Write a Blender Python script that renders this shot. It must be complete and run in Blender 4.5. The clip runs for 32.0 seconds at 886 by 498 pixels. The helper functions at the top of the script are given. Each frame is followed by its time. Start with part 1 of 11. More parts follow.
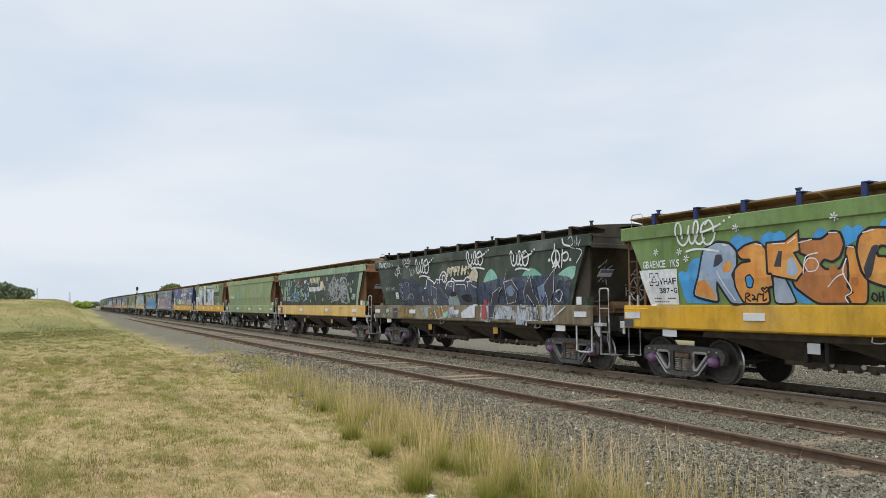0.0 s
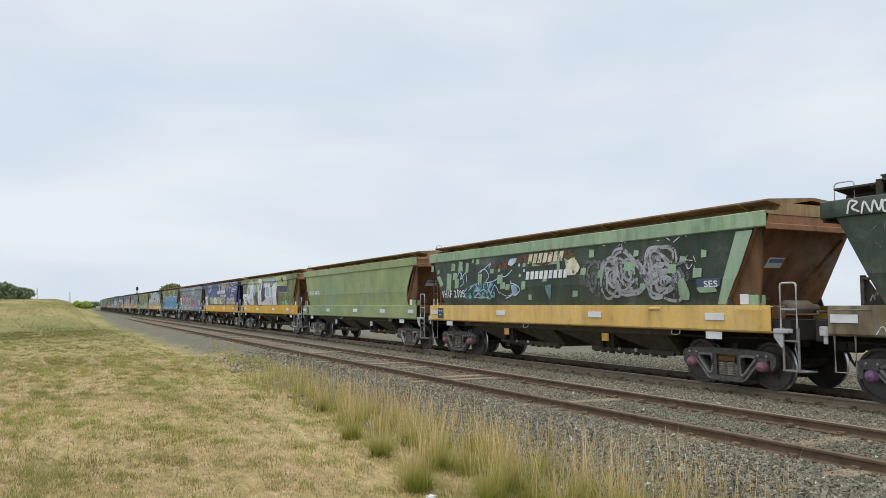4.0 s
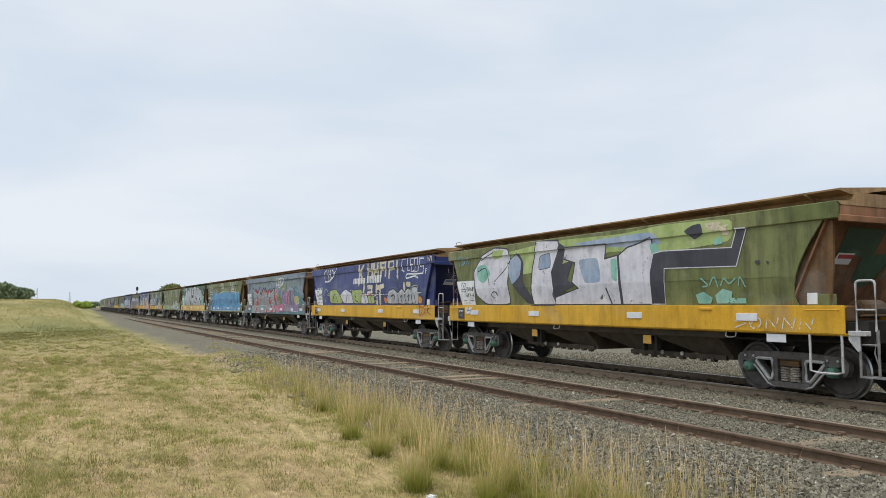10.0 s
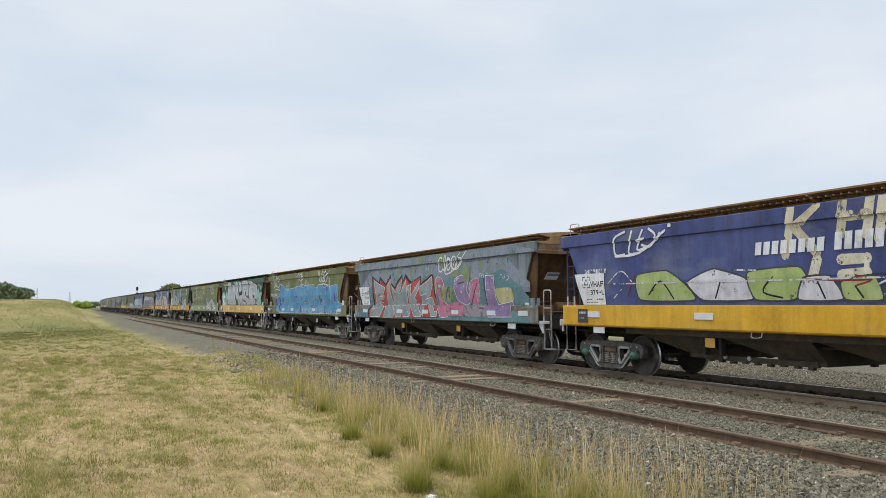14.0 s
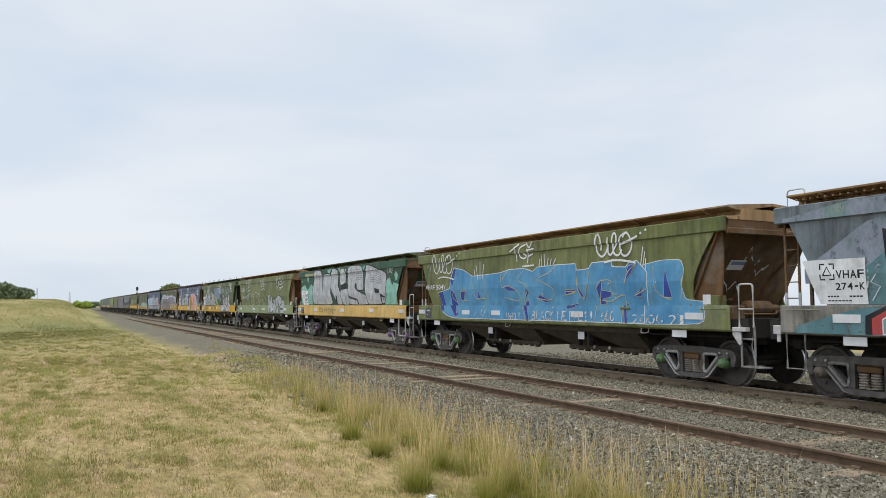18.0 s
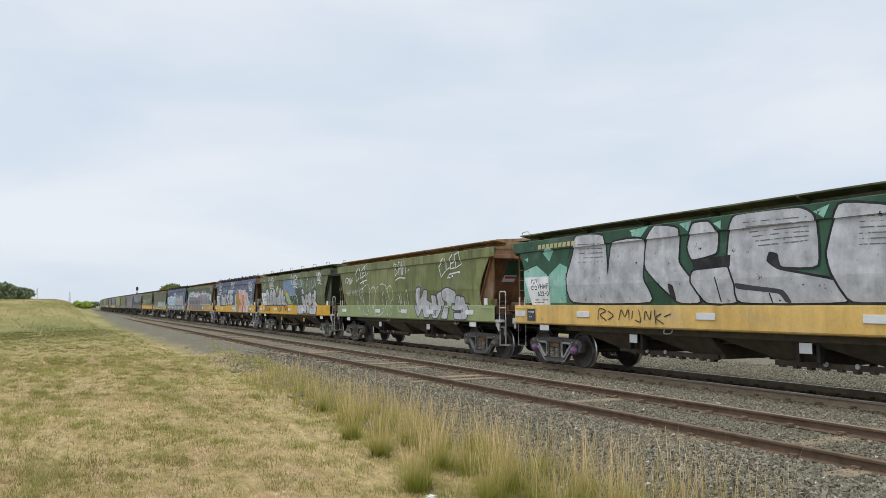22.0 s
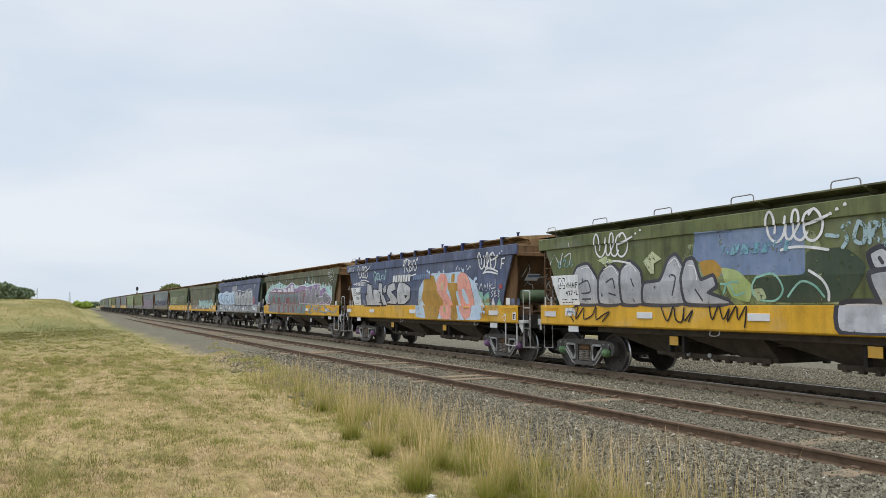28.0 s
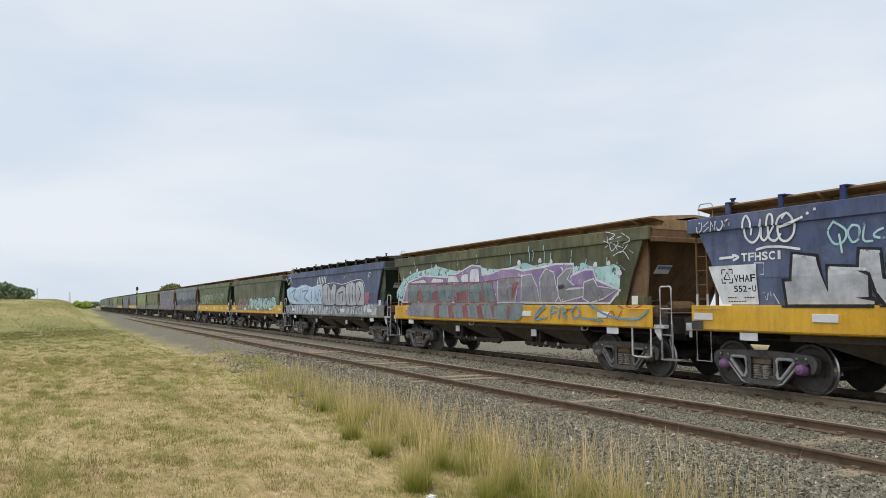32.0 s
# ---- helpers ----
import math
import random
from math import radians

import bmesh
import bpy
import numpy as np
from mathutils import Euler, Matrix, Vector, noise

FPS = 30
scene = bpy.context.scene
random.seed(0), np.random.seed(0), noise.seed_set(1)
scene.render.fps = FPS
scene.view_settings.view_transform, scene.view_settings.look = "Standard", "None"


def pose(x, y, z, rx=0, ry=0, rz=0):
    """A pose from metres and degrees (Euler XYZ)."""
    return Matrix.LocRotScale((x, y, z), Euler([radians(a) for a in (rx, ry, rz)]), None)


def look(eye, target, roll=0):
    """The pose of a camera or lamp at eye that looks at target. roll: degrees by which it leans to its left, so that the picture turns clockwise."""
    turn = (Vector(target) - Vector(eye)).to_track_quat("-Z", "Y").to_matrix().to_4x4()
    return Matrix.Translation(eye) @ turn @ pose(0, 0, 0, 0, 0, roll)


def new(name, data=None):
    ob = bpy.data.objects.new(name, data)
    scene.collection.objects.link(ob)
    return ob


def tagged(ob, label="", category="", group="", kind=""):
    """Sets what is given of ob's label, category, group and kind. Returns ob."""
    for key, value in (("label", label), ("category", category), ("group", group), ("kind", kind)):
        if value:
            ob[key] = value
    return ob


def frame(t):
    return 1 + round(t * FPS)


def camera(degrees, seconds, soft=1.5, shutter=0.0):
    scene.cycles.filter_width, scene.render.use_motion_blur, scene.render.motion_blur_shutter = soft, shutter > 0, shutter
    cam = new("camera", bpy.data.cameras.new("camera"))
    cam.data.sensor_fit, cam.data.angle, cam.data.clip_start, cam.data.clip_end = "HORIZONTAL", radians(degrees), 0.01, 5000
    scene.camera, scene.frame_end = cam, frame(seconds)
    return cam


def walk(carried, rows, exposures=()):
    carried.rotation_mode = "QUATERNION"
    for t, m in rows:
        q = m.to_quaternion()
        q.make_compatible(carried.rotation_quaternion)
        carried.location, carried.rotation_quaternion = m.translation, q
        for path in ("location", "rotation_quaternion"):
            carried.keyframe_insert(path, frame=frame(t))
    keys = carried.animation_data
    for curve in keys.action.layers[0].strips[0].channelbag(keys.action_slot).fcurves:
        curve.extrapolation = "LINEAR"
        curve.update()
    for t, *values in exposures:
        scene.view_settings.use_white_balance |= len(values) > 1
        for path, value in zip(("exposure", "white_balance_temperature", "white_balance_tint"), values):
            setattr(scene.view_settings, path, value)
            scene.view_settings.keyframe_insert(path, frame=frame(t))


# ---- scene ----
from mathutils.geometry import delaunay_2d_cdt

SECONDS = 32.0
EYE = 1.62            # metres above the main line's rail head
TRACK_X = 13.10       # centre line of the main line
PITCH = 15.5          # wagon length over couplers
cam = camera(60.3, SECONDS, soft=0.75)
CAM_POSE = pose(0, 0, EYE, 94.236, 0, -26.74)
walk(cam, [(0.0, CAM_POSE), (SECONDS, CAM_POSE)])

# ---- sky and sun ----
world = bpy.data.worlds.new("overcast_sky")
scene.world = world
world.use_nodes = True
SUN_UP, SUN_TURN = radians(58), radians(150)


def build_sky():
    nt = world.node_tree
    n, l = nt.nodes, nt.links
    n.clear()
    out = n.new("ShaderNodeOutputWorld")
    bg = n.new("ShaderNodeBackground")
    sky = n.new("ShaderNodeTexSky")
    sky.sky_type, sky.sun_disc = "NISHITA", False
    sky.sun_elevation, sky.sun_rotation = SUN_UP, SUN_TURN
    dim = n.new("ShaderNodeMix")
    dim.data_type, dim.blend_type = "RGBA", "MULTIPLY"
    dim.inputs["Factor"].default_value = 1
    dim.inputs["B"].default_value = (0.1, 0.1, 0.1, 1)
    l.new(sky.outputs["Color"], dim.inputs["A"])
    tc = n.new("ShaderNodeTexCoord")
    mp = n.new("ShaderNodeMapping")
    mp.inputs["Scale"].default_value = (1.0, 1.0, 3.2)
    mp.inputs["Rotation"].default_value = (0.12, -0.1, 0.3)
    l.new(tc.outputs["Generated"], mp.inputs["Vector"])
    cloud = n.new("ShaderNodeTexNoise")
    cloud.inputs["Scale"].default_value = 2.1
    cloud.inputs["Detail"].default_value = 6
    cloud.inputs["Roughness"].default_value = 0.48
    cloud.inputs["Distortion"].default_value = 0.35
    l.new(mp.outputs["Vector"], cloud.inputs["Vector"])
    ramp = n.new("ShaderNodeValToRGB")
    e = ramp.color_ramp.elements
    e[0].position, e[0].color = 0.34, (0.635, 0.728, 0.845, 1)
    e[1].position, e[1].color = 0.66, (0.81, 0.85, 0.908, 1)
    l.new(cloud.outputs["Fac"], ramp.inputs["Fac"])
    mix = n.new("ShaderNodeMix")
    mix.data_type = "RGBA"
    mix.inputs["Factor"].default_value = 0.93
    l.new(dim.outputs["Result"], mix.inputs["A"])
    l.new(ramp.outputs["Color"], mix.inputs["B"])
    l.new(mix.outputs["Result"], bg.inputs["Color"])
    # an overcast sky grows brighter towards the zenith
    sep = n.new("ShaderNodeSeparateXYZ")
    l.new(tc.outputs["Generated"], sep.inputs["Vector"])
    up = n.new("ShaderNodeMapRange")
    up.interpolation_type = "SMOOTHSTEP"
    up.inputs["From Min"].default_value, up.inputs["From Max"].default_value = 0.36, 1.0
    up.inputs["To Min"].default_value, up.inputs["To Max"].default_value = 1.03, 2.3
    l.new(sep.outputs["Z"], up.inputs["Value"])
    l.new(up.outputs["Result"], bg.inputs["Strength"])
    l.new(bg.outputs["Background"], out.inputs["Surface"])


build_sky()
sun = new("sun", bpy.data.lights.new("sun", "SUN"))
sun.data.energy, sun.data.angle, sun.data.color = 1.2, radians(25), (1.0, 0.96, 0.9)
sun.matrix_world = look((0, 0, 50), (0 + 50 * math.cos(SUN_UP) * 0.55, 50 * math.cos(SUN_UP) * 0.83, 50 - 50 * math.sin(SUN_UP)))
scene.view_settings.exposure = 0.0


# ---- materials ----
def material(name):
    m = bpy.data.materials.new(name)
    m.use_nodes = True
    nt = m.node_tree
    bsdf = nt.nodes["Principled BSDF"]
    return m, nt.nodes, nt.links, bsdf


def coords(n, l, scale=(1, 1, 1), jitter=False):
    tc = n.new("ShaderNodeTexCoord")
    mp = n.new("ShaderNodeMapping")
    mp.inputs["Scale"].default_value = scale
    l.new(tc.outputs["Object"], mp.inputs["Vector"])
    if jitter:
        info = n.new("ShaderNodeObjectInfo")
        mul = n.new("ShaderNodeMath")
        mul.operation = "MULTIPLY"
        mul.inputs[1].default_value = 57.0
        l.new(info.outputs["Random"], mul.inputs[0])
        l.new(mul.outputs["Value"], mp.inputs["Location"])
    return mp.outputs["Vector"]


def noisy(n, l, vec, scale, detail=4, rough=0.55):
    t = n.new("ShaderNodeTexNoise")
    t.inputs["Scale"].default_value = scale
    t.inputs["Detail"].default_value = detail
    t.inputs["Roughness"].default_value = rough
    l.new(vec, t.inputs["Vector"])
    return t.outputs["Fac"]


def ramped(n, l, fac, stops):
    r = n.new("ShaderNodeValToRGB")
    e = r.color_ramp.elements
    while len(e) < len(stops):
        e.new(0.5)
    for k, (p, c) in enumerate(stops):
        e[k].position = p
        e[k].color = (*c, 1) if len(c) == 3 else c
    l.new(fac, r.inputs["Fac"])
    return r.outputs["Color"]


def mixed(n, l, fac, a, b, blend="MIX"):
    m = n.new("ShaderNodeMix")
    m.data_type, m.blend_type = "RGBA", blend
    for key, v in (("Factor", fac), ("A", a), ("B", b)):
        if isinstance(v, (int, float)):
            m.inputs[key].default_value = v
        elif isinstance(v, tuple):
            m.inputs[key].default_value = (*v, 1)
        else:
            l.new(v, m.inputs[key])
    return m.outputs["Result"]


def bump(n, l, bsdf, height, strength, distance):
    b = n.new("ShaderNodeBump")
    b.inputs["Strength"].default_value = strength
    b.inputs["Distance"].default_value = distance
    l.new(height, b.inputs["Height"])
    l.new(b.outputs["Normal"], bsdf.inputs["Normal"])


def grey(v):
    return (v, v, v)


def mask(n, l, fac, lo, hi):
    return ramped(n, l, fac, [(lo, grey(0)), (hi, grey(1))])


def paint(name, base, faded, rust=0.25, grime=0.35, rough=0.55):
    """Weathered paint on steel: fading, run-down dirt streaks and rust spots."""
    m, n, l, bsdf = material(name)
    v = coords(n, l, jitter=True)
    vs = coords(n, l, (1.6, 1.6, 0.16), jitter=True)
    patch = noisy(n, l, v, 0.55, 5)
    col = mixed(n, l, mask(n, l, patch, 0.36, 0.66), base, faded)
    streak = noisy(n, l, vs, 3.0, 6, 0.62)
    col = mixed(n, l, mixed(n, l, 1.0, mask(n, l, streak, 0.46, 0.7), grey(min(grime * 1.35, 1.0)), "MULTIPLY"), col, (0.035, 0.03, 0.024))
    spot = noisy(n, l, v, 3.4, 8, 0.68)
    col = mixed(n, l, mixed(n, l, 1.0, mask(n, l, spot, 0.62, 0.7), grey(rust * 2), "MULTIPLY"), col, (0.13, 0.05, 0.02))
    vb = coords(n, l, (1.0, 1.0, 0.6), jitter=True)
    stain = noisy(n, l, vb, 1.5, 7, 0.66)
    col = mixed(n, l, 0.25 + grime * 0.8, col, ramped(n, l, stain, [(0.32, (0.28, 0.27, 0.23)), (0.46, grey(0.82)), (0.62, grey(1.16))]), "MULTIPLY")
    chalk = noisy(n, l, coords(n, l, (0.7, 0.7, 1.2), jitter=True), 0.9, 6, 0.6)
    col = mixed(n, l, mixed(n, l, 1.0, mask(n, l, chalk, 0.54, 0.74), grey(0.28), "MULTIPLY"), col, (0.42, 0.45, 0.42))
    fine = noisy(n, l, v, 22, 4)
    col = mixed(n, l, 0.14, col, ramped(n, l, fine, [(0.3, grey(0.25)), (0.7, grey(1.0))]), "MULTIPLY")
    l.new(col, bsdf.inputs["Base Color"])
    bsdf.inputs["Roughness"].default_value = rough
    bsdf.inputs["Specular IOR Level"].default_value = 0.35
    bump(n, l, bsdf, noisy(n, l, v, 2.2, 3), 0.25, 0.02)
    return m


def plain(name, a, b, scale=6.0, rough=0.7, metal=0.0, jitter=True, relief=0.2, depth=0.004):
    """A two-tone mottled surface."""
    m, n, l, bsdf = material(name)
    v = coords(n, l, jitter=jitter)
    big = noisy(n, l, v, scale * 0.22, 3)
    small = noisy(n, l, v, scale, 7, 0.62)
    col = mixed(n, l, mask(n, l, small, 0.3, 0.7), a, b)
    col = mixed(n, l, 0.35, col, ramped(n, l, big, [(0.3, grey(0.45)), (0.7, grey(1.0))]), "MULTIPLY")
    l.new(col, bsdf.inputs["Base Color"])
    bsdf.inputs["Roughness"].default_value = rough
    bsdf.inputs["Metallic"].default_value = metal
    if relief:
        bump(n, l, bsdf, small, relief, depth)
    return m


def leafy(name, dark, light, dry, scale, rough=0.75):
    """Blades or leaves: each island its own tone between dark, light and dry."""
    m, n, l, bsdf = material(name)
    g = n.new("ShaderNodeNewGeometry")
    col = ramped(n, l, g.outputs["Random Per Island"], [(0.0, dark), (0.5, light), (1.0, dry)])
    v = coords(n, l)
    big = noisy(n, l, v, scale, 4)
    col = mixed(n, l, 0.6, col, ramped(n, l, big, [(0.3, grey(0.5)), (0.7, grey(1.0))]), "MULTIPLY")
    l.new(col, bsdf.inputs["Base Color"])
    bsdf.inputs["Roughness"].default_value = rough
    bsdf.inputs["Specular IOR Level"].default_value = 0.2
    return m


def oil_shade_band(n, l, vec):
    """Dark band between the running rails, strongest along the middle: shade beneath the train painted in, with oil and
    brake dust.
    """
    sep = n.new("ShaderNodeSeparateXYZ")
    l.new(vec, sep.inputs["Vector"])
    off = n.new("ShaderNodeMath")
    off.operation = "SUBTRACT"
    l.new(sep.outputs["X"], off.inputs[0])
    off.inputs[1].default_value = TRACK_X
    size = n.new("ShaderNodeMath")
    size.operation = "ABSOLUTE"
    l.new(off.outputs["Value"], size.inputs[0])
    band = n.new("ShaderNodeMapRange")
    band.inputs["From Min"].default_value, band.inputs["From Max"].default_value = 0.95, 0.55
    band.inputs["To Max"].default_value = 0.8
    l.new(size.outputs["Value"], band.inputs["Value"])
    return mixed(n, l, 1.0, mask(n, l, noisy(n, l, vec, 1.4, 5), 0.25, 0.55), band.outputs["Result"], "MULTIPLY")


def ground_material():
    m, n, l, bsdf = material("grass_and_gravel")
    v = coords(n, l)
    sep = n.new("ShaderNodeSeparateXYZ")
    l.new(v, sep.inputs["Vector"])
    # grass: straw, green and olive patches, stretched along the line
    patch = noisy(n, l, coords(n, l, (1.0, 0.22, 1.0)), 2.6, 8, 0.72)
    swath = noisy(n, l, coords(n, l, (1.0, 0.09, 1.0)), 0.9, 4, 0.6)
    grain = noisy(n, l, coords(n, l, (1.0, 0.4, 1.0)), 11.0, 8, 0.72)
    grass = ramped(n, l, patch, [(0.32, (0.23, 0.205, 0.065)), (0.45, (0.4, 0.31, 0.125)), (0.57, (0.51, 0.37, 0.19)), (0.7, (0.6, 0.43, 0.26))])
    grass = mixed(n, l, mixed(n, l, 1.0, mask(n, l, swath, 0.42, 0.62), grey(0.35), "MULTIPLY"), grass, (0.27, 0.25, 0.08))
    # softer, greener pasture up the line, with long pale and olive swaths
    rough = n.new("ShaderNodeMapRange")
    rough.inputs["From Min"].default_value, rough.inputs["From Max"].default_value = 16.0, 52.0
    rough.inputs["To Max"].default_value = 0.8
    l.new(sep.outputs["Y"], rough.inputs["Value"])
    field = noisy(n, l, coords(n, l, (0.45, 0.1, 1.0)), 0.7, 5, 0.6)
    pasture = ramped(n, l, field, [(0.33, (0.13, 0.14, 0.042)), (0.46, (0.24, 0.225, 0.08)), (0.57, (0.33, 0.285, 0.115)), (0.68, (0.46, 0.35, 0.18))])
    grass = mixed(n, l, rough.outputs["Result"], grass, pasture)
    # darker olive band across the dip before the bank
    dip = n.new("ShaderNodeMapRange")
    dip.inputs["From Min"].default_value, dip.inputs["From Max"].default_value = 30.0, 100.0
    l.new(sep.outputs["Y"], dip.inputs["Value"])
    dip_band = ramped(n, l, dip.outputs["Result"], [(0.08, grey(0)), (0.3, grey(0.75)), (0.55, grey(0.75)), (0.8, grey(0))])
    dip_band = mixed(n, l, 1.0, dip_band, mask(n, l, noisy(n, l, coords(n, l, (0.5, 0.12, 1.0)), 0.8, 4), 0.3, 0.6), "MULTIPLY")
    grass = mixed(n, l, dip_band, grass, (0.15, 0.165, 0.05))
    grass = mixed(n, l, 0.8, grass, ramped(n, l, grain, [(0.3, grey(0.3)), (0.66, grey(1.2))]), "MULTIPLY")
    # ballast: grey broken stone with a little rust and dust
    vor = n.new("ShaderNodeTexVoronoi")
    vor.inputs["Scale"].default_value = 19.0
    l.new(v, vor.inputs["Vector"])
    tone = n.new("ShaderNodeSeparateColor")
    l.new(vor.outputs["Color"], tone.inputs["Color"])
    stone = ramped(n, l, tone.outputs["Red"], [(0.0, (0.13, 0.116, 0.083)), (0.5, (0.208, 0.183, 0.125)), (1.0, (0.29, 0.257, 0.178))])
    # stones darken towards their edges: crevice shade put into the colour
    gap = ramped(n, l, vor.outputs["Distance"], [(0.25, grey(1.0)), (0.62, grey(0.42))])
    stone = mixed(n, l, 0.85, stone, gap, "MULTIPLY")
    dust = noisy(n, l, v, 0.7, 5)
    stone = mixed(n, l, mixed(n, l, 1.0, mask(n, l, dust, 0.4, 0.7), grey(0.6), "MULTIPLY"), stone, (0.17, 0.15, 0.112))
    stone = mixed(n, l, oil_shade_band(n, l, v), stone, (0.03, 0.027, 0.022))
    # the line where grass gives way to stone wanders
    wob = noisy(n, l, v, 0.5, 6, 0.65)
    edge = n.new("ShaderNodeMath")
    edge.operation = "MULTIPLY_ADD"
    edge.inputs[1].default_value = 1.4
    l.new(wob, edge.inputs[0])
    l.new(sep.outputs["X"], edge.inputs[2])
    near = n.new("ShaderNodeMapRange")
    near.inputs["From Min"].default_value, near.inputs["From Max"].default_value = 4.75, 5.75
    l.new(edge.outputs["Value"], near.inputs["Value"])
    far = n.new("ShaderNodeMapRange")
    far.inputs["From Min"].default_value, far.inputs["From Max"].default_value = 33.5, 30.5
    l.new(edge.outputs["Value"], far.inputs["Value"])
    both = n.new("ShaderNodeMath")
    both.operation = "MULTIPLY"
    l.new(near.outputs["Result"], both.inputs[0])
    l.new(far.outputs["Result"], both.inputs[1])
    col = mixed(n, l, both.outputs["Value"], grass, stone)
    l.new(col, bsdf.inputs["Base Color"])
    bsdf.inputs["Roughness"].default_value = 0.95
    bsdf.inputs["Specular IOR Level"].default_value = 0.15
    bump(n, l, bsdf, grain, 0.6, 0.05)
    return m


GROUND = ground_material()


# ---- mesh helpers ----
def from_arrays(name, verts, faces, mat):
    me = bpy.data.meshes.new(name)
    me.from_pydata(verts, [], faces)
    me.materials.append(mat)
    me.update()
    return me


def mesh_of(name, bm, mat, smooth=False):
    me = bpy.data.meshes.new(name)
    bmesh.ops.recalc_face_normals(bm, faces=bm.faces)
    bm.to_mesh(me)
    bm.free()
    me.materials.append(mat)
    if smooth:
        for p in me.polygons:
            p.use_smooth = True
    return me


def part(name, bm, mat, parent, label="", smooth=False):
    """Links a bmesh, or a mesh made before, as one mesh object under a thing or a part."""
    me = bm if isinstance(bm, bpy.types.Mesh) else mesh_of(name, bm, mat, smooth)
    ob = new(name, me)
    ob.parent = parent
    if label:
        ob["label"] = label
    return ob


def box(bm, x0, x1, y0, y1, z0, z1, bevel=0.0):
    r = bmesh.ops.create_cube(bm, size=1.0)
    for v in r["verts"]:
        v.co = Vector(((x0 + x1) / 2 + v.co.x * (x1 - x0), (y0 + y1) / 2 + v.co.y * (y1 - y0), (z0 + z1) / 2 + v.co.z * (z1 - z0)))
    if bevel:
        edges = list({e for v in r["verts"] for e in v.link_edges})
        bmesh.ops.bevel(bm, geom=edges, offset=bevel, segments=1, affect="EDGES")
    return bm


def boxes(*rows, bevel=0.0):
    bm = bmesh.new()
    for r in rows:
        box(bm, *r, bevel=bevel)
    return bm


def extrude_x(bm, outline, x0, x1):
    """A plate: an outline in (y, z), thick from x0 to x1."""
    a = [bm.verts.new((x0, y, z)) for y, z in outline]
    b = [bm.verts.new((x1, y, z)) for y, z in outline]
    k = len(outline)
    bm.faces.new(a)
    bm.faces.new(b[::-1])
    for i in range(k):
        bm.faces.new((a[i], a[(i + 1) % k], b[(i + 1) % k], b[i]))
    return bm


def tube(bm, points, r, seg=6):
    """A round bar through the points."""
    pts = [Vector(p) for p in points]
    rings = []
    for i, p in enumerate(pts):
        d = (pts[min(i + 1, len(pts) - 1)] - pts[max(i - 1, 0)]).normalized()
        q = d.to_track_quat("Z", "Y")
        rings.append([bm.verts.new(p + q @ Vector((r * math.cos(a), r * math.sin(a), 0))) for a in (2 * math.pi * j / seg for j in range(seg))])
    for a, b in zip(rings, rings[1:]):
        for j in range(seg):
            bm.faces.new((a[j], a[(j + 1) % seg], b[(j + 1) % seg], b[j]))
    bm.faces.new(rings[0][::-1])
    bm.faces.new(rings[-1])
    return bm


def drum(bm, x_radii, y, z, seg=20):
    """A turned shape on an axle along x: (x, radius) from end to end."""
    rings = [[bm.verts.new((x, y + r * math.cos(2 * math.pi * j / seg), z + r * math.sin(2 * math.pi * j / seg))) for j in range(seg)] for x, r in x_radii]
    for a, b in zip(rings, rings[1:]):
        for j in range(seg):
            bm.faces.new((a[j], a[(j + 1) % seg], b[(j + 1) % seg], b[j]))
    bm.faces.new(rings[0][::-1])
    bm.faces.new(rings[-1])
    return bm


def smooth01(a, b, v):
    t = np.clip((v - a) / (b - a), 0, 1)
    return t * t * (3 - 2 * t)


# ---- ground ----
def ripple(x, y, s, k):
    return np.sin(x * s + 1.3 * k) * np.cos(y * s * 0.83 + 2.1 * k) + 0.5 * np.sin(x * s * 2.3 + y * s * 1.7 + k)


def ground_z(x, y):
    """Height of the ground: verge, ballast formation, and a grassy bank up the line."""
    x, y = np.asarray(x, float), np.asarray(y, float)
    z = np.interp(x, [-400, -60, 2.6, 4.2, 6.0, 9.1, 11.8, 14.4, 15.6, 18.5, 23, 60, 400], [-0.6, -0.3, -0.17, -0.16, 0.06, 0.06, -0.17, -0.17, -0.2, -0.35, -0.4, -0.6, -0.9])
    grass = 1 - smooth01(3.5, 5.5, x)
    z = z + grass * 0.03 * ripple(x, y, 0.9, 1)
    bank = smooth01(8.6, -1.5, x - 0.012 * (y - 100)) * smooth01(62, 128, y) * (1 - smooth01(330, 520, y)) * (1 - smooth01(-60, -160, x))
    z = z + bank * (2.75 + 0.16 * ripple(x, y, 0.05, 2))
    z = z - 0.15 * (1 - smooth01(6, -6, -x + 0)) * smooth01(40, 60, y) * (1 - smooth01(60, 80, y)) * (x < 4)
    return z


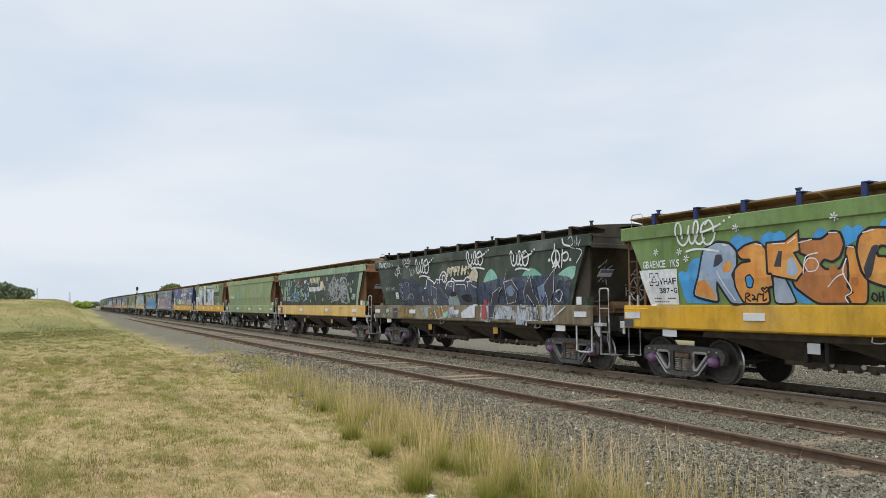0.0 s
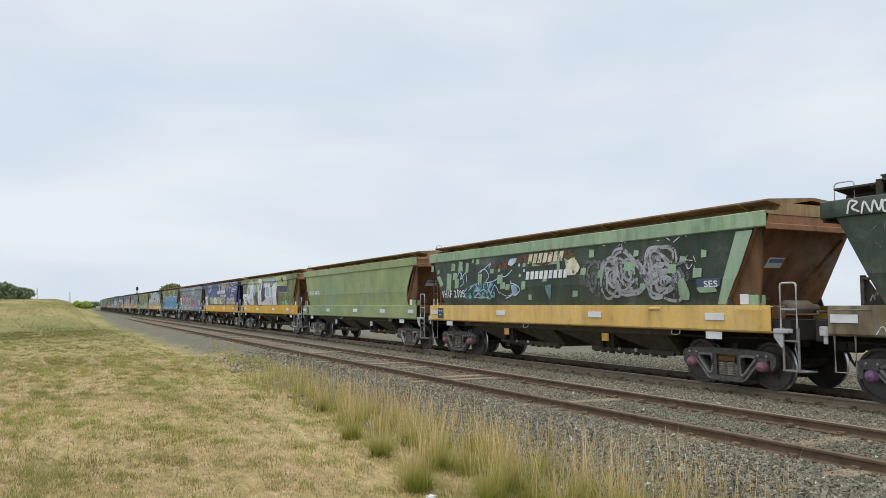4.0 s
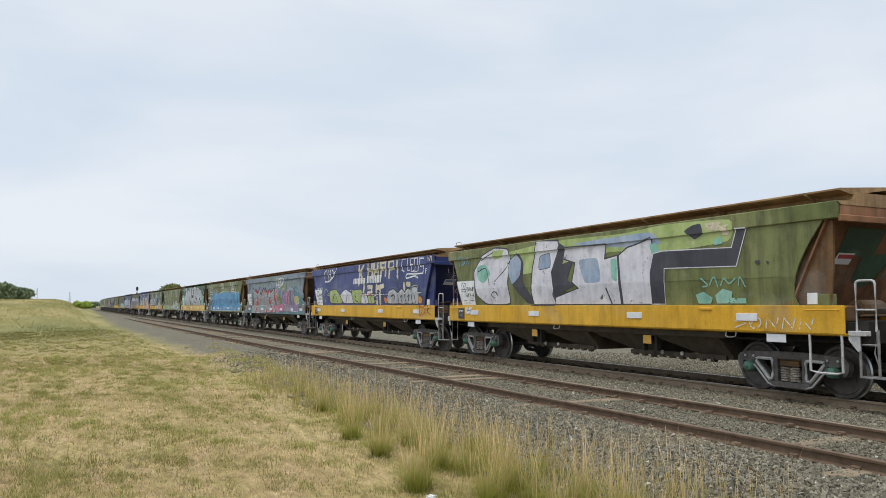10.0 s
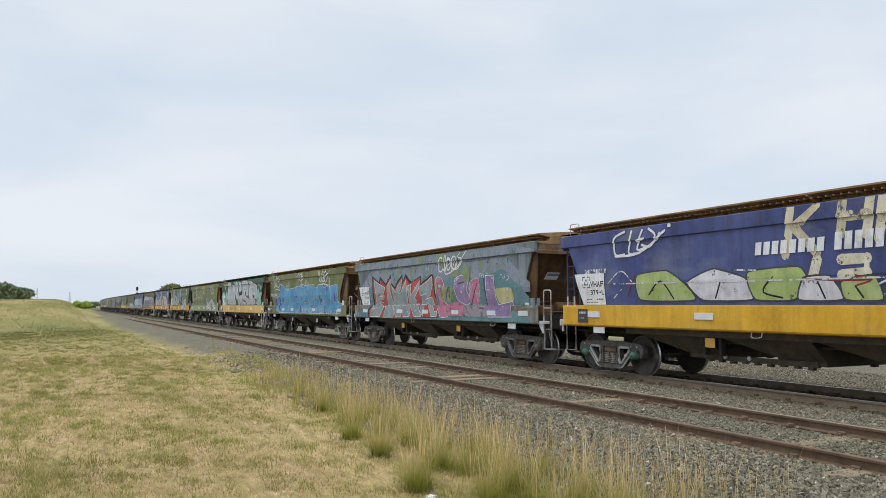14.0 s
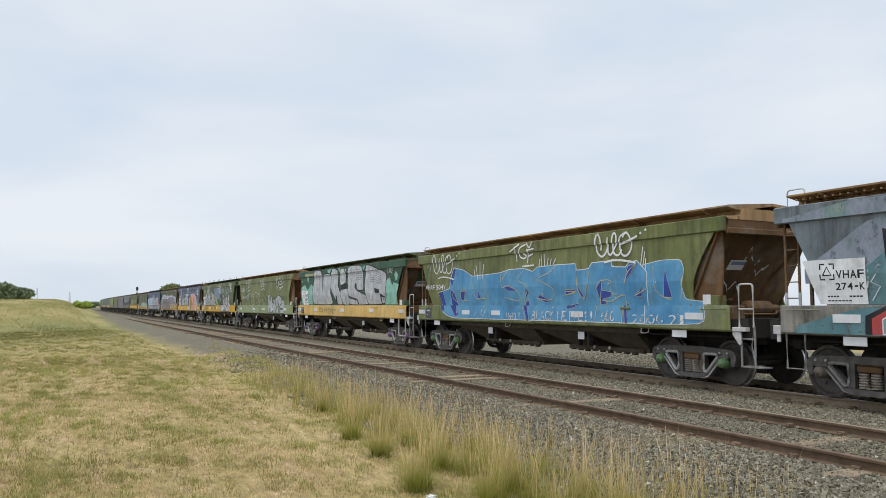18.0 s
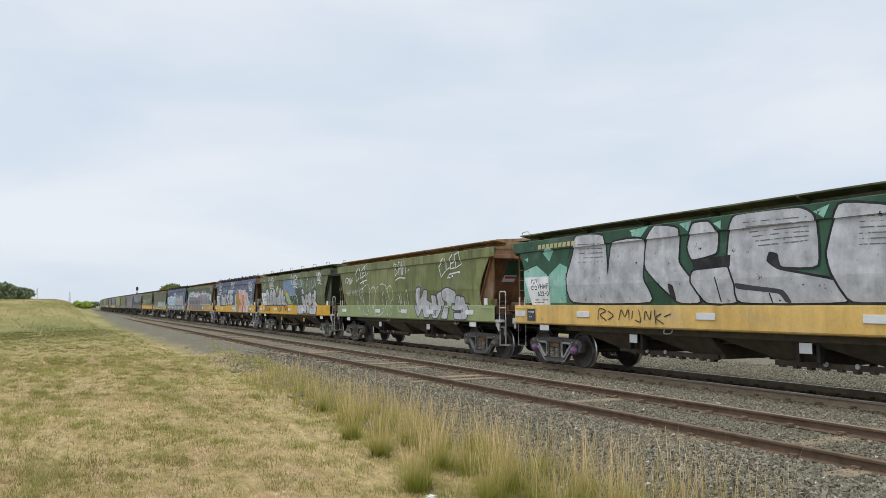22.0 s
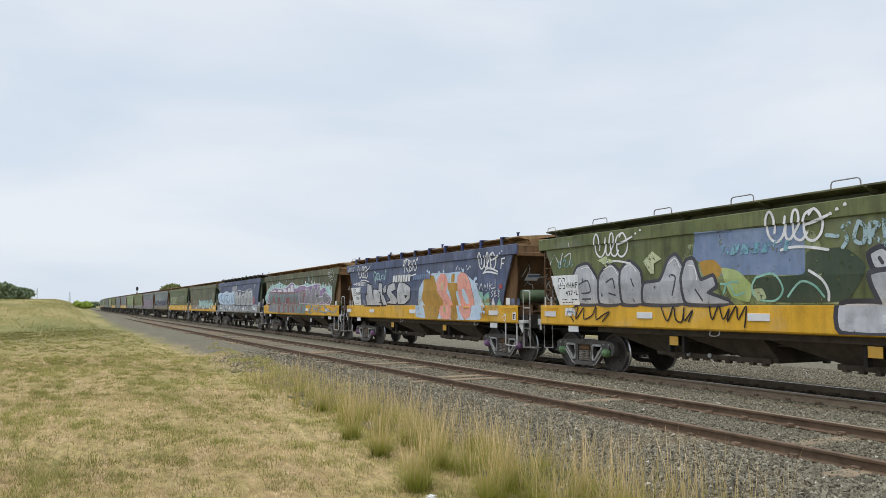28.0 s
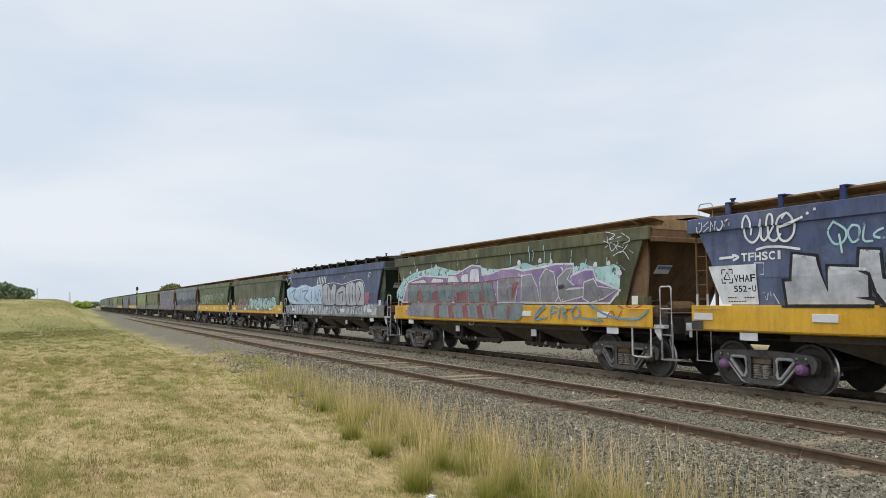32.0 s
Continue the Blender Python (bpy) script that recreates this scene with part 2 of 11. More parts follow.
def build_ground():
    def steps(*spans):
        out = [spans[0][0]]
        for a, b, d in spans:
            out += list(np.linspace(a, b, max(1, round((b - a) / d)) + 1)[1:])
        return np.array(out)
    xs = steps((-1500, -400, 220), (-400, -80, 40), (-80, -20, 4), (-20, 2, 0.7), (2, 20, 0.3), (20, 60, 4), (60, 400, 60), (400, 1500, 220))
    ys = steps((-300, -20, 40), (-20, 40, 0.6), (40, 160, 2.5), (160, 540, 12), (540, 2500, 196))
    gx, gy = np.meshgrid(xs, ys)
    gz = ground_z(gx, gy)
    verts = np.stack([gx.ravel(), gy.ravel(), gz.ravel()], 1).tolist()
    w, h = len(xs), len(ys)
    faces = [(j * w + i, j * w + i + 1, (j + 1) * w + i + 1, (j + 1) * w + i) for j in range(h - 1) for i in range(w - 1)]
    me = from_arrays("ground", verts, faces, GROUND)
    me.polygons.foreach_set("use_smooth", [True] * len(me.polygons))
    ob = new("ground", me)
    tagged(ob, "dry mown grass verge meeting grey crushed-stone ballast", "ground", kind="structure")


build_ground()

# ---- track ----
CURVE_Y, CURVE_R = 180.0, 3500.0


def line_at(s, offset=0.0):
    """Place and heading of the main line at s metres up the line (a straight, then a slow right-hand curve)."""
    if s <= CURVE_Y:
        return TRACK_X + offset, s, 0.0
    a = (s - CURVE_Y) / CURVE_R
    x = TRACK_X + CURVE_R * (1 - math.cos(a)) + offset * math.cos(a)
    y = CURVE_Y + CURVE_R * math.sin(a) - offset * math.sin(a)
    return x, y, -math.degrees(a)


RAIL_RUST = plain("rusty_rail_steel", (0.1, 0.06, 0.034), (0.185, 0.118, 0.07), 7, 0.75)
RAIL_DULL = plain("dull_brown_rail", (0.19, 0.14, 0.088), (0.3, 0.228, 0.152), 7, 0.7)
RAIL_TOP = plain("polished_rail_head", (0.46, 0.4, 0.36), (0.6, 0.54, 0.5), 5, 0.4, 0.3, relief=0)
SLEEPER = plain("weathered_timber_sleeper", (0.15, 0.115, 0.072), (0.31, 0.22, 0.13), 5, 0.9)

RAIL_PROFILE = [(-0.07, -0.16), (0.07, -0.16), (0.07, -0.148), (0.012, -0.128), (0.01, -0.045), (0.036, -0.036), (0.037, -0.006), (0.03, 0.0), (-0.03, 0.0), (-0.037, -0.006), (-0.036, -0.036), (-0.01, -0.045), (-0.012, -0.128), (-0.07, -0.148)]


def rail_mesh(name, path, mat, top, depth=1.0):
    """Sweeps the rail's section along (x, y, z) points; the running surface is a second material."""
    verts, faces = [], []
    k = len(RAIL_PROFILE)
    for i, (x, y, z) in enumerate(path):
        x2, y2, _ = path[min(i + 1, len(path) - 1)]
        x1, y1, _ = path[max(i - 1, 0)]
        d = math.hypot(x2 - x1, y2 - y1)
        nx, ny = (y2 - y1) / d, -(x2 - x1) / d
        verts += [(x + nx * a, y + ny * a, z + b * depth) for a, b in RAIL_PROFILE]
    for i in range(len(path) - 1):
        for j in range(k):
            faces.append((i * k + j, i * k + (j + 1) % k, (i + 1) * k + (j + 1) % k, (i + 1) * k + j))
    me = from_arrays(name, verts, faces, mat)
    me.materials.append(top)
    for p in me.polygons:
        if p.index % k == 7:
            p.material_index = 1
    return me


SIDING_NEAR, SIDING_FAR, SIDING_Z = 6.80, 8.48, 0.2


def siding_path(x0):
    """Straight past the camera, then easing over to the main line."""
    pts = []
    for y in list(range(-30, 90, 10)) + list(range(90, 175, 5)):
        k = float(smooth01(88, 172, y))
        pts.append((x0 + k * (TRACK_X - 7.64) * 0.62, y, SIDING_Z * (1 - k) + k * 0.0))
    return pts


def build_tracks():
    main = tagged(new("main_line_track"), "railway track with brown steel rails on stone ballast", "railway track", kind="structure")
    s_list = list(range(-60, 180, 40)) + list(range(180, 620, 15))
    for off in (-0.7525, 0.7525):
        path = [(*line_at(s, off)[:2], 0.0) for s in s_list]
        part("rail", rail_mesh("main_rail", path, RAIL_DULL, RAIL_TOP), None, main)
    side = tagged(new("siding_track"), "rusty siding track half buried in grey ballast", "railway track", kind="structure")
    for x0 in (SIDING_NEAR, SIDING_FAR):
        top = RAIL_RUST if x0 == SIDING_NEAR else RAIL_DULL
        part("rail", rail_mesh("siding_rail", siding_path(x0), RAIL_RUST, top, 0.8), None, side)
    rng = random.Random(4)
    sl = mesh_of("sleeper", boxes((-1.3, 1.3, -0.115, 0.115, -0.13, 0.0), bevel=0.012), SLEEPER)
    y = -6.0
    while y < 88:
        ob = part("sleeper", sl, None, side)
        ob.matrix_basis = pose(7.64 + rng.uniform(-0.05, 0.05), y, SIDING_Z - (0.108 if rng.random() < 0.35 else 0.15) + rng.uniform(-0.02, 0.004), 0, rng.uniform(-0.5, 0.5), rng.uniform(-1.5, 1.5))
        y += 0.68 + rng.uniform(-0.05, 0.05)
    y = -4.0
    while y < 92:
        ob = part("sleeper", sl, None, main)
        ob.matrix_basis = pose(TRACK_X + rng.uniform(-0.04, 0.04), y, -0.18 + rng.uniform(-0.02, 0.004), 0, 0, rng.uniform(-1, 1))
        y += 0.67
    # spikes and anchors at the foot of the rails
    spike = mesh_of("rail_spike", boxes((-0.03, 0.03, -0.045, 0.045, -0.02, 0.035), (-0.055, -0.03, -0.02, 0.02, -0.02, 0.02), bevel=0.008), RAIL_RUST)
    for track, x, z, step, last in ((main, TRACK_X - 0.7525 - 0.075, -0.14, 0.67, 60), (main, TRACK_X + 0.7525 - 0.075, -0.14, 0.67, 40), (side, SIDING_NEAR - 0.07, SIDING_Z - 0.115, 0.69, 45), (side, SIDING_FAR - 0.07, SIDING_Z - 0.115, 0.69, 45)):
        y = 2.0
        while y < last:
            ob = part("rail_spike", spike, None, track)
            ob.matrix_basis = pose(x, y + rng.uniform(-0.04, 0.04), z, 0, 0, rng.uniform(-8, 8))
            y += step


build_tracks()

# ---- the grain train ----
LEFT = 7.16           # half the side sill's length
SILL_X, PANEL_X, CHORD_X = -1.43, -1.385, -1.425
FOLD_Z, FOOT = 2.14, 0.055   # the side sheet tucks in below the fold
SILL_Z0, SILL_Z1, CHORD_Z0, CHORD_Z1 = 1.12, 1.62, 3.09, 3.40
BOGIE_Y, BASE, WHEEL_R = 5.76, 1.78, 0.46

SPEED_ROWS = [(0, -5.43), (3, 9.94), (6, 26.155), (9, 42.35), (12, 58.647), (16, 80.76), (20, 102.873), (23, 119.3), (26, 135.4), (29, 151.484), (32, 167.165)]


def travelled(t):
    """Metres that the train has rolled at t seconds: a smooth curve through the rows."""
    ts = np.array([r[0] for r in SPEED_ROWS], float)
    ds = np.array([r[1] for r in SPEED_ROWS], float)
    m = np.gradient(ds, ts)
    i = int(np.clip(np.searchsorted(ts, t) - 1, 0, len(ts) - 2))
    h = ts[i + 1] - ts[i]
    u = (t - ts[i]) / h
    return float((2 * u**3 - 3 * u**2 + 1) * ds[i] + (u**3 - 2 * u**2 + u) * h * m[i] + (-2 * u**3 + 3 * u**2) * ds[i + 1] + (u**3 - u**2) * h * m[i + 1])


def wagon_pose(n, t):
    """Wagon n counts from the one beside the camera at the start; its leading sill end fixes its place."""
    s = n * PITCH - travelled(t) - 5.88 + LEFT
    x, y, turn = line_at(s)
    return pose(x, y, 0, 0, 0, turn)

# paints: body colour and its faded tone
PAINTS = {
    "fresh_green": paint("fresh_green_paint", (0.16, 0.26, 0.075), (0.24, 0.36, 0.13), 0.1, 0.2),
    "sage": paint("sage_green_paint", (0.235, 0.31, 0.135), (0.34, 0.385, 0.18), 0.06, 0.03),
    "moss": paint("moss_green_paint", (0.11, 0.135, 0.05), (0.19, 0.215, 0.09), 0.25, 0.4),
    "olive": paint("olive_green_paint", (0.15, 0.175, 0.055), (0.26, 0.275, 0.11), 0.25, 0.42),
    "bottle": paint("bottle_green_paint", (0.025, 0.085, 0.05), (0.05, 0.135, 0.08), 0.12, 0.3),
    "black_green": paint("blackened_green_paint", (0.03, 0.05, 0.035), (0.075, 0.1, 0.07), 0.25, 0.5),
    "pale_green": paint("pale_green_paint", (0.27, 0.41, 0.25), (0.36, 0.47, 0.31), 0.15, 0.25),
    "royal": paint("royal_blue_paint", (0.05, 0.068, 0.21), (0.095, 0.12, 0.3), 0.2, 0.3),
    "slate": paint("slate_blue_paint", (0.075, 0.1, 0.2), (0.14, 0.17, 0.27), 0.2, 0.4),
    "navy": paint("navy_blue_paint", (0.02, 0.032, 0.12), (0.04, 0.06, 0.19), 0.15, 0.35),
    "stone_grey": paint("overpainted_grey", (0.17, 0.2, 0.2), (0.3, 0.32, 0.32), 0.25, 0.5),
    "blue_grey": paint("dull_blue_grey_overpaint", (0.14, 0.175, 0.2), (0.23, 0.27, 0.3), 0.25, 0.6),
    "brown_green": paint("brown_green_paint", (0.085, 0.095, 0.045), (0.17, 0.165, 0.08), 0.5, 0.5),
    "yellow": paint("rail_yellow_paint", (0.73, 0.39, 0.022), (0.8, 0.465, 0.05), 0.16, 0.16),
    "cream": paint("faded_cream_yellow_paint", (0.76, 0.48, 0.135), (0.82, 0.55, 0.19), 0.14, 0.14),
    "dirty": paint("dirty_greyed_paint", (0.2, 0.19, 0.16), (0.36, 0.34, 0.3), 0.35, 0.5),
    "brown_sill": paint("brown_stained_sill_paint", (0.19, 0.145, 0.08), (0.33, 0.27, 0.17), 0.45, 0.5),
    "black_brown": paint("blackened_brown_end", (0.045, 0.038, 0.026), (0.085, 0.072, 0.048), 0.3, 0.4, 0.8),
    "rust": paint("rust_brown_primer", (0.225, 0.105, 0.05), (0.32, 0.16, 0.078), 0.6, 0.35, 0.8),
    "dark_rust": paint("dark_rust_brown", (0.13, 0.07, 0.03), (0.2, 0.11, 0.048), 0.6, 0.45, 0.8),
    "green_black": paint("dark_green_end_paint", (0.03, 0.05, 0.03), (0.06, 0.085, 0.05), 0.3, 0.45),
    "roof_rust": paint("rusty_roof_steel", (0.26, 0.16, 0.08), (0.42, 0.27, 0.13), 0.5, 0.35, 0.85),
}
GRIME = plain("oily_black_grime", (0.013, 0.011, 0.009), (0.035, 0.029, 0.023), 5, 0.85)
HOPPER = plain("dirty_hopper_steel", (0.042, 0.031, 0.02), (0.092, 0.07, 0.046), 4, 0.85)
CAST = plain("dusty_cast_steel", (0.06, 0.053, 0.048), (0.15, 0.137, 0.125), 8, 0.75)
CAST_EDGE = plain("pale_casting_edge", (0.34, 0.33, 0.31), (0.55, 0.54, 0.52), 9, 0.7)
CAST_GREY = plain("grey_casting_edge", (0.15, 0.14, 0.13), (0.3, 0.28, 0.26), 9, 0.7)
SPRING = plain("brown_spring_steel", (0.16, 0.13, 0.1), (0.4, 0.35, 0.3), 9, 0.6)
WHEEL = plain("dark_wheel_steel", (0.055, 0.047, 0.041), (0.12, 0.102, 0.09), 6, 0.6, 0.2)
TREAD = plain("bright_wheel_tread", (0.5, 0.5, 0.5), (0.65, 0.65, 0.65), 6, 0.3, 0.9, relief=0)
WHITE = plain("dusty_white_plate", (0.7, 0.71, 0.72), (0.82, 0.83, 0.84), 5, 0.6, relief=0)
HANDRAIL = plain("white_painted_bar", (0.36, 0.35, 0.34), (0.66, 0.65, 0.64), 8, 0.6, relief=0)
STEPS = plain("grey_painted_step", (0.15, 0.14, 0.13), (0.32, 0.31, 0.3), 8, 0.7)
PLATE_YELLOW = plain("amber_plate", (0.75, 0.42, 0.05), (0.85, 0.5, 0.1), 6, 0.5, relief=0)
CAPS = {
    "mauve": plain("mauve_bearing_paint", (0.2, 0.085, 0.2), (0.32, 0.17, 0.33), 8, 0.6),
    "pink": plain("dull_pink_bearing_paint", (0.27, 0.1, 0.14), (0.4, 0.19, 0.24), 8, 0.6),
    "green": plain("green_bearing_paint", (0.1, 0.2, 0.085), (0.18, 0.3, 0.13), 8, 0.6),
    "teal": plain("dark_teal_bearing_paint", (0.05, 0.13, 0.085), (0.1, 0.22, 0.15), 8, 0.6),
    "grey": plain("grey_bearing_paint", (0.11, 0.085, 0.065), (0.2, 0.16, 0.125), 8, 0.6),
}
TANK_GREEN = plain("green_tank_paint", (0.06, 0.1, 0.05), (0.11, 0.16, 0.08), 5, 0.6)

SHARED = {}


def shared(key, make, mat, smooth=False):
    """One mesh for all wagons that carry the same part in the same paint."""
    k = (key, mat.name)
    if k not in SHARED:
        SHARED[k] = mesh_of(key, make(), mat, smooth)
    return SHARED[k]


def panel_outline(curved):
    """Outline of a side sheet: raked ends, swept in a curve on some wagons."""
    pts = []
    for s in (-1, 1):
        edge = []
        for k in range(9):
            u = k / 8
            z = CHORD_Z0 + 0.02 + (SILL_Z1 - CHORD_Z0 - 0.03) * u
            straight = 6.86 - 0.69 * u if s < 0 else 6.97 - 0.78 * u
            swept = 6.8 - 0.66 * math.sin(min(u * 1.12, 1.0) * math.pi / 2) + 0.12 * max(0, u - 0.88) / 0.12 * 0.6
            edge.append((s * (swept if curved and s < 0 else straight), z))
        pts += edge if s < 0 else edge[::-1]
    return pts


def side_panel(curved, s):
    bm = bmesh.new()
    extrude_x(bm, panel_outline(curved), s * -PANEL_X, s * (-PANEL_X - 0.03))
    bmesh.ops.bisect_plane(bm, geom=bm.verts[:] + bm.edges[:] + bm.faces[:], plane_co=(0, 0, FOLD_Z), plane_no=(0, 0, 1))
    for v in bm.verts:
        v.co.x -= s * FOOT * max(0.0, FOLD_Z - v.co.z) / (FOLD_Z - SILL_Z1)
    x = -s * PANEL_X
    box(bm, min(x, x + s * 0.006), max(x, x + s * 0.006), -5.85, 6.3, FOLD_Z, FOLD_Z + 0.012)
    return bm


def chord(s):
    bm = bmesh.new()
    prof = [(1.36, CHORD_Z0 + 0.02), (-CHORD_X - 0.03, CHORD_Z0), (-CHORD_X, CHORD_Z0 + 0.02), (-CHORD_X, CHORD_Z1 - 0.02), (-CHORD_X - 0.04, CHORD_Z1), (1.3, CHORD_Z1)]
    rows = [[bm.verts.new((s * x, y, z)) for x, z in prof] for y in (-7.09, 7.24)]
    for j in range(len(prof)):
        k = (j + 1) % len(prof)
        bm.faces.new((rows[0][j], rows[0][k], rows[1][k], rows[1][j]))
    bm.faces.new(rows[0])
    bm.faces.new(rows[1][::-1])
    return bm


def sill(s):
    bm = bmesh.new()
    x = -SILL_X
    prof = [(x - 0.1, SILL_Z1 - 0.012), (x - 0.012, SILL_Z1), (x, SILL_Z1 - 0.012), (x, SILL_Z0 + 0.03), (x - 0.02, SILL_Z0), (x - 0.12, SILL_Z0 - 0.02), (x - 0.12, SILL_Z0 + 0.02), (x - 0.025, SILL_Z0 + 0.04), (x - 0.025, SILL_Z1 - 0.04)]
    rows = [[bm.verts.new((s * a, y, z)) for a, z in prof] for y in (-LEFT, LEFT)]
    for j in range(len(prof)):
        k = (j + 1) % len(prof)
        bm.faces.new((rows[0][j], rows[0][k], rows[1][k], rows[1][j]))
    bm.faces.new(rows[0])
    bm.faces.new(rows[1][::-1])
    return bm


def end_y(z):
    """Where the leading slope sheet stands at height z."""
    return -(6.86 - 0.522 * (3.14 - z)) - 0.012


def slope_sheet(s):
    """The raked end sheet of the hopper at one end (s = -1 leads)."""
    bm = bmesh.new()
    a, b = (s * 6.86, 3.14), (s * 5.9, 1.3)
    for x0, x1 in ((-1.34, 1.34),):
        v = [bm.verts.new((x, y + d, z)) for x in (x0, x1) for (y, z) in (a, b) for d in (0, -s * 0.04)]
        q = lambda *i: bm.faces.new([v[k] for k in i])
        q(0, 2, 6, 4), q(1, 5, 7, 3), q(0, 4, 5, 1), q(2, 3, 7, 6), q(0, 1, 3, 2), q(4, 6, 7, 5)
    return bm


def gusset(x):
    """The corner plate that boxes in the slope sheet; its free edge is folded inwards."""
    bm = bmesh.new()
    q = 1 if x > 0 else -1
    extrude_x(bm, [(-6.8, 1.62), (-6.87, 2.3), (-6.9, CHORD_Z0), (-6.3, CHORD_Z0), (-5.2, 2.1), (-5.2, 1.4), (-6.77, 1.4)], x - q * 0.02, x)
    extrude_x(bm, [(-6.77, 1.4), (-6.87, 2.3), (-6.9, CHORD_Z0), (-6.87, CHORD_Z0), (-6.84, 2.3), (-6.74, 1.4)], x - q * 0.05, x - q * 0.01)
    return bm


def end_beam(s):
    d = 0.0 if s > 0 else -0.11
    def span(a, b):
        return sorted((s * (a + d), s * (b + d)))
    return boxes((-1.38, 1.38, *span(6.92, 7.2), 3.13, 3.36), (-1.38, 1.38, *span(7.18, 7.24), 3.04, 3.16), (-1.38, 1.38, *span(6.9, 7.2), 3.36, 3.4), bevel=0.014)


def roof():
    """A low-pitched roof sheet with a coaming along the loading slot."""
    bm = bmesh.new()
    prof = [(-1.42, 3.385), (-0.95, 3.42), (-0.9, 3.56), (0.9, 3.56), (0.95, 3.42), (1.42, 3.385), (1.3, 3.33), (-1.3, 3.33)]
    rows = [[bm.verts.new((x, y, z)) for x, z in prof] for y in (-7.1, 7.1)]
    for j in range(len(prof)):
        k = (j + 1) % len(prof)
        bm.faces.new((rows[0][j], rows[0][k], rows[1][k], rows[1][j]))
    bm.faces.new(rows[0])
    bm.faces.new(rows[1][::-1])
    return bm


def lid():
    """The hatch lid: a shallow pitch with eaves that overhang the coaming, folded down along the edge."""
    bm = bmesh.new()
    prof = [(-1.3, 3.585), (-1.3, 3.612), (-1.27, 3.622), (0, 3.715), (1.27, 3.622), (1.3, 3.612), (1.3, 3.585), (0.92, 3.52), (0, 3.66), (-0.92, 3.52)]
    rows = [[bm.verts.new((x, y, z)) for x, z in prof] for y in (-7.06, 7.06)]
    for j in range(len(prof)):
        k = (j + 1) % len(prof)
        bm.faces.new((rows[0][j], rows[0][k], rows[1][k], rows[1][j]))
    bm.faces.new(rows[0])
    bm.faces.new(rows[1][::-1])
    return bm


def eave_bracket():
    """A knee under the overhanging eave."""
    bm = bmesh.new()
    for y in (-0.03, 0.03):
        v = [bm.verts.new((x, y, z)) for x, z in ((-1.29, 3.59), (-1.29, 3.565), (-0.96, 3.41), (-0.93, 3.41), (-0.93, 3.52))]
        bm.faces.new(v if y < 0 else v[::-1])
    a, b = list(bm.verts)[:5], list(bm.verts)[5:]
    for j in range(5):
        bm.faces.new((a[j], a[(j + 1) % 5], b[(j + 1) % 5], b[j]))
    return bm


def walkway_slat():
    """One cross bar of the open walkway along the eave."""
    return boxes((-1.28, -0.93, -0.012, 0.012, 3.5, 3.53))


def hopper_skirt(s):
    """The longitudinal plate from which the pockets hang."""
    return boxes((*sorted((s * 1.2, s * 1.24)), LEFT - 11.6, LEFT - 2.2, 0.97, 1.14), bevel=0.008)


def hopper_pocket():
    """One discharge pocket: a long slope on the trailing side, a steep leading face, tucked-in flanks."""
    bm = bmesh.new()
    top = [(-1.22, -1.1), (1.22, -1.1), (1.22, 1.1), (-1.22, 1.1)]
    mid = [(-1.19, -1.1), (1.19, -1.1), (1.19, 1.05), (-1.19, 1.05)]
    low = [(-0.86, -1.18), (0.86, -1.18), (0.86, -0.3), (-0.86, -0.3)]
    rings = [[bm.verts.new((x, y, z)) for x, y in r] for r, z in ((top, 1.3), (mid, 1.0), (low, 0.6), (low, 0.52))]
    for p, q in zip(rings, rings[1:]):
        for j in range(4):
            bm.faces.new((p[j], p[(j + 1) % 4], q[(j + 1) % 4], q[j]))
    bm.faces.new(rings[0])
    bm.faces.new(rings[-1][::-1])
    return bm


POCKETS = (3.55, 5.95, 8.15, 10.25)   # where the pockets hang, from the trailing end


def cover_plate():
    """A pale round cover on the door gear."""
    return tube(bmesh.new(), [(-0.93, 0, 0.58), (-0.96, 0, 0.58)], 0.045, 10)


def door_gear(s):
    """The racks along the outlets, with their teeth and a rod."""
    bm = bmesh.new()
    x = s * 0.88
    for u0, u1 in ((4.3, 7.0), (8.4, 11.3)):
        box(bm, x - 0.04, x + 0.04, LEFT - u1, LEFT - u0, 0.5, 0.6)
        for k in range(int((u1 - u0) / 0.3)):
            y = LEFT - u0 - 0.15 - k * 0.3
            box(bm, x - 0.055, x + 0.055, y - 0.05, y + 0.05, 0.47 - 0.01 * (k % 3), 0.54)
    tube(bm, [(x, -4.3, 0.86), (x, 4.3, 0.86)], 0.022)
    return bm


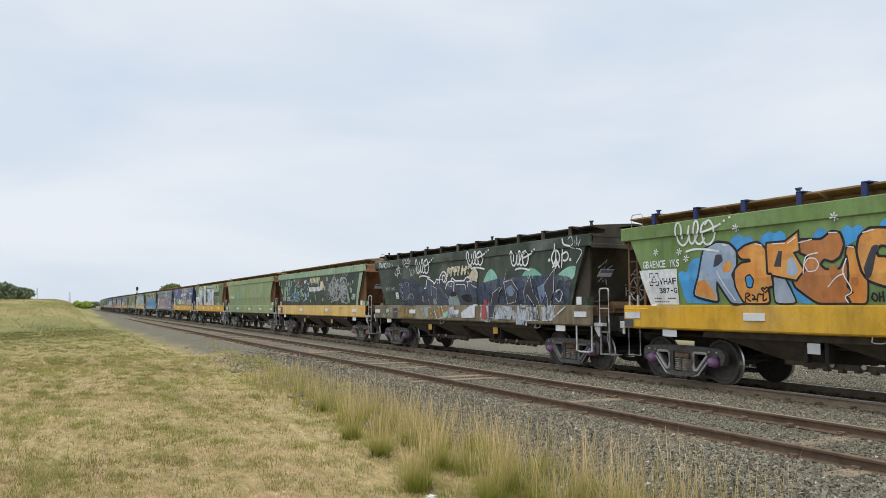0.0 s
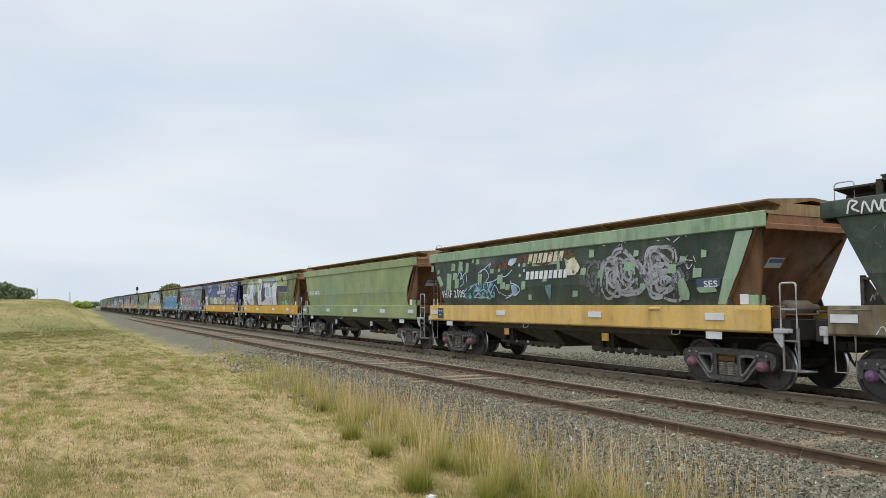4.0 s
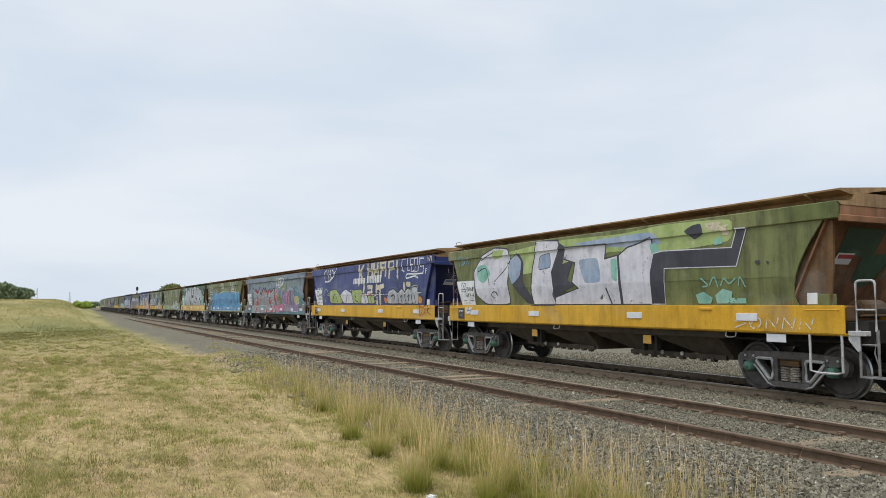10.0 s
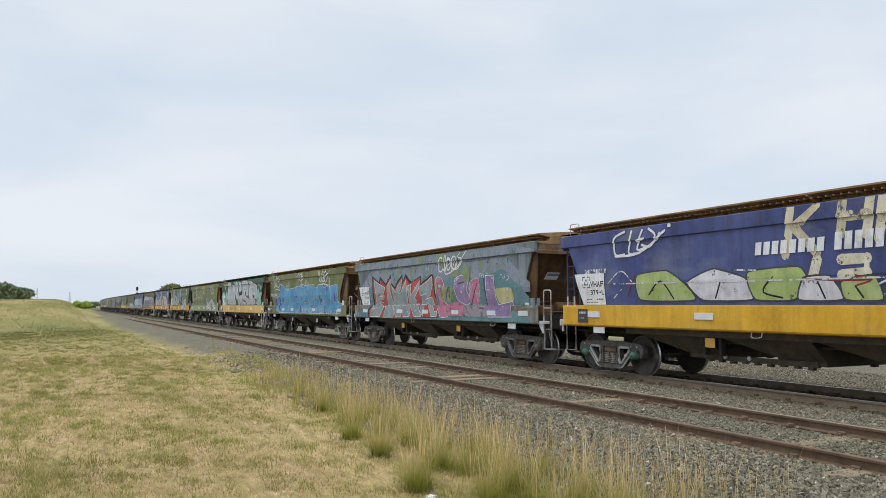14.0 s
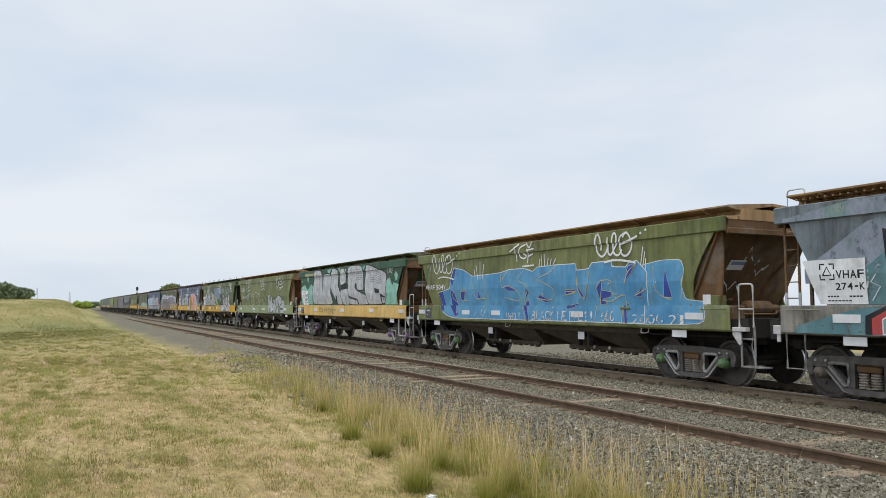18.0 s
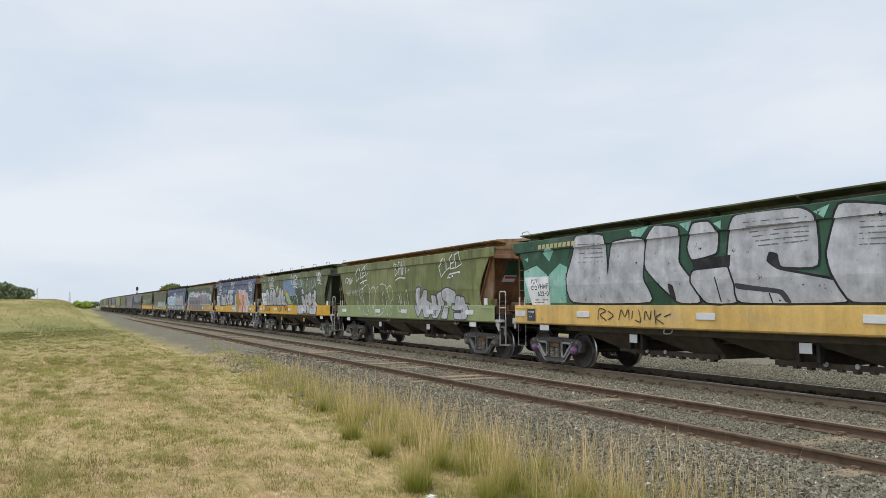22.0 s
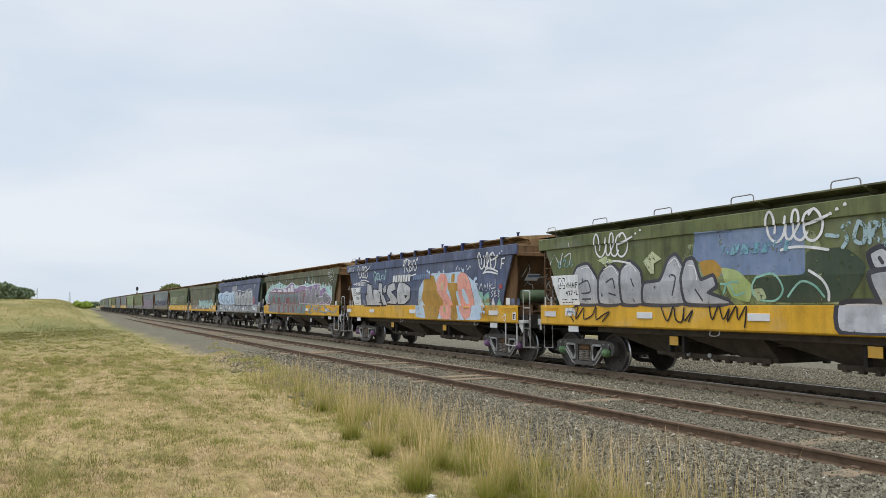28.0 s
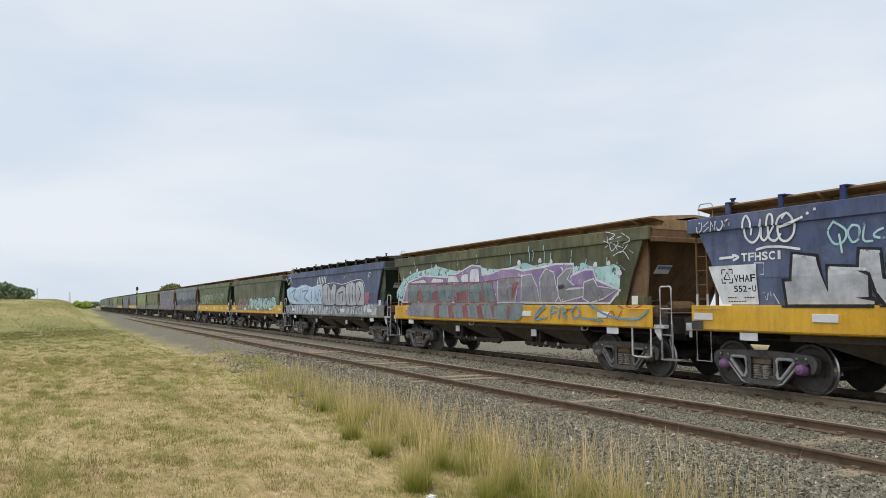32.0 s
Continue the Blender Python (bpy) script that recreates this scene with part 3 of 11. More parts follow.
def side_frame(s):
    """A cast side frame: hooked ends over the axle boxes, tension bars and pillars round two windows."""
    bm = bmesh.new()
    x0, x1 = s * 0.93, s * 1.06
    h = BASE / 2
    right = [(h - 0.2, 0.635), (h - 0.12, 0.6), (h + 0.12, 0.6), (h + 0.17, 0.55), (h + 0.17, 0.4), (h + 0.24, 0.4), (h + 0.29, 0.5), (h + 0.3, 0.62), (h + 0.24, 0.7), (h + 0.1, 0.735), (0.3, 0.765)]
    extrude_x(bm, [(-0.34, 0.635), (0.34, 0.635)] + right + [(-y, z) for y, z in right[::-1]], x0, x1)
    for q in (-1, 1):
        extrude_x(bm, [(q * (h - 0.1), 0.62), (q * (h - 0.18), 0.62), (q * 0.36, 0.23), (q * 0.46, 0.17), (q * (h - 0.13), 0.47), (q * (h - 0.11), 0.56)], x0, x1)
        extrude_x(bm, [(q * 0.34, 0.64), (q * 0.26, 0.64), (q * 0.26, 0.22), (q * 0.37, 0.22)], x0, x1)
        box(bm, *sorted((s * 0.96, s * 1.08)), *sorted((q * h - 0.13, q * h + 0.13)), 0.55, 0.61, 0.008)
    extrude_x(bm, [(-0.48, 0.215), (0.48, 0.215), (0.36, 0.14), (0.2, 0.115), (-0.2, 0.115), (-0.36, 0.14)], x0, x1 + s * 0.03)
    return bm


def bolster_end(s):
    """The end of the rusty bolster above its springs."""
    return boxes((*sorted((s * 0.9, s * 1.07)), -0.21, 0.21, 0.5, 0.6), (*sorted((s * 0.9, s * 1.03)), -0.24, 0.24, 0.6, 0.64), bevel=0.012)


def bolt_head(s, y):
    """A pale bolt head above an axle box."""
    return tube(bmesh.new(), [(s * 1.05, y, 0.66), (s * 1.085, y, 0.66)], 0.022, 8)


def window_rim(s, q):
    bm = bmesh.new()
    x = s * 1.075
    h = BASE / 2
    for _ in (0,):
        pts = [(q * 0.4, 0.625), (q * (h - 0.22), 0.625), (q * (h - 0.17), 0.61), (q * (h - 0.16), 0.57), (q * 0.5, 0.31), (q * 0.44, 0.25), (q * 0.38, 0.26), (q * 0.36, 0.32), (q * 0.36, 0.585), (q * 0.375, 0.615), (q * 0.4, 0.625)]
        tube(bm, [(x, y, z) for y, z in pts], 0.03, 6)
    return bm


def frame_edge(s):
    """A paler bar on the lower edge of a side frame, from axle box to axle box."""
    h = BASE / 2
    x = s * 1.07
    half = [(h - 0.1, 0.5), (0.47, 0.165), (0.37, 0.135)]
    return tube(bmesh.new(), [(x, -y, z) for y, z in half] + [(x, y, z) for y, z in half[::-1]], 0.02, 5)


def spring(s, y):
    bm = bmesh.new()
    rows = []
    for k in range(6):
        z = 0.235 + k * 0.044
        rows += [(z, 0.055), (z + 0.008, 0.088), (z + 0.026, 0.088), (z + 0.034, 0.055)]
    rings = [[bm.verts.new((s * 1.03 + r * math.cos(a), y + r * math.sin(a), z)) for a in (math.pi * j / 5 for j in range(10))] for z, r in rows]
    for p, q in zip(rings, rings[1:]):
        for j in range(10):
            bm.faces.new((p[j], p[(j + 1) % 10], q[(j + 1) % 10], q[j]))
    return bm


def bearing(s, y):
    bm = bmesh.new()
    drum(bm, [(s * 0.95, 0.11), (s * 1.07, 0.11), (s * 1.09, 0.095), (s * 1.15, 0.092), (s * 1.165, 0.075), (s * 1.17, 0.04), (s * 1.185, 0.036), (s * 1.19, 0.015)], y, WHEEL_R, 16)
    return bm


def wheelset():
    bm = bmesh.new()
    for s in (-1, 1):
        drum(bm, [(s * 0.68, 0.44), (s * 0.685, 0.488), (s * 0.705, 0.488), (s * 0.725, 0.462), (s * 0.82, 0.456), (s * 0.822, 0.405), (s * 0.79, 0.38), (s * 0.76, 0.16), (s * 0.83, 0.12), (s * 0.83, 0.085)], 0, 0, 36)
    drum(bm, [(-0.93, 0.075), (0.93, 0.075)], 0, 0, 12)
    for s in (-1, 1):
        for k in range(3):
            a = 2.1 * k + 0.4
            tube(bm, [(s * 0.78, 0.25 * math.cos(a), 0.25 * math.sin(a)), (s * 0.8, 0.25 * math.cos(a), 0.25 * math.sin(a))], 0.03, 8)
    return bm


def wheelset_mesh():
    if "wheelset" not in SHARED:
        me = mesh_of("wheelset", wheelset(), WHEEL)
        me.materials.append(TREAD)
        for p in me.polygons:
            r = math.hypot(p.center.y, p.center.z)
            if 0.452 < r < 0.475 and 0.7 < abs(p.center.x) < 0.83:
                p.material_index = 1
        SHARED["wheelset"] = me
    return SHARED["wheelset"]


WHEELSETS = []


def add_bogie(w, y, cap, rims, full=True):
    bog = part("bogie", shared("bogie", lambda: boxes((-0.9, 0.9, -0.2, 0.2, 0.45, 0.72), (-0.35, 0.35, -0.35, 0.35, 0.7, 0.86), (-0.7, 0.7, -1.1, -1.02, 0.5, 0.6), (-0.7, 0.7, 1.02, 1.1, 0.5, 0.6), bevel=0.015), GRIME), None, w)
    bog.location = (0, y, 0)
    for s in (-1, 1):
        part("side_frame", shared("side_frame%d" % s, lambda: side_frame(s), CAST), None, bog)
        if full:
            part("bolster_end", shared("bolster_end%d" % s, lambda: bolster_end(s), PAINTS["dark_rust"]), None, bog, "rusty bolster end")
            if s < 0:
                for q in (-1, 1):
                    for d in (-0.1, 0.1):
                        part("bolt_head", shared("bolt_head%d%d%g" % (s, q, d), lambda: bolt_head(s, q * BASE / 2 + d), CAST_EDGE), None, bog)
                    part("window_rim", shared("window_rim%d%d" % (s, q), lambda: window_rim(s, q), CAST_EDGE if rims else CAST_GREY), None, bog, "pale scuffed edge of a frame window")
            if s < 0:
                part("frame_edge", shared("frame_edge", lambda: frame_edge(-1), CAST_EDGE if rims else CAST_GREY), None, bog, "pale lower edge")
            for q in (-0.11, 0.11):
                part("spring", shared("spring%d%g" % (s, q), lambda: spring(s, q), SPRING), None, bog)
            for q in (-1, 1):
                part("bearing_cap", shared("bearing%d%d" % (s, q), lambda: bearing(s, q * BASE / 2), CAPS[cap], True), None, bog, "painted round axle bearing cap")
    for q in (-1, 1):
        ws = part("wheelset", wheelset_mesh(), None, bog)
        ws.location = (0, q * BASE / 2, WHEEL_R)
        if full:
            WHEELSETS.append((ws, q * BASE / 2))
    return bog


def hoop(y0, y1, x, z0, z1, r=0.017):
    bm = bmesh.new()
    d = 0.06
    tube(bm, [(x, y0, z0), (x, y0, z1 - d), (x, y0 + (d * 0.3 if y1 > y0 else -d * 0.3), z1 - d * 0.3), (x, y0 + (d if y1 > y0 else -d), z1), (x, y1 - (d if y1 > y0 else -d), z1), (x, y1 - (d * 0.3 if y1 > y0 else -d * 0.3), z1 - d * 0.3), (x, y1, z1 - d), (x, y1, z0)], r)
    return bm


def front_rail(x):
    bm = hoop(-7.3, -7.64, x, 1.2, 2.03, 0.02)
    tube(bm, [(x, -7.3, 1.55), (x, -7.64, 1.55)], 0.017)
    return bm


def front_steps(x):
    bm = bmesh.new()
    tube(bm, [(x, -7.36, 1.22), (x, -7.36, 0.45)], 0.022)
    tube(bm, [(x, -7.68, 1.22), (x, -7.68, 0.45)], 0.022)
    tube(bm, [(x, -7.36, 0.98), (x, -7.68, 0.98)], 0.02)
    box(bm, x - 0.02, x + 0.24, -7.86, -7.34, 0.44, 0.465)
    tube(bm, [(x, -7.66, 1.2), (x - 0.02, -7.62, 0.85), (x, -7.68, 0.6)], 0.012, 5)
    return bm


def front_stirrup(x):
    """A U-shaped foot step hung below the sill."""
    bm = bmesh.new()
    tube(bm, [(x, -7.08, 1.12), (x, -7.08, 0.5), (x + 0.02, -6.95, 0.47), (x + 0.02, -6.6, 0.47), (x, -6.47, 0.5), (x, -6.47, 1.12)], 0.022)
    return bm


def rear_stirrup(x):
    bm = bmesh.new()
    tube(bm, [(x, 7.1, 1.12), (x, 7.1, 0.5), (x, 6.72, 0.5), (x, 6.72, 1.12)], 0.022)
    return bm


def rear_ladder():
    bm = bmesh.new()
    x = -1.3
    for y in (7.12, 6.84):
        tube(bm, [(x, y, 1.6), (x, y, 3.1)], 0.024)
    for k in range(5):
        tube(bm, [(x, 7.12, 1.75 + k * 0.29), (x, 6.84, 1.75 + k * 0.29)], 0.012)
    return bm


def rear_strut(x):
    bm = bmesh.new()
    tube(bm, [(x, 6.95, 3.08), (x, 6.2, 1.65)], 0.045)
    tube(bm, [(x, 6.62, 1.62), (x, 6.62, 2.1)], 0.035)
    tube(bm, [(x, 6.62, 2.06), (x, 6.35, 2.06)], 0.03)
    return bm


def end_platform(s):
    y0, y1 = sorted((s * 5.6, s * 7.45))
    bm = boxes((-1.3, 1.3, y0, y1, 1.2, 1.34), (-1.3, 1.3, *sorted((s * 7.3, s * 7.5)), 1.0, 1.36), (-0.55, 0.55, *sorted((s * 4.3, s * 7.28)), 0.84, 1.21))
    return bm


def brake_gear(s):
    """Cylinder, valves and pipes on the end platform."""
    bm = bmesh.new()
    drum(bm, [(-0.55, 0.1), (-0.52, 0.16), (0.1, 0.16), (0.14, 0.08), (0.4, 0.08)], s * 6.75, 1.56, 12)
    box(bm, -1.1, -0.75, *sorted((s * 6.55, s * 6.95)), 1.34, 1.62, 0.02)
    tube(bm, [(-1.2, s * 7.3, 1.45), (-0.3, s * 7.3, 1.45), (0.2, s * 6.9, 1.5), (1.1, s * 6.9, 1.5)], 0.025)
    tube(bm, [(-0.9, s * 6.4, 1.36), (-0.9, s * 6.4, 1.7), (-0.3, s * 6.2, 1.75)], 0.03)
    return bm


def coupler(s):
    bm = bmesh.new()
    y0, y1 = sorted((s * 7.3, s * 7.62))
    box(bm, -0.09, 0.09, y0, y1, 0.82, 1.02, 0.015)
    box(bm, -0.15, 0.13, *sorted((s * 7.55, s * 7.74)), 0.76, 1.08, 0.03)
    tube(bm, [(0.25, s * 7.4, 0.95), (0.25, s * 7.55, 0.6), (0.15, s * 7.7, 0.5), (0.1, s * 7.76, 0.6)], 0.025)
    return bm


def handwheel():
    bm = bmesh.new()
    pts = [(-1.28, 6.85 + 0.27 * math.cos(a), 2.0 + 0.27 * math.sin(a)) for a in (2 * math.pi * k / 20 for k in range(21))]
    tube(bm, pts, 0.016, 5)
    for k in range(4):
        a = math.pi * k / 4 + 0.2
        tube(bm, [(-1.28, 6.85 + 0.26 * math.cos(a), 2.0 + 0.26 * math.sin(a)), (-1.28, 6.85 - 0.26 * math.cos(a), 2.0 - 0.26 * math.sin(a))], 0.01, 5)
    tube(bm, [(-1.28, 6.85, 1.6), (-1.28, 6.85, 2.0)], 0.03, 6)
    return bm


def latch(y):
    """A hatch lever bracket standing on the roof edge."""
    return boxes((-1.39, -1.33, y - 0.05, y + 0.05, 3.38, 3.62), (-1.39, -1.1, y - 0.1, y + 0.05, 3.62, 3.65), bevel=0.006)


def post(y):
    return boxes((-1.24, -1.2, y - 0.03, y + 0.03, 3.62, 3.72), (-1.25, -1.19, y - 0.06, y + 0.05, 3.71, 3.74))


def gear_box(y):
    bm = boxes((-1.18, -1.0, y - 0.26, y + 0.26, 0.98, 1.14), (-1.16, -1.02, y - 0.25, y - 0.17, 0.6, 1.0), (-1.16, -1.02, y + 0.17, y + 0.25, 0.6, 1.0), bevel=0.01)
    return bm


def plate(y, z, wide, tall, x):
    bm = bmesh.new()
    box(bm, x - 0.012, x, y - wide / 2, y + wide / 2, z - tall / 2, z + tall / 2, 0.003)
    return bm


REFLECTORS_A = (0.62, 4.5, 8.3, 11.6, 13.75)
REFLECTORS_B = (1.2, 4.7, 9.35, 12.8)


def build_wagon(n, body, sill_paint, end, roof_paint="roof_rust", chord_paint=None, curved=True, cap="grey", rims=False, plates="white",
                spots=REFLECTORS_A, levers=False, wheel=False, tank=False, hoops=False, label="", full=True):
    w = tagged(new("grain_wagon"), label, "wagon", "grain wagons coupled in one train")
    B, S, E, C = PAINTS[body], PAINTS[sill_paint], PAINTS[end], PAINTS[chord_paint or body]
    # rust ends: recessed parts take a darker copy, their shade put into the paint
    R, E_SHADED = PAINTS[roof_paint], PAINTS["dark_rust" if end == "rust" else end]
    for s in (-1, 1):
        part("side_panel", shared("side_panel%d%d" % (curved, s), lambda: side_panel(curved, s), B), None, w)
        part("top_chord", shared("top_chord%d" % s, lambda: chord(s), C), None, w)
        part("side_sill", shared("side_sill%d" % s, lambda: sill(s), S), None, w, S.name.replace("_", " ") + " on the side sill")
        part("slope_sheet", shared("slope_sheet%d" % s, lambda: slope_sheet(s), E), None, w, E.name.replace("_", " ") + " on the end slope")
        part("end_beam", shared("end_beam%d" % s, lambda: end_beam(s), E), None, w)
        part("end_platform", shared("end_platform%d" % s, lambda: end_platform(s), GRIME), None, w)
        part("coupler", shared("coupler%d" % s, lambda: coupler(s), GRIME), None, w)
        add_bogie(w, s * BOGIE_Y, cap, rims, full)
    for u in POCKETS:
        p = part("hopper_pocket", shared("hopper_pocket", hopper_pocket, HOPPER), None, w)
        p.location.y = LEFT - u
    part("hopper_skirt", shared("hopper_skirt", lambda: hopper_skirt(-1), HOPPER), None, w)
    part("centre_sill", shared("centre_sill", lambda: boxes((-0.2, 0.2, -7.3, 7.3, 0.86, 1.15), bevel=0.01), GRIME), None, w)
    part("roof", shared("roof", roof, R), None, w)
    part("hatch_lid", shared("hatch_lid", lid, R), None, w)
    for s in (-1, 1):
        part("roof_fascia", shared("roof_fascia%d" % s, lambda: boxes((*sorted((s * 0.93, s * 0.955)), -6.98, 6.98, 3.4, 3.54), bevel=0.006), R), None, w)
    part("gusset_plate", shared("gusset", lambda: gusset(-1.27), E_SHADED), None, w)
    part("end_rib", shared("end_rib", lambda: tube(bmesh.new(), [(1.2, end_y(2.95), 2.95), (0.35, end_y(1.7), 1.7)], 0.035, 5), E_SHADED), None, w)
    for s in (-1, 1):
        part("hopper_side", shared("hopper_side%d" % s, lambda: extrude_x(bmesh.new(), [(-6.8, CHORD_Z0 + 0.03), (-5.9, 1.34), (-5.2, 1.34), (-5.2, CHORD_Z0 + 0.03)], *sorted((s * 1.225, s * 1.255))), E_SHADED), None, w)
    part("hand_rail", shared("hand_rail", lambda: front_rail(-1.32), HANDRAIL), None, w, "white tubular hand rail")
    part("step_ladder", shared("step_ladder", lambda: front_steps(-1.34), STEPS), None, w)
    if not full:
        return w
    for x in (-1.27, 1.27):
        part("end_strut", shared("end_strut%g" % x, lambda: rear_strut(x), E), None, w)
    for y in (7.12, 6.84) if n != 1 else ():
        part("ladder_foot", shared("ladder_foot", lambda: tube(bmesh.new(), [(-1.3, 0, 1.6), (-1.3, 0, 1.85)], 0.027), HANDRAIL), None, w, "white-painted ladder foot").location.y = y
    if n == 1:
        part("end_cylinder", tube(bmesh.new(), [(-1.22, LEFT - 0.52, 2.66), (-1.22, LEFT - 0.95, 2.1)], 0.055, 12), STEPS, w, "grey cylinder along the end slope")
        part("cylinder_rod", tube(bmesh.new(), [(-1.22, LEFT - 0.34, 2.9), (-1.22, LEFT - 0.52, 2.66)], 0.022, 8), STEPS, w)
        part("cylinder_bracket", boxes((-1.27, -1.17, LEFT - 0.34, LEFT - 0.22, 2.86, 3.08), bevel=0.008), PLATE_YELLOW, w, "yellow bracket")
        part("corner_plate", extrude_x(bmesh.new(), [(LEFT - 0.46, 1.6), (LEFT - 0.46, 2.12), (LEFT - 0.54, 2.12), (LEFT - 0.72, 1.86), (LEFT - 0.98, 2.2), (LEFT - 1.2, 2.2), (LEFT - 1.2, 1.6)], -1.22, -1.19), E, w, "dark end plate")
        bm = bmesh.new()
        for k in range(7):
            u, z = 0.66 + 0.065 * k, 1.74 + 0.05 * k
            tube(bm, [(-1.223, LEFT - u + 0.03, z - 0.05), (-1.223, LEFT - u - 0.02, z + 0.07), (-1.223, LEFT - u - 0.05, z - 0.02)], 0.012, 4)
        part("spray_mark", bm, HANDRAIL, w)
    else:
        part("ladder", shared("ladder", rear_ladder, PAINTS["dark_rust"] if end != "navy" else E), None, w)
    part("stirrup_step", shared("stirrup", lambda: rear_stirrup(-1.36), STEPS), None, w)
    part("grab_rail", shared("grab_rail", lambda: hoop(7.12, 6.75, -1.2, 3.4, 3.72, 0.013), HANDRAIL), None, w)
    for s in (-1, 1):
        part("brake_gear", shared("brake_gear%d" % s, lambda: brake_gear(s), PAINTS["dark_rust"]), None, w)
        part("door_gear", shared("door_gear%d" % s, lambda: door_gear(s), HOPPER), None, w)
    for k in range(7):
        part("eave_bracket", shared("eave_bracket", eave_bracket, R), None, w).location.y = -6.4 + k * 2.13
    for u in (4.9, 5.5, 9.5, 10.1):
        part("cover_plate", shared("cover_plate", cover_plate, CAST_EDGE), None, w).location.y = LEFT - u
    # added dark block, no known part: shuts off bright ground seen above the bogies
    for q in (-1, 1):
        part("frame_beam", shared("frame_beam%d" % q, lambda: boxes((0.85, 0.95, *sorted((q * 4.4, q * 7.1)), 0.72, 1.14), bevel=0.01), GRIME), None, w)
    if n in (5, 6):
        slat = shared("walkway_slat", walkway_slat, R)
        for k in range(96):
            part("walkway_slat", slat, None, w).location.y = -6.9 + k * 0.145
    if n in (0, 1, 4, 8, 11, 12):
        part("stirrup_step", shared("front_stirrup", lambda: front_stirrup(-1.4), HANDRAIL), None, w)
    if levers:
        for k in range(11):
            part("hatch_lever", shared("hatch_lever", lambda: latch(0), PAINTS["navy"] if levers == "blue" else R), None, w).location.y = -6.2 + k * 1.24
        for y in (-6.9, -2.0, 2.6, 6.2):
            part("hatch_post", shared("hatch_post", lambda: post(0), PAINTS["navy"] if levers == "blue" else R), None, w).location.y = y
    if hoops:
        for k in range(6):
            part("grab_rail", shared("roof_hoop", lambda: hoop(0.0, 0.55, -1.2, 3.6, 3.76, 0.012), STEPS), None, w).location.y = -6.4 + k * 2.2
    if wheel:
        part("handbrake_wheel", shared("handbrake_wheel", handwheel, STEPS), None, w, "round grey handbrake wheel")
    if tank:
        bm = bmesh.new()
        drum(bm, [(-1.1, 0.08), (-1.06, 0.18), (-0.3, 0.18), (-0.26, 0.08)], -6.85, 1.9, 16)
        part("air_tank", bm, TANK_GREEN, w, "dark green cylindrical air tank", True)
    for u in spots:
        part("reflector", shared("reflector", lambda: boxes((SILL_X - 0.02, SILL_X - 0.002, -0.25, 0.25, 1.33, 1.47), bevel=0.004), WHITE), None, w, "white rectangular reflector plate").location.y = LEFT - u
    for s in (-1, 1):
        part("marker_plate", shared("marker_plate", lambda: plate(0, 1.03, 0.42, 0.15, SILL_X + 0.05), WHITE), None, w).location.y = s * BOGIE_Y
    for u in (4.75, 9.3):
        part("gear_box", shared("gear_box", lambda: gear_box(0), GRIME), None, w).location.y = LEFT - u
        part("gear_plate", shared("gear_plate", lambda: plate(0, 0.86, 0.26, 0.19, -1.2), PLATE_YELLOW if plates == "yellow" else WHITE), None, w, plates + " plate on the door gear").location.y = LEFT - u
    part("corner_bracket", shared("corner_bracket", lambda: boxes((-1.42, -1.28, -7.52, -7.2, 1.12, 1.2), bevel=0.008), HANDRAIL), None, w)
    part("corner_gusset", shared("corner_gusset", lambda: extrude_x(bmesh.new(), [(-7.2, 1.12), (-7.2, 1.05), (-7.36, 0.86), (-7.4, 0.88), (-7.4, 1.12)], -1.4, -1.38), HANDRAIL), None, w)
    part("corner_bracket", shared("corner_bracket_rear", lambda: boxes((-1.4, -1.3, 7.19, 7.36, 1.1, 1.26), (-1.38, -1.35, 7.22, 7.3, 0.96, 1.1), bevel=0.008), HANDRAIL), None, w)
    for y in (-6.75, 6.7):
        part("grab_bar", shared("grab_bar", lambda: tube(bmesh.new(), [(SILL_X + 0.01, -0.32, 1.545), (SILL_X - 0.05, -0.3, 1.545), (SILL_X - 0.05, 0.3, 1.545), (SILL_X + 0.01, 0.32, 1.545)], 0.011, 5), S), None, w).location.y = y
    for u in (6.1, 11.9):
        part("rope_hook", shared("rope_hook", lambda: tube(bmesh.new(), [(-1.4, -0.12, 1.12), (-1.43, -0.12, 1.03), (-1.45, -0.05, 1.01), (-1.45, 0.05, 1.01), (-1.43, 0.12, 1.03), (-1.4, 0.12, 1.12)], 0.012, 6), STEPS), None, w).location.y = LEFT - u
    part("sill_bracket", shared("sill_bracket", lambda: boxes((SILL_X - 0.03, SILL_X + 0.01, -4.3, -3.95, 1.53, 1.58), bevel=0.008), S), None, w)
    part("brake_pipe", shared("brake_pipe", lambda: tube(bmesh.new(), [(-1.05, -7.2, 1.0), (-1.05, -4.6, 0.98), (-1.12, -4.3, 1.06), (-1.12, 4.3, 1.06), (-1.05, 4.6, 0.98), (-1.05, 7.2, 1.0)], 0.024, 6), GRIME), None, w)
    box_part = part("valve_box", shared("valve_box", lambda: boxes((-1.32, -1.1, -6.8, -6.42, 1.62, 1.82), bevel=0.01), C), None, w)
    part("valve_plate", shared("valve_plate", lambda: boxes((-1.345, -1.325, -6.6, -6.4, 1.64, 1.84), bevel=0.004), WHITE), None, box_part, "white square plate")
    return w

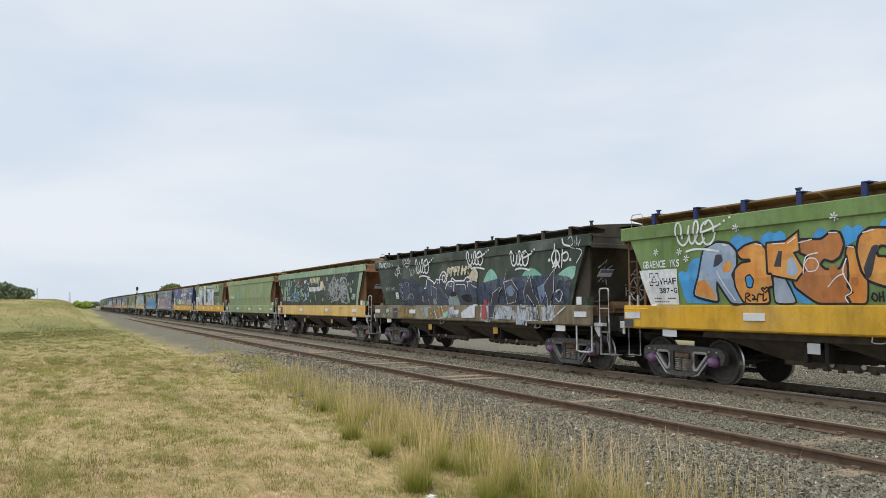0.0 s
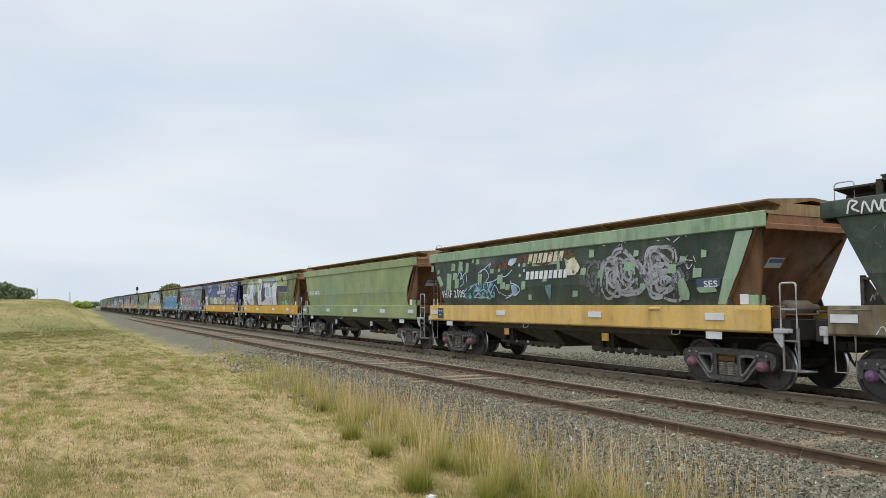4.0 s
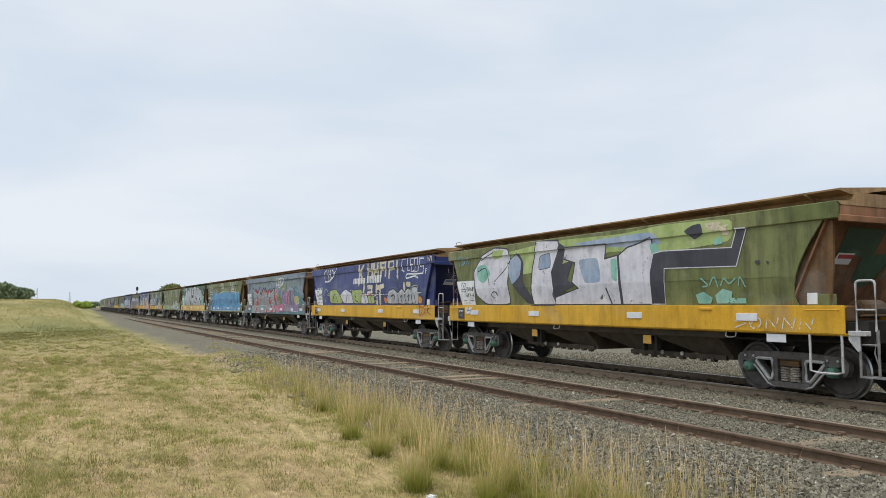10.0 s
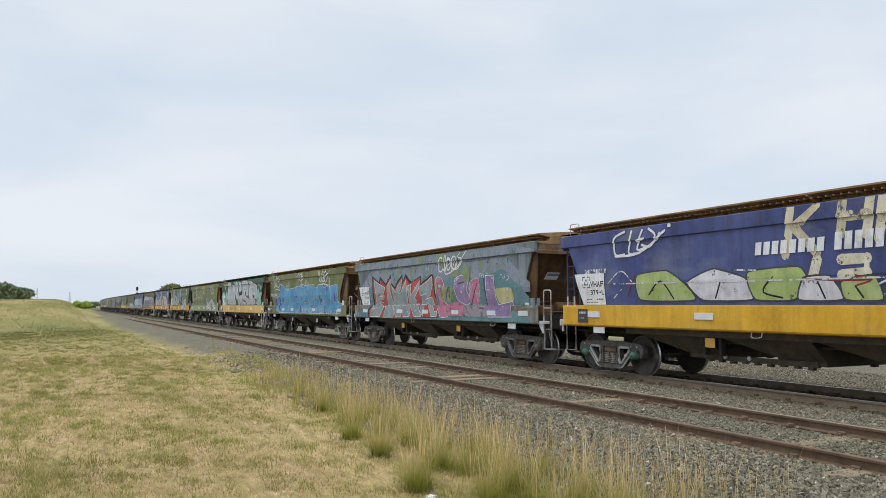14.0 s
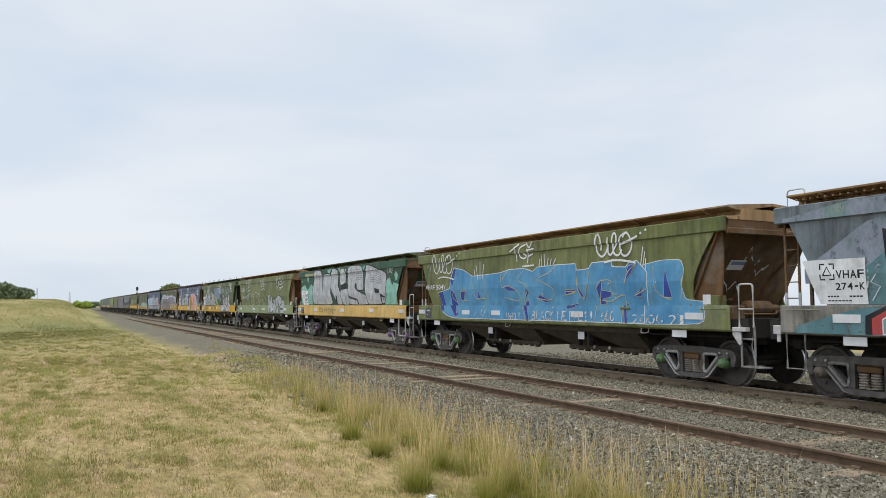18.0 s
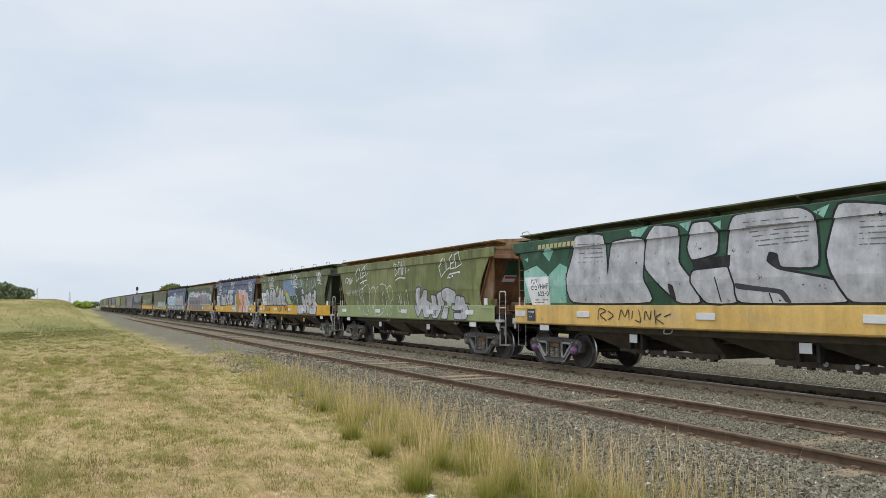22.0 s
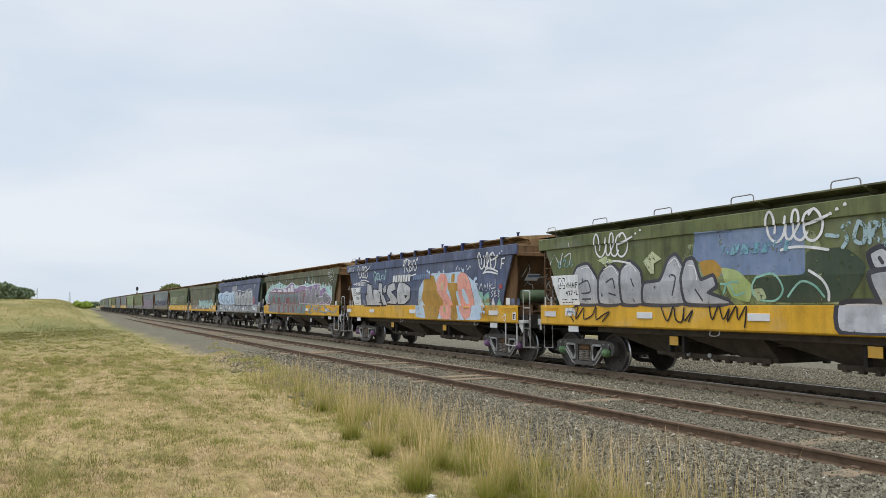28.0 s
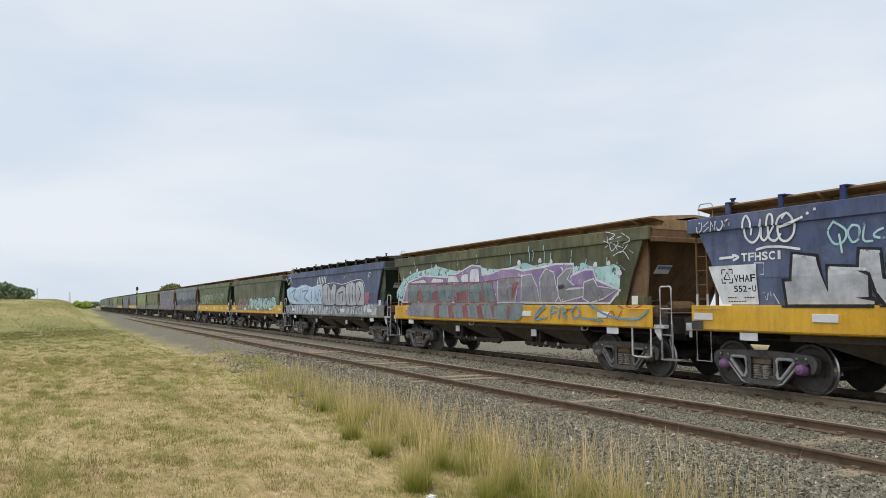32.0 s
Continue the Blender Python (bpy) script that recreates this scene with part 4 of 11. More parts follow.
FLEET = [
    dict(body="fresh_green", sill_paint="yellow", end="rust", curved=False, cap="mauve", rims=True, spots=(0.3, 3.68, 9.8, 13.4), levers="blue", wheel=True,
         label="green grain wagon with orange and blue graffiti letters, yellow sill"),
    dict(body="black_green", sill_paint="brown_sill", end="black_brown", curved=False, cap="mauve", levers="plain", plates="yellow", spots=(0.3, 3.72, 7.1, 10.38, 13.84),
         roof_paint="black_brown", label="blackened green grain wagon with blue graffiti over a dirty sill"),
    dict(body="black_green", sill_paint="cream", end="rust", chord_paint="pale_green", cap="pink", plates="yellow", spots=(0.35, 4.8, 9.2, 13.0),
         label="dark green grain wagon with pale patches and a cream sill"),
    dict(body="sage", sill_paint="sage", end="rust", rims=True, spots=(0.3, 4.19, 7.94, 11.09, 13.85), label="plain sage green grain wagon with a rust brown end"),
    dict(body="olive", sill_paint="yellow", end="rust", cap="teal", rims=True, plates="yellow", spots=(1.72, 5.06, 9.15, 12.31),
         label="olive green grain wagon with silver block graffiti and yellow sill"),
    dict(body="royal", sill_paint="yellow", end="navy", curved=False, cap="teal", rims=True, plates="yellow", spots=(1.25, 4.82, 9.39, 12.84),
         label="royal blue grain wagon with cream lettering and yellow sill"),
    dict(body="blue_grey", sill_paint="dirty", end="dark_rust", curved=False, plates="yellow", spots=(1.3, 4.91, 7.2, 9.5, 11.85, 13.6),
         label="blue-grey overpainted grain wagon with pink and purple graffiti"),
    dict(body="olive", sill_paint="olive", end="dark_rust", cap="green", rims=True, spots=(0.3, 3.58, 5.45, 9.44, 13.4),
         label="olive grain wagon with large sky blue graffiti letters"),
    dict(body="bottle", sill_paint="cream", end="dark_rust", cap="mauve", rims=True, spots=(0.3, 3.17, 7.19, 10.82, 13.9),
         roof_paint="brown_green", label="bottle green grain wagon with silver graffiti and cream sill"),
    dict(body="olive", sill_paint="sage", end="rust", spots=(0.96, 4.99, 7.67, 9.91, 12.8), label="olive green grain wagon with white tags and silver graffiti"),
    dict(body="moss", sill_paint="yellow", end="green_black", cap="green", rims=True, plates="yellow", wheel=True, spots=(0.46, 4.1, 7.2, 9.85),
         roof_paint="brown_green", hoops=True, label="moss green grain wagon with silver bubble graffiti and yellow sill"),
    dict(body="slate", sill_paint="yellow", end="dark_rust", curved=False, cap="mauve", rims=True, levers="blue", tank=True, plates="yellow", spots=(0.32, 3.07, 7.12, 12.98),
         label="slate blue grain wagon with gold and pink graffiti, yellow sill"),
    dict(body="brown_green", sill_paint="yellow", end="dark_rust", curved=False, spots=(3.0, 6.25, 9.29, 12.67),
         label="brown green grain wagon with pale teal and mauve graffiti"),
    dict(body="slate", sill_paint="dirty", end="green_black", curved=False, levers="plain", roof_paint="black_brown", spots=REFLECTORS_B, label="slate blue grain wagon with faded white graffiti"),
    dict(body="brown_green", sill_paint="yellow", end="green_black", label="dark green grain wagon with a yellow side sill"),
    dict(body="moss", sill_paint="yellow", end="green_black", label="mossy green grain wagon with white scrawls and yellow sill"),
    dict(body="stone_grey", sill_paint="brown_sill", end="dark_rust", label="pale grey grain wagon with a brown-stained sill"),
    dict(body="stone_grey", sill_paint="dirty", end="rust", label="grey grain wagon with faded pinkish graffiti"),
]
# paler bodies far along the train: distance haze put into the paint
FAR = [("stone_grey", "dirty", "rust"), ("sage", "dirty", "dark_rust"), ("blue_grey", "dirty", "dark_rust"), ("olive", "cream", "green_black"), ("stone_grey", "cream", "rust"), ("olive", "dirty", "rust"), ("sage", "dirty", "dark_rust")]
WAGON_COUNT = 37
WAGONS = []
for n in range(WAGON_COUNT):
    if n < len(FLEET):
        WAGONS.append(build_wagon(n, full=n < 16, **FLEET[n]))
    else:
        b, s, e = FAR[(n * 3) % len(FAR)]
        WAGONS.append(build_wagon(n, b, s, e, full=False, label="weathered " + b.replace("_", " ") + " grain wagon far along the train"))


# ---- lettering and graffiti on the wagon sides ----
def spray(name, a, b, worn=0.0, scale=1.2, rough=0.6):
    """Sprayed paint: two tones, and worn through in places where worn is above nought."""
    m, n, l, bsdf = material(name)
    v = coords(n, l, jitter=True)
    f = noisy(n, l, v, scale, 5, 0.6)
    col = mixed(n, l, mask(n, l, f, 0.35, 0.65), a, b)
    vs = coords(n, l, (2.0, 2.0, 0.3), jitter=True)
    col = mixed(n, l, 0.3, col, ramped(n, l, noisy(n, l, vs, 4.0, 5), [(0.3, grey(0.45)), (0.65, grey(1.0))]), "MULTIPLY")
    dirt = noisy(n, l, v, 2.6, 7, 0.68)
    col = mixed(n, l, mixed(n, l, 1.0, mask(n, l, dirt, 0.5, 0.72), grey(0.4), "MULTIPLY"), col, (0.09, 0.085, 0.075))
    l.new(col, bsdf.inputs["Base Color"])
    bsdf.inputs["Roughness"].default_value = rough
    bsdf.inputs["Specular IOR Level"].default_value = 0.3
    if worn:
        hole = noisy(n, l, v, 5.0, 8, 0.7)
        l.new(mask(n, l, hole, 0.3 + worn * 0.28, 0.36 + worn * 0.3), bsdf.inputs["Alpha"])
    return m


def medley(name, stops, scale=1.3, worn=0.35):
    """Many old layers of spray over one another, in streaky patches."""
    m, n, l, bsdf = material(name)
    v = coords(n, l, (1.0, 1.3, 0.75), jitter=True)
    f = noisy(n, l, v, scale, 7, 0.72)
    col = ramped(n, l, f, stops)
    g = noisy(n, l, v, 7.0, 6, 0.7)
    col = mixed(n, l, 0.45, col, ramped(n, l, g, [(0.3, grey(0.4)), (0.62, grey(1.0))]), "MULTIPLY")
    l.new(col, bsdf.inputs["Base Color"])
    bsdf.inputs["Roughness"].default_value = 0.65
    hole = noisy(n, l, v, 3.2, 8, 0.7)
    l.new(mask(n, l, hole, 0.26 + worn * 0.3, 0.4 + worn * 0.3), bsdf.inputs["Alpha"])
    return m


SPRAY = {
    "white": spray("white_spray", (0.78, 0.79, 0.8), (0.88, 0.88, 0.89)),
    "thin_white": spray("thin_white_spray", (0.6, 0.63, 0.64), (0.8, 0.82, 0.83), 0.45),
    "black": spray("black_spray", (0.012, 0.012, 0.014), (0.03, 0.03, 0.035)),
    "silver": spray("silver_spray", (0.36, 0.37, 0.4), (0.58, 0.59, 0.63), 0.12, 1.8, 0.4),
    "pale": spray("lilac_white_spray", (0.62, 0.61, 0.68), (0.8, 0.79, 0.83), 0.12),
    "charcoal": spray("charcoal_spray", (0.05, 0.05, 0.065), (0.085, 0.085, 0.1)),
    "fresh_lime": spray("fresh_lime_spray", (0.36, 0.47, 0.15), (0.5, 0.58, 0.26), 0.05, 2.0),
    "orange": spray("orange_spray", (0.72, 0.25, 0.05), (0.82, 0.42, 0.12), 0.0, 1.6),
    "haze": spray("hazy_blue_spray", (0.3, 0.4, 0.55), (0.45, 0.52, 0.62)),
    "sky": spray("sky_blue_spray", (0.06, 0.32, 0.72), (0.1, 0.42, 0.8)),
    "azure": spray("azure_spray", (0.08, 0.28, 0.52), (0.15, 0.4, 0.64), 0.04),
    "ultramarine": spray("ultramarine_spray", (0.03, 0.06, 0.33), (0.05, 0.1, 0.42)),
    "sandy": spray("sandy_outline_spray", (0.5, 0.46, 0.22), (0.62, 0.58, 0.34)),
    "cream": spray("cream_spray", (0.62, 0.55, 0.38), (0.76, 0.7, 0.54), 0.3),
    "mint": spray("mint_spray", (0.22, 0.5, 0.4), (0.36, 0.62, 0.52), 0.12),
    "lime": spray("pale_lime_spray", (0.42, 0.5, 0.25), (0.6, 0.64, 0.42), 0.3),
    "bluegrey": spray("blue_grey_spray", (0.15, 0.22, 0.38), (0.25, 0.32, 0.46), 0.12),
    "gold": spray("old_gold_spray", (0.42, 0.23, 0.04), (0.52, 0.31, 0.07)),
    "salmon": spray("salmon_spray", (0.78, 0.33, 0.26), (0.85, 0.43, 0.36)),
    "ice": spray("ice_blue_spray", (0.45, 0.62, 0.8), (0.6, 0.72, 0.85), 0.06),
    "pink": spray("dusty_pink_spray", (0.45, 0.12, 0.2), (0.6, 0.25, 0.35), 0.25),
    "mauve": spray("mauve_spray", (0.25, 0.17, 0.33), (0.4, 0.3, 0.47), 0.25),
    "red": spray("dull_red_spray", (0.42, 0.05, 0.05), (0.52, 0.1, 0.09), 0.08),
    "teal": spray("pale_teal_spray", (0.35, 0.6, 0.6), (0.55, 0.75, 0.74), 0.3),
    "grey_teal": spray("grey_teal_spray", (0.24, 0.31, 0.315), (0.34, 0.4, 0.405), 0.05, 1.6),
    "deep_red": spray("deep_red_spray", (0.26, 0.03, 0.035), (0.38, 0.06, 0.065), 0.2),
    "sea_teal": spray("sea_teal_spray", (0.1, 0.22, 0.25), (0.17, 0.3, 0.33), 0.2),
    "cover_olive": spray("olive_cover_paint", (0.2, 0.27, 0.13), (0.27, 0.33, 0.18)),
    "bright_silver": spray("bright_silver_spray", (0.42, 0.43, 0.46), (0.64, 0.65, 0.68), 0.06, 2.4, 0.4),
    "mist": spray("misty_blue_spray", (0.32, 0.46, 0.5), (0.45, 0.58, 0.62), 0.42, 2.0),
    "copper": spray("copper_orange_spray", (0.46, 0.16, 0.05), (0.6, 0.25, 0.09), 0.0, 1.6),
    "cyan": spray("thin_cyan_spray", (0.1, 0.4, 0.5), (0.16, 0.48, 0.56), 0.3),
    "thin_mark": spray("thin_grey_marks", (0.12, 0.13, 0.13), (0.2, 0.21, 0.22), 0.5),
    "umber": spray("umber_rust_stain", (0.1, 0.06, 0.035), (0.16, 0.09, 0.05), 0.4),
    "brown_cover": spray("dark_green_cover_paint", (0.05, 0.075, 0.05), (0.08, 0.1, 0.065), 0.2),
    "faint_blue": spray("faint_blue_spray", (0.18, 0.4, 0.5), (0.25, 0.47, 0.55), 0.6),
    "faint_mauve": spray("faint_mauve_spray", (0.25, 0.26, 0.42), (0.32, 0.34, 0.48), 0.62),
    "buff_green": spray("pale_green_cover_paint", (0.29, 0.42, 0.28), (0.36, 0.48, 0.34)),
    "slate_blue": spray("slate_blue_spray", (0.045, 0.06, 0.1), (0.1, 0.125, 0.18), 0.15, 2.2),
    "stone_grey": spray("stone_grey_spray", (0.22, 0.225, 0.23), (0.34, 0.345, 0.345), 0.12, 2.0),
    "brick_pink": spray("faded_brick_spray", (0.24, 0.085, 0.09), (0.34, 0.15, 0.15), 0.2, 2.0),
    "dim_teal": spray("dim_teal_spray", (0.15, 0.215, 0.22), (0.26, 0.32, 0.32), 0.15, 2.2),
    "ochre": spray("dull_ochre_spray", (0.26, 0.16, 0.04), (0.36, 0.23, 0.07), 0.2, 2.0),
    "scrawl": spray("chalky_grey_spray", (0.3, 0.3, 0.32), (0.46, 0.47, 0.48), 0.4),
    "deep_blue": spray("deep_blue_spray", (0.035, 0.05, 0.095), (0.07, 0.09, 0.15), 0.45),
    "old_blue": medley("old_blue_layers", [(0.3, (0.03, 0.045, 0.07)), (0.45, (0.055, 0.075, 0.14)), (0.55, (0.09, 0.095, 0.13)), (0.66, (0.2, 0.23, 0.27))]),
    "old_grey": medley("old_grey_layers", [(0.3, (0.13, 0.15, 0.13)), (0.42, (0.34, 0.32, 0.3)), (0.55, (0.25, 0.2, 0.14)), (0.68, (0.5, 0.5, 0.5))]),
    "old_pink": medley("old_pink_layers", [(0.28, (0.16, 0.18, 0.2)), (0.42, (0.4, 0.28, 0.34)), (0.52, (0.3, 0.31, 0.35)), (0.62, (0.42, 0.2, 0.26)), (0.72, (0.3, 0.34, 0.22))], 1.6, 0.3),
    "old_green": medley("old_green_layers", [(0.3, (0.1, 0.13, 0.06)), (0.48, (0.24, 0.28, 0.12)), (0.62, (0.36, 0.4, 0.25)), (0.72, (0.2, 0.24, 0.28))]),
    "old_teal": medley("old_teal_layers", [(0.28, (0.09, 0.13, 0.13)), (0.4, (0.2, 0.25, 0.29)), (0.52, (0.28, 0.31, 0.39)), (0.62, (0.17, 0.27, 0.26)), (0.74, (0.36, 0.4, 0.36))], 1.0, 0.12),
    "old_white": medley("old_white_layers", [(0.3, (0.25, 0.3, 0.38)), (0.5, (0.5, 0.53, 0.56)), (0.68, (0.66, 0.67, 0.68))], 1.8, 0.45),
}
LAYER = {}


def side_x(z):
    """How far out the near side stands at height z: sill, side sheet with its tucked-in foot, or chord."""
    if z < SILL_Z1:
        return SILL_X
    if z < CHORD_Z0:
        return PANEL_X + FOOT * max(0.0, FOLD_Z - z) / (FOLD_Z - SILL_Z1)
    return CHORD_X


def fix_flat(w, name, bm, mat, label="", step=True):
    """Lays a flat shape drawn in (u, z) on the near side, cut where sill, sheet and chord meet."""
    cuts = (SILL_Z1, FOLD_Z, CHORD_Z0)
    for z in cuts:
        bmesh.ops.bisect_plane(bm, geom=bm.verts[:] + bm.edges[:] + bm.faces[:], plane_co=(0, z, 0), plane_no=(0, 1, 0))
    if step:
        LAYER[w] = LAYER.get(w, 0.006) + 0.0003
    d = LAYER.get(w, 0.006)
    out, made = bmesh.new(), {}
    bm.verts.index_update()
    for f in bm.faces:
        zc = f.calc_center_median().y
        band = sum(zc > z for z in (SILL_Z1, CHORD_Z0))
        ring = []
        for v in f.verts:
            key = (v.index, band)
            if key not in made or v.index < 0:
                zz = min(max(v.co.y, (0, SILL_Z1 + 1e-4, CHORD_Z0 + 1e-4)[band]), (SILL_Z1 - 1e-4, CHORD_Z0 - 1e-4, 9)[band])
                made[key] = out.verts.new((side_x(zz) - d - v.co.z, LEFT - v.co.x, v.co.y))
            ring.append(made[key])
        try:
            out.faces.new(ring)
        except ValueError:
            pass
    bm.free()
    if not out.faces:
        out.free()
        return None
    return part(name, out, mat if not isinstance(mat, str) else SPRAY[mat], w, label)


GLYPHS = {}


def glyph(ch, offset):
    """Vertices and faces of one character of the built-in font, about one unit high."""
    key = (ch, offset)
    if key not in GLYPHS:
        cu = bpy.data.curves.new("glyph", "FONT")
        cu.body, cu.size, cu.offset, cu.resolution_u = ch, 1.0, offset, 3
        ob = new("glyph", cu)
        me = ob.to_mesh()
        GLYPHS[key] = ([(v.co.x, v.co.y) for v in me.vertices], [tuple(p.vertices) for p in me.polygons])
        ob.to_mesh_clear()
        bpy.data.objects.remove(ob)
        bpy.data.curves.remove(cu)
    return GLYPHS[key]


def put_glyph(bm, ch, offset, ref, u0, u1, z0, z1, tilt=0.0):
    """Stretches a character into a box; ref is the offset whose extent fills the box."""
    vs, fs = glyph(ch, offset)
    rv, _ = glyph(ch, ref)
    if not rv:
        return
    ax, bx = min(p[0] for p in rv), max(p[0] for p in rv)
    ay, by = min(p[1] for p in rv), max(p[1] for p in rv)
    out = []
    for x, y in vs:
        a = (x - ax) / max(bx - ax, 0.05) - 0.5
        b = (y - ay) / max(by - ay, 0.05) - 0.5
        out.append(bm.verts.new(((u0 + u1) / 2 + a * (u1 - u0) + b * tilt, (z0 + z1) / 2 + b * (z1 - z0) + a * tilt * 0.25, 0)))
    for f in fs:
        try:
            bm.faces.new([out[i] for i in f])
        except ValueError:
            pass


BONES = {
    "R": [[(0, 0), (0, 1), (0.8, 1), (1, 0.76), (0.8, 0.52), (0, 0.5)], [(0.4, 0.5), (1, 0)]],
    "A": [[(0, 0), (0.5, 1), (1, 0)], [(0.22, 0.38), (0.78, 0.38)]],
    "Y": [[(0, 1), (0.5, 0.5), (1, 1)], [(0.5, 0.5), (0.45, 0)]],
    "E": [[(1, 1), (0, 0.96), (0, 0), (1, 0.04)], [(0, 0.5), (0.8, 0.52)]],
    "S": [[(1, 0.9), (0.5, 1), (0, 0.8), (0.2, 0.55), (0.8, 0.45), (1, 0.2), (0.5, 0), (0, 0.1)]],
    "W": [[(0, 1), (0.2, 0), (0.5, 0.7), (0.8, 0), (1, 1)]],
    "I": [[(0.45, 0), (0.55, 1)]],
    "J": [[(0.2, 1), (1, 1)], [(0.7, 1), (0.7, 0.2), (0.4, 0), (0, 0.2)]],
    "P": [[(0, 0), (0, 1), (0.8, 1), (1, 0.75), (0.8, 0.48), (0, 0.46)]],
    "K": [[(0, 0), (0, 1)], [(1, 1), (0, 0.45), (1, 0)]],
    "H": [[(0, 0), (0, 1)], [(1, 0), (1, 1)], [(0, 0.5), (1, 0.52)]],
    "F": [[(0, 0), (0, 1), (1, 1)], [(0, 0.52), (0.8, 0.52)]],
    "T": [[(0, 1), (1, 0.96)], [(0.5, 1), (0.5, 0)]],
    "U": [[(0, 1), (0, 0.2), (0.3, 0), (0.7, 0), (1, 0.2), (1, 1)]],
    "8": [[(0.5, 0.54), (0.06, 0.68), (0.06, 0.9), (0.5, 1), (0.94, 0.9), (0.94, 0.68), (0.5, 0.54), (0, 0.36), (0, 0.12), (0.5, 0), (1, 0.12), (1, 0.36), (0.5, 0.54)]],
    "O": [[(0.5, 1), (0.15, 0.9), (0, 0.6), (0, 0.35), (0.2, 0.06), (0.5, 0), (0.8, 0.06), (1, 0.35), (1, 0.6), (0.85, 0.9), (0.5, 1)]],
    "C": [[(1, 0.85), (0.6, 1), (0.2, 0.9), (0, 0.5), (0.2, 0.1), (0.6, 0), (1, 0.15)]],
    # shapes that are no letters, for pieces that cannot be read
    "hook": [[(0, 0.05), (0.05, 0.85), (0.5, 1), (0.95, 0.7), (0.6, 0.35), (1, 0)]],
    "wave": [[(0, 1), (0.22, 0.1), (0.5, 0.75), (0.72, 0.05), (1, 0.9)]],
    "bend": [[(0.1, 1), (0, 0.3), (0.5, 0), (1, 0.25), (0.75, 0.65), (0.3, 0.6)]],
    "fork": [[(0.05, 0), (0.3, 0.95)], [(0.2, 0.5), (0.9, 1)], [(0.25, 0.5), (1, 0.05)]],
    "arch": [[(0, 0), (0.15, 0.85), (0.55, 1), (0.95, 0.8), (0.9, 0)], [(0.3, 0.4), (0.85, 0.45)]],
    "curl": [[(0.9, 0.95), (0.2, 0.9), (0, 0.45), (0.4, 0.05), (1, 0.2), (0.9, 0.55), (0.5, 0.5)]],
}
ODD = ["hook", "wave", "bend", "fork", "arch", "curl"]


def thick(bm, pts, width, h=0.0):
    """A fat sprayed stroke with round ends and joints; each piece a hair above the last."""
    for k in range(len(pts) - 1):
        (a, b), (c, d) = pts[k], pts[k + 1]
        n = math.hypot(c - a, d - b) or 1
        ox, oz = -(d - b) / n * width / 2, (c - a) / n * width / 2
        h += 0.00004
        bm.faces.new([bm.verts.new(p + (h,)) for p in ((a + ox, b + oz), (c + ox, d + oz), (c - ox, d - oz), (a - ox, b - oz))])
    for a, b in pts:
        h += 0.00004
        bm.faces.new([bm.verts.new((a + width / 2 * math.cos(t), b + width / 2 * math.sin(t), h)) for t in (2 * math.pi * j / 12 for j in range(12))])
    return h


def fat_letter(w, key, u0, u1, z0, z1, fill, line, halo, width, edge, lean, step):
    """One fat letter: halo, outline and fill, each a part."""
    bones = []
    r = width / 2 + edge
    for st in BONES[key]:
        pts = []
        for i, (a, b) in enumerate(st):
            pts.append((u0 + r + (u1 - u0 - 2 * r) * a + lean * (b - 0.5), z0 + r + (z1 - z0 - 2 * r) * b))
        bones.append(pts)
    made = [(halo, width + edge * 4.5, "graffiti_halo")] if halo else []
    made += [(line, width + edge * 2, "graffiti_outline"), (fill, width, "graffiti_letter")]
    for k, (mat, wd, name) in enumerate(made):
        bm = bmesh.new()
        h = 0.0
        for pts in bones:
            h = thick(bm, pts, wd, h)
        for v in bm.verts:
            v.co.y = min(max(v.co.y, SILL_Z0 + 0.035), CHORD_Z1 - 0.035)
        fix_flat(w, name, bm, mat, "fat sprayed letter" if k == len(made) - 1 else "", step)


def word(w, keys, u0, u1, z0, z1, fill, line="black", halo=None, width=0.3, edge=0.03, seed=1, overlap=0.1, alternate=None):
    """A sprayed piece of fat letters side by side."""
    rng = random.Random(seed)
    weights = [{"I": 0.5, "W": 1.35, "J": 0.9}.get(key, 1.0) for key in keys]
    at = u0
    for k, key in enumerate(keys):
        cell = (u1 - u0) * weights[k] / sum(weights)
        a = at - cell * overlap * rng.uniform(0.2, 1.0)
        b = at + cell + cell * overlap * rng.uniform(0.2, 1.0)
        at += cell
        c, d = z0 + rng.uniform(0, 0.06) * (z1 - z0), z1 - rng.uniform(0, 0.12) * (z1 - z0)
        fat_letter(w, key, a, b, c, d, alternate if alternate and k % 2 else fill, line, halo, width * rng.uniform(0.9, 1.1), edge, rng.uniform(-0.15, 0.2) * (z1 - z0) * 0.6, True)


def blocks(w, u0, u1, z0, z1, count, fill, line="black", seed=1, edge=0.04, inner=True, highlight=None, alternate=None, width=None):
    """A piece that cannot be read: fat strokes that are no letters."""
    rng = random.Random(seed)
    keys = [rng.choice(ODD) for _ in range(count)]
    cell = (u1 - u0) / count
    word(w, keys, u0, u1, z0, z1, fill, line, None, width or min(0.45 * cell, 0.34 * (z1 - z0)), edge * 0.7, seed, 0.18, alternate)
    if highlight:
        bm = bmesh.new()
        for k in range(count):
            c = u0 + (k + 0.3) * cell
            stroke(bm, [(c - 0.12 * cell, z0 + 0.7 * (z1 - z0)), (c, z0 + 0.84 * (z1 - z0)), (c + 0.2 * cell, z0 + 0.88 * (z1 - z0))], edge * 0.8)
        fix_flat(w, "graffiti_highlight", bm, highlight)


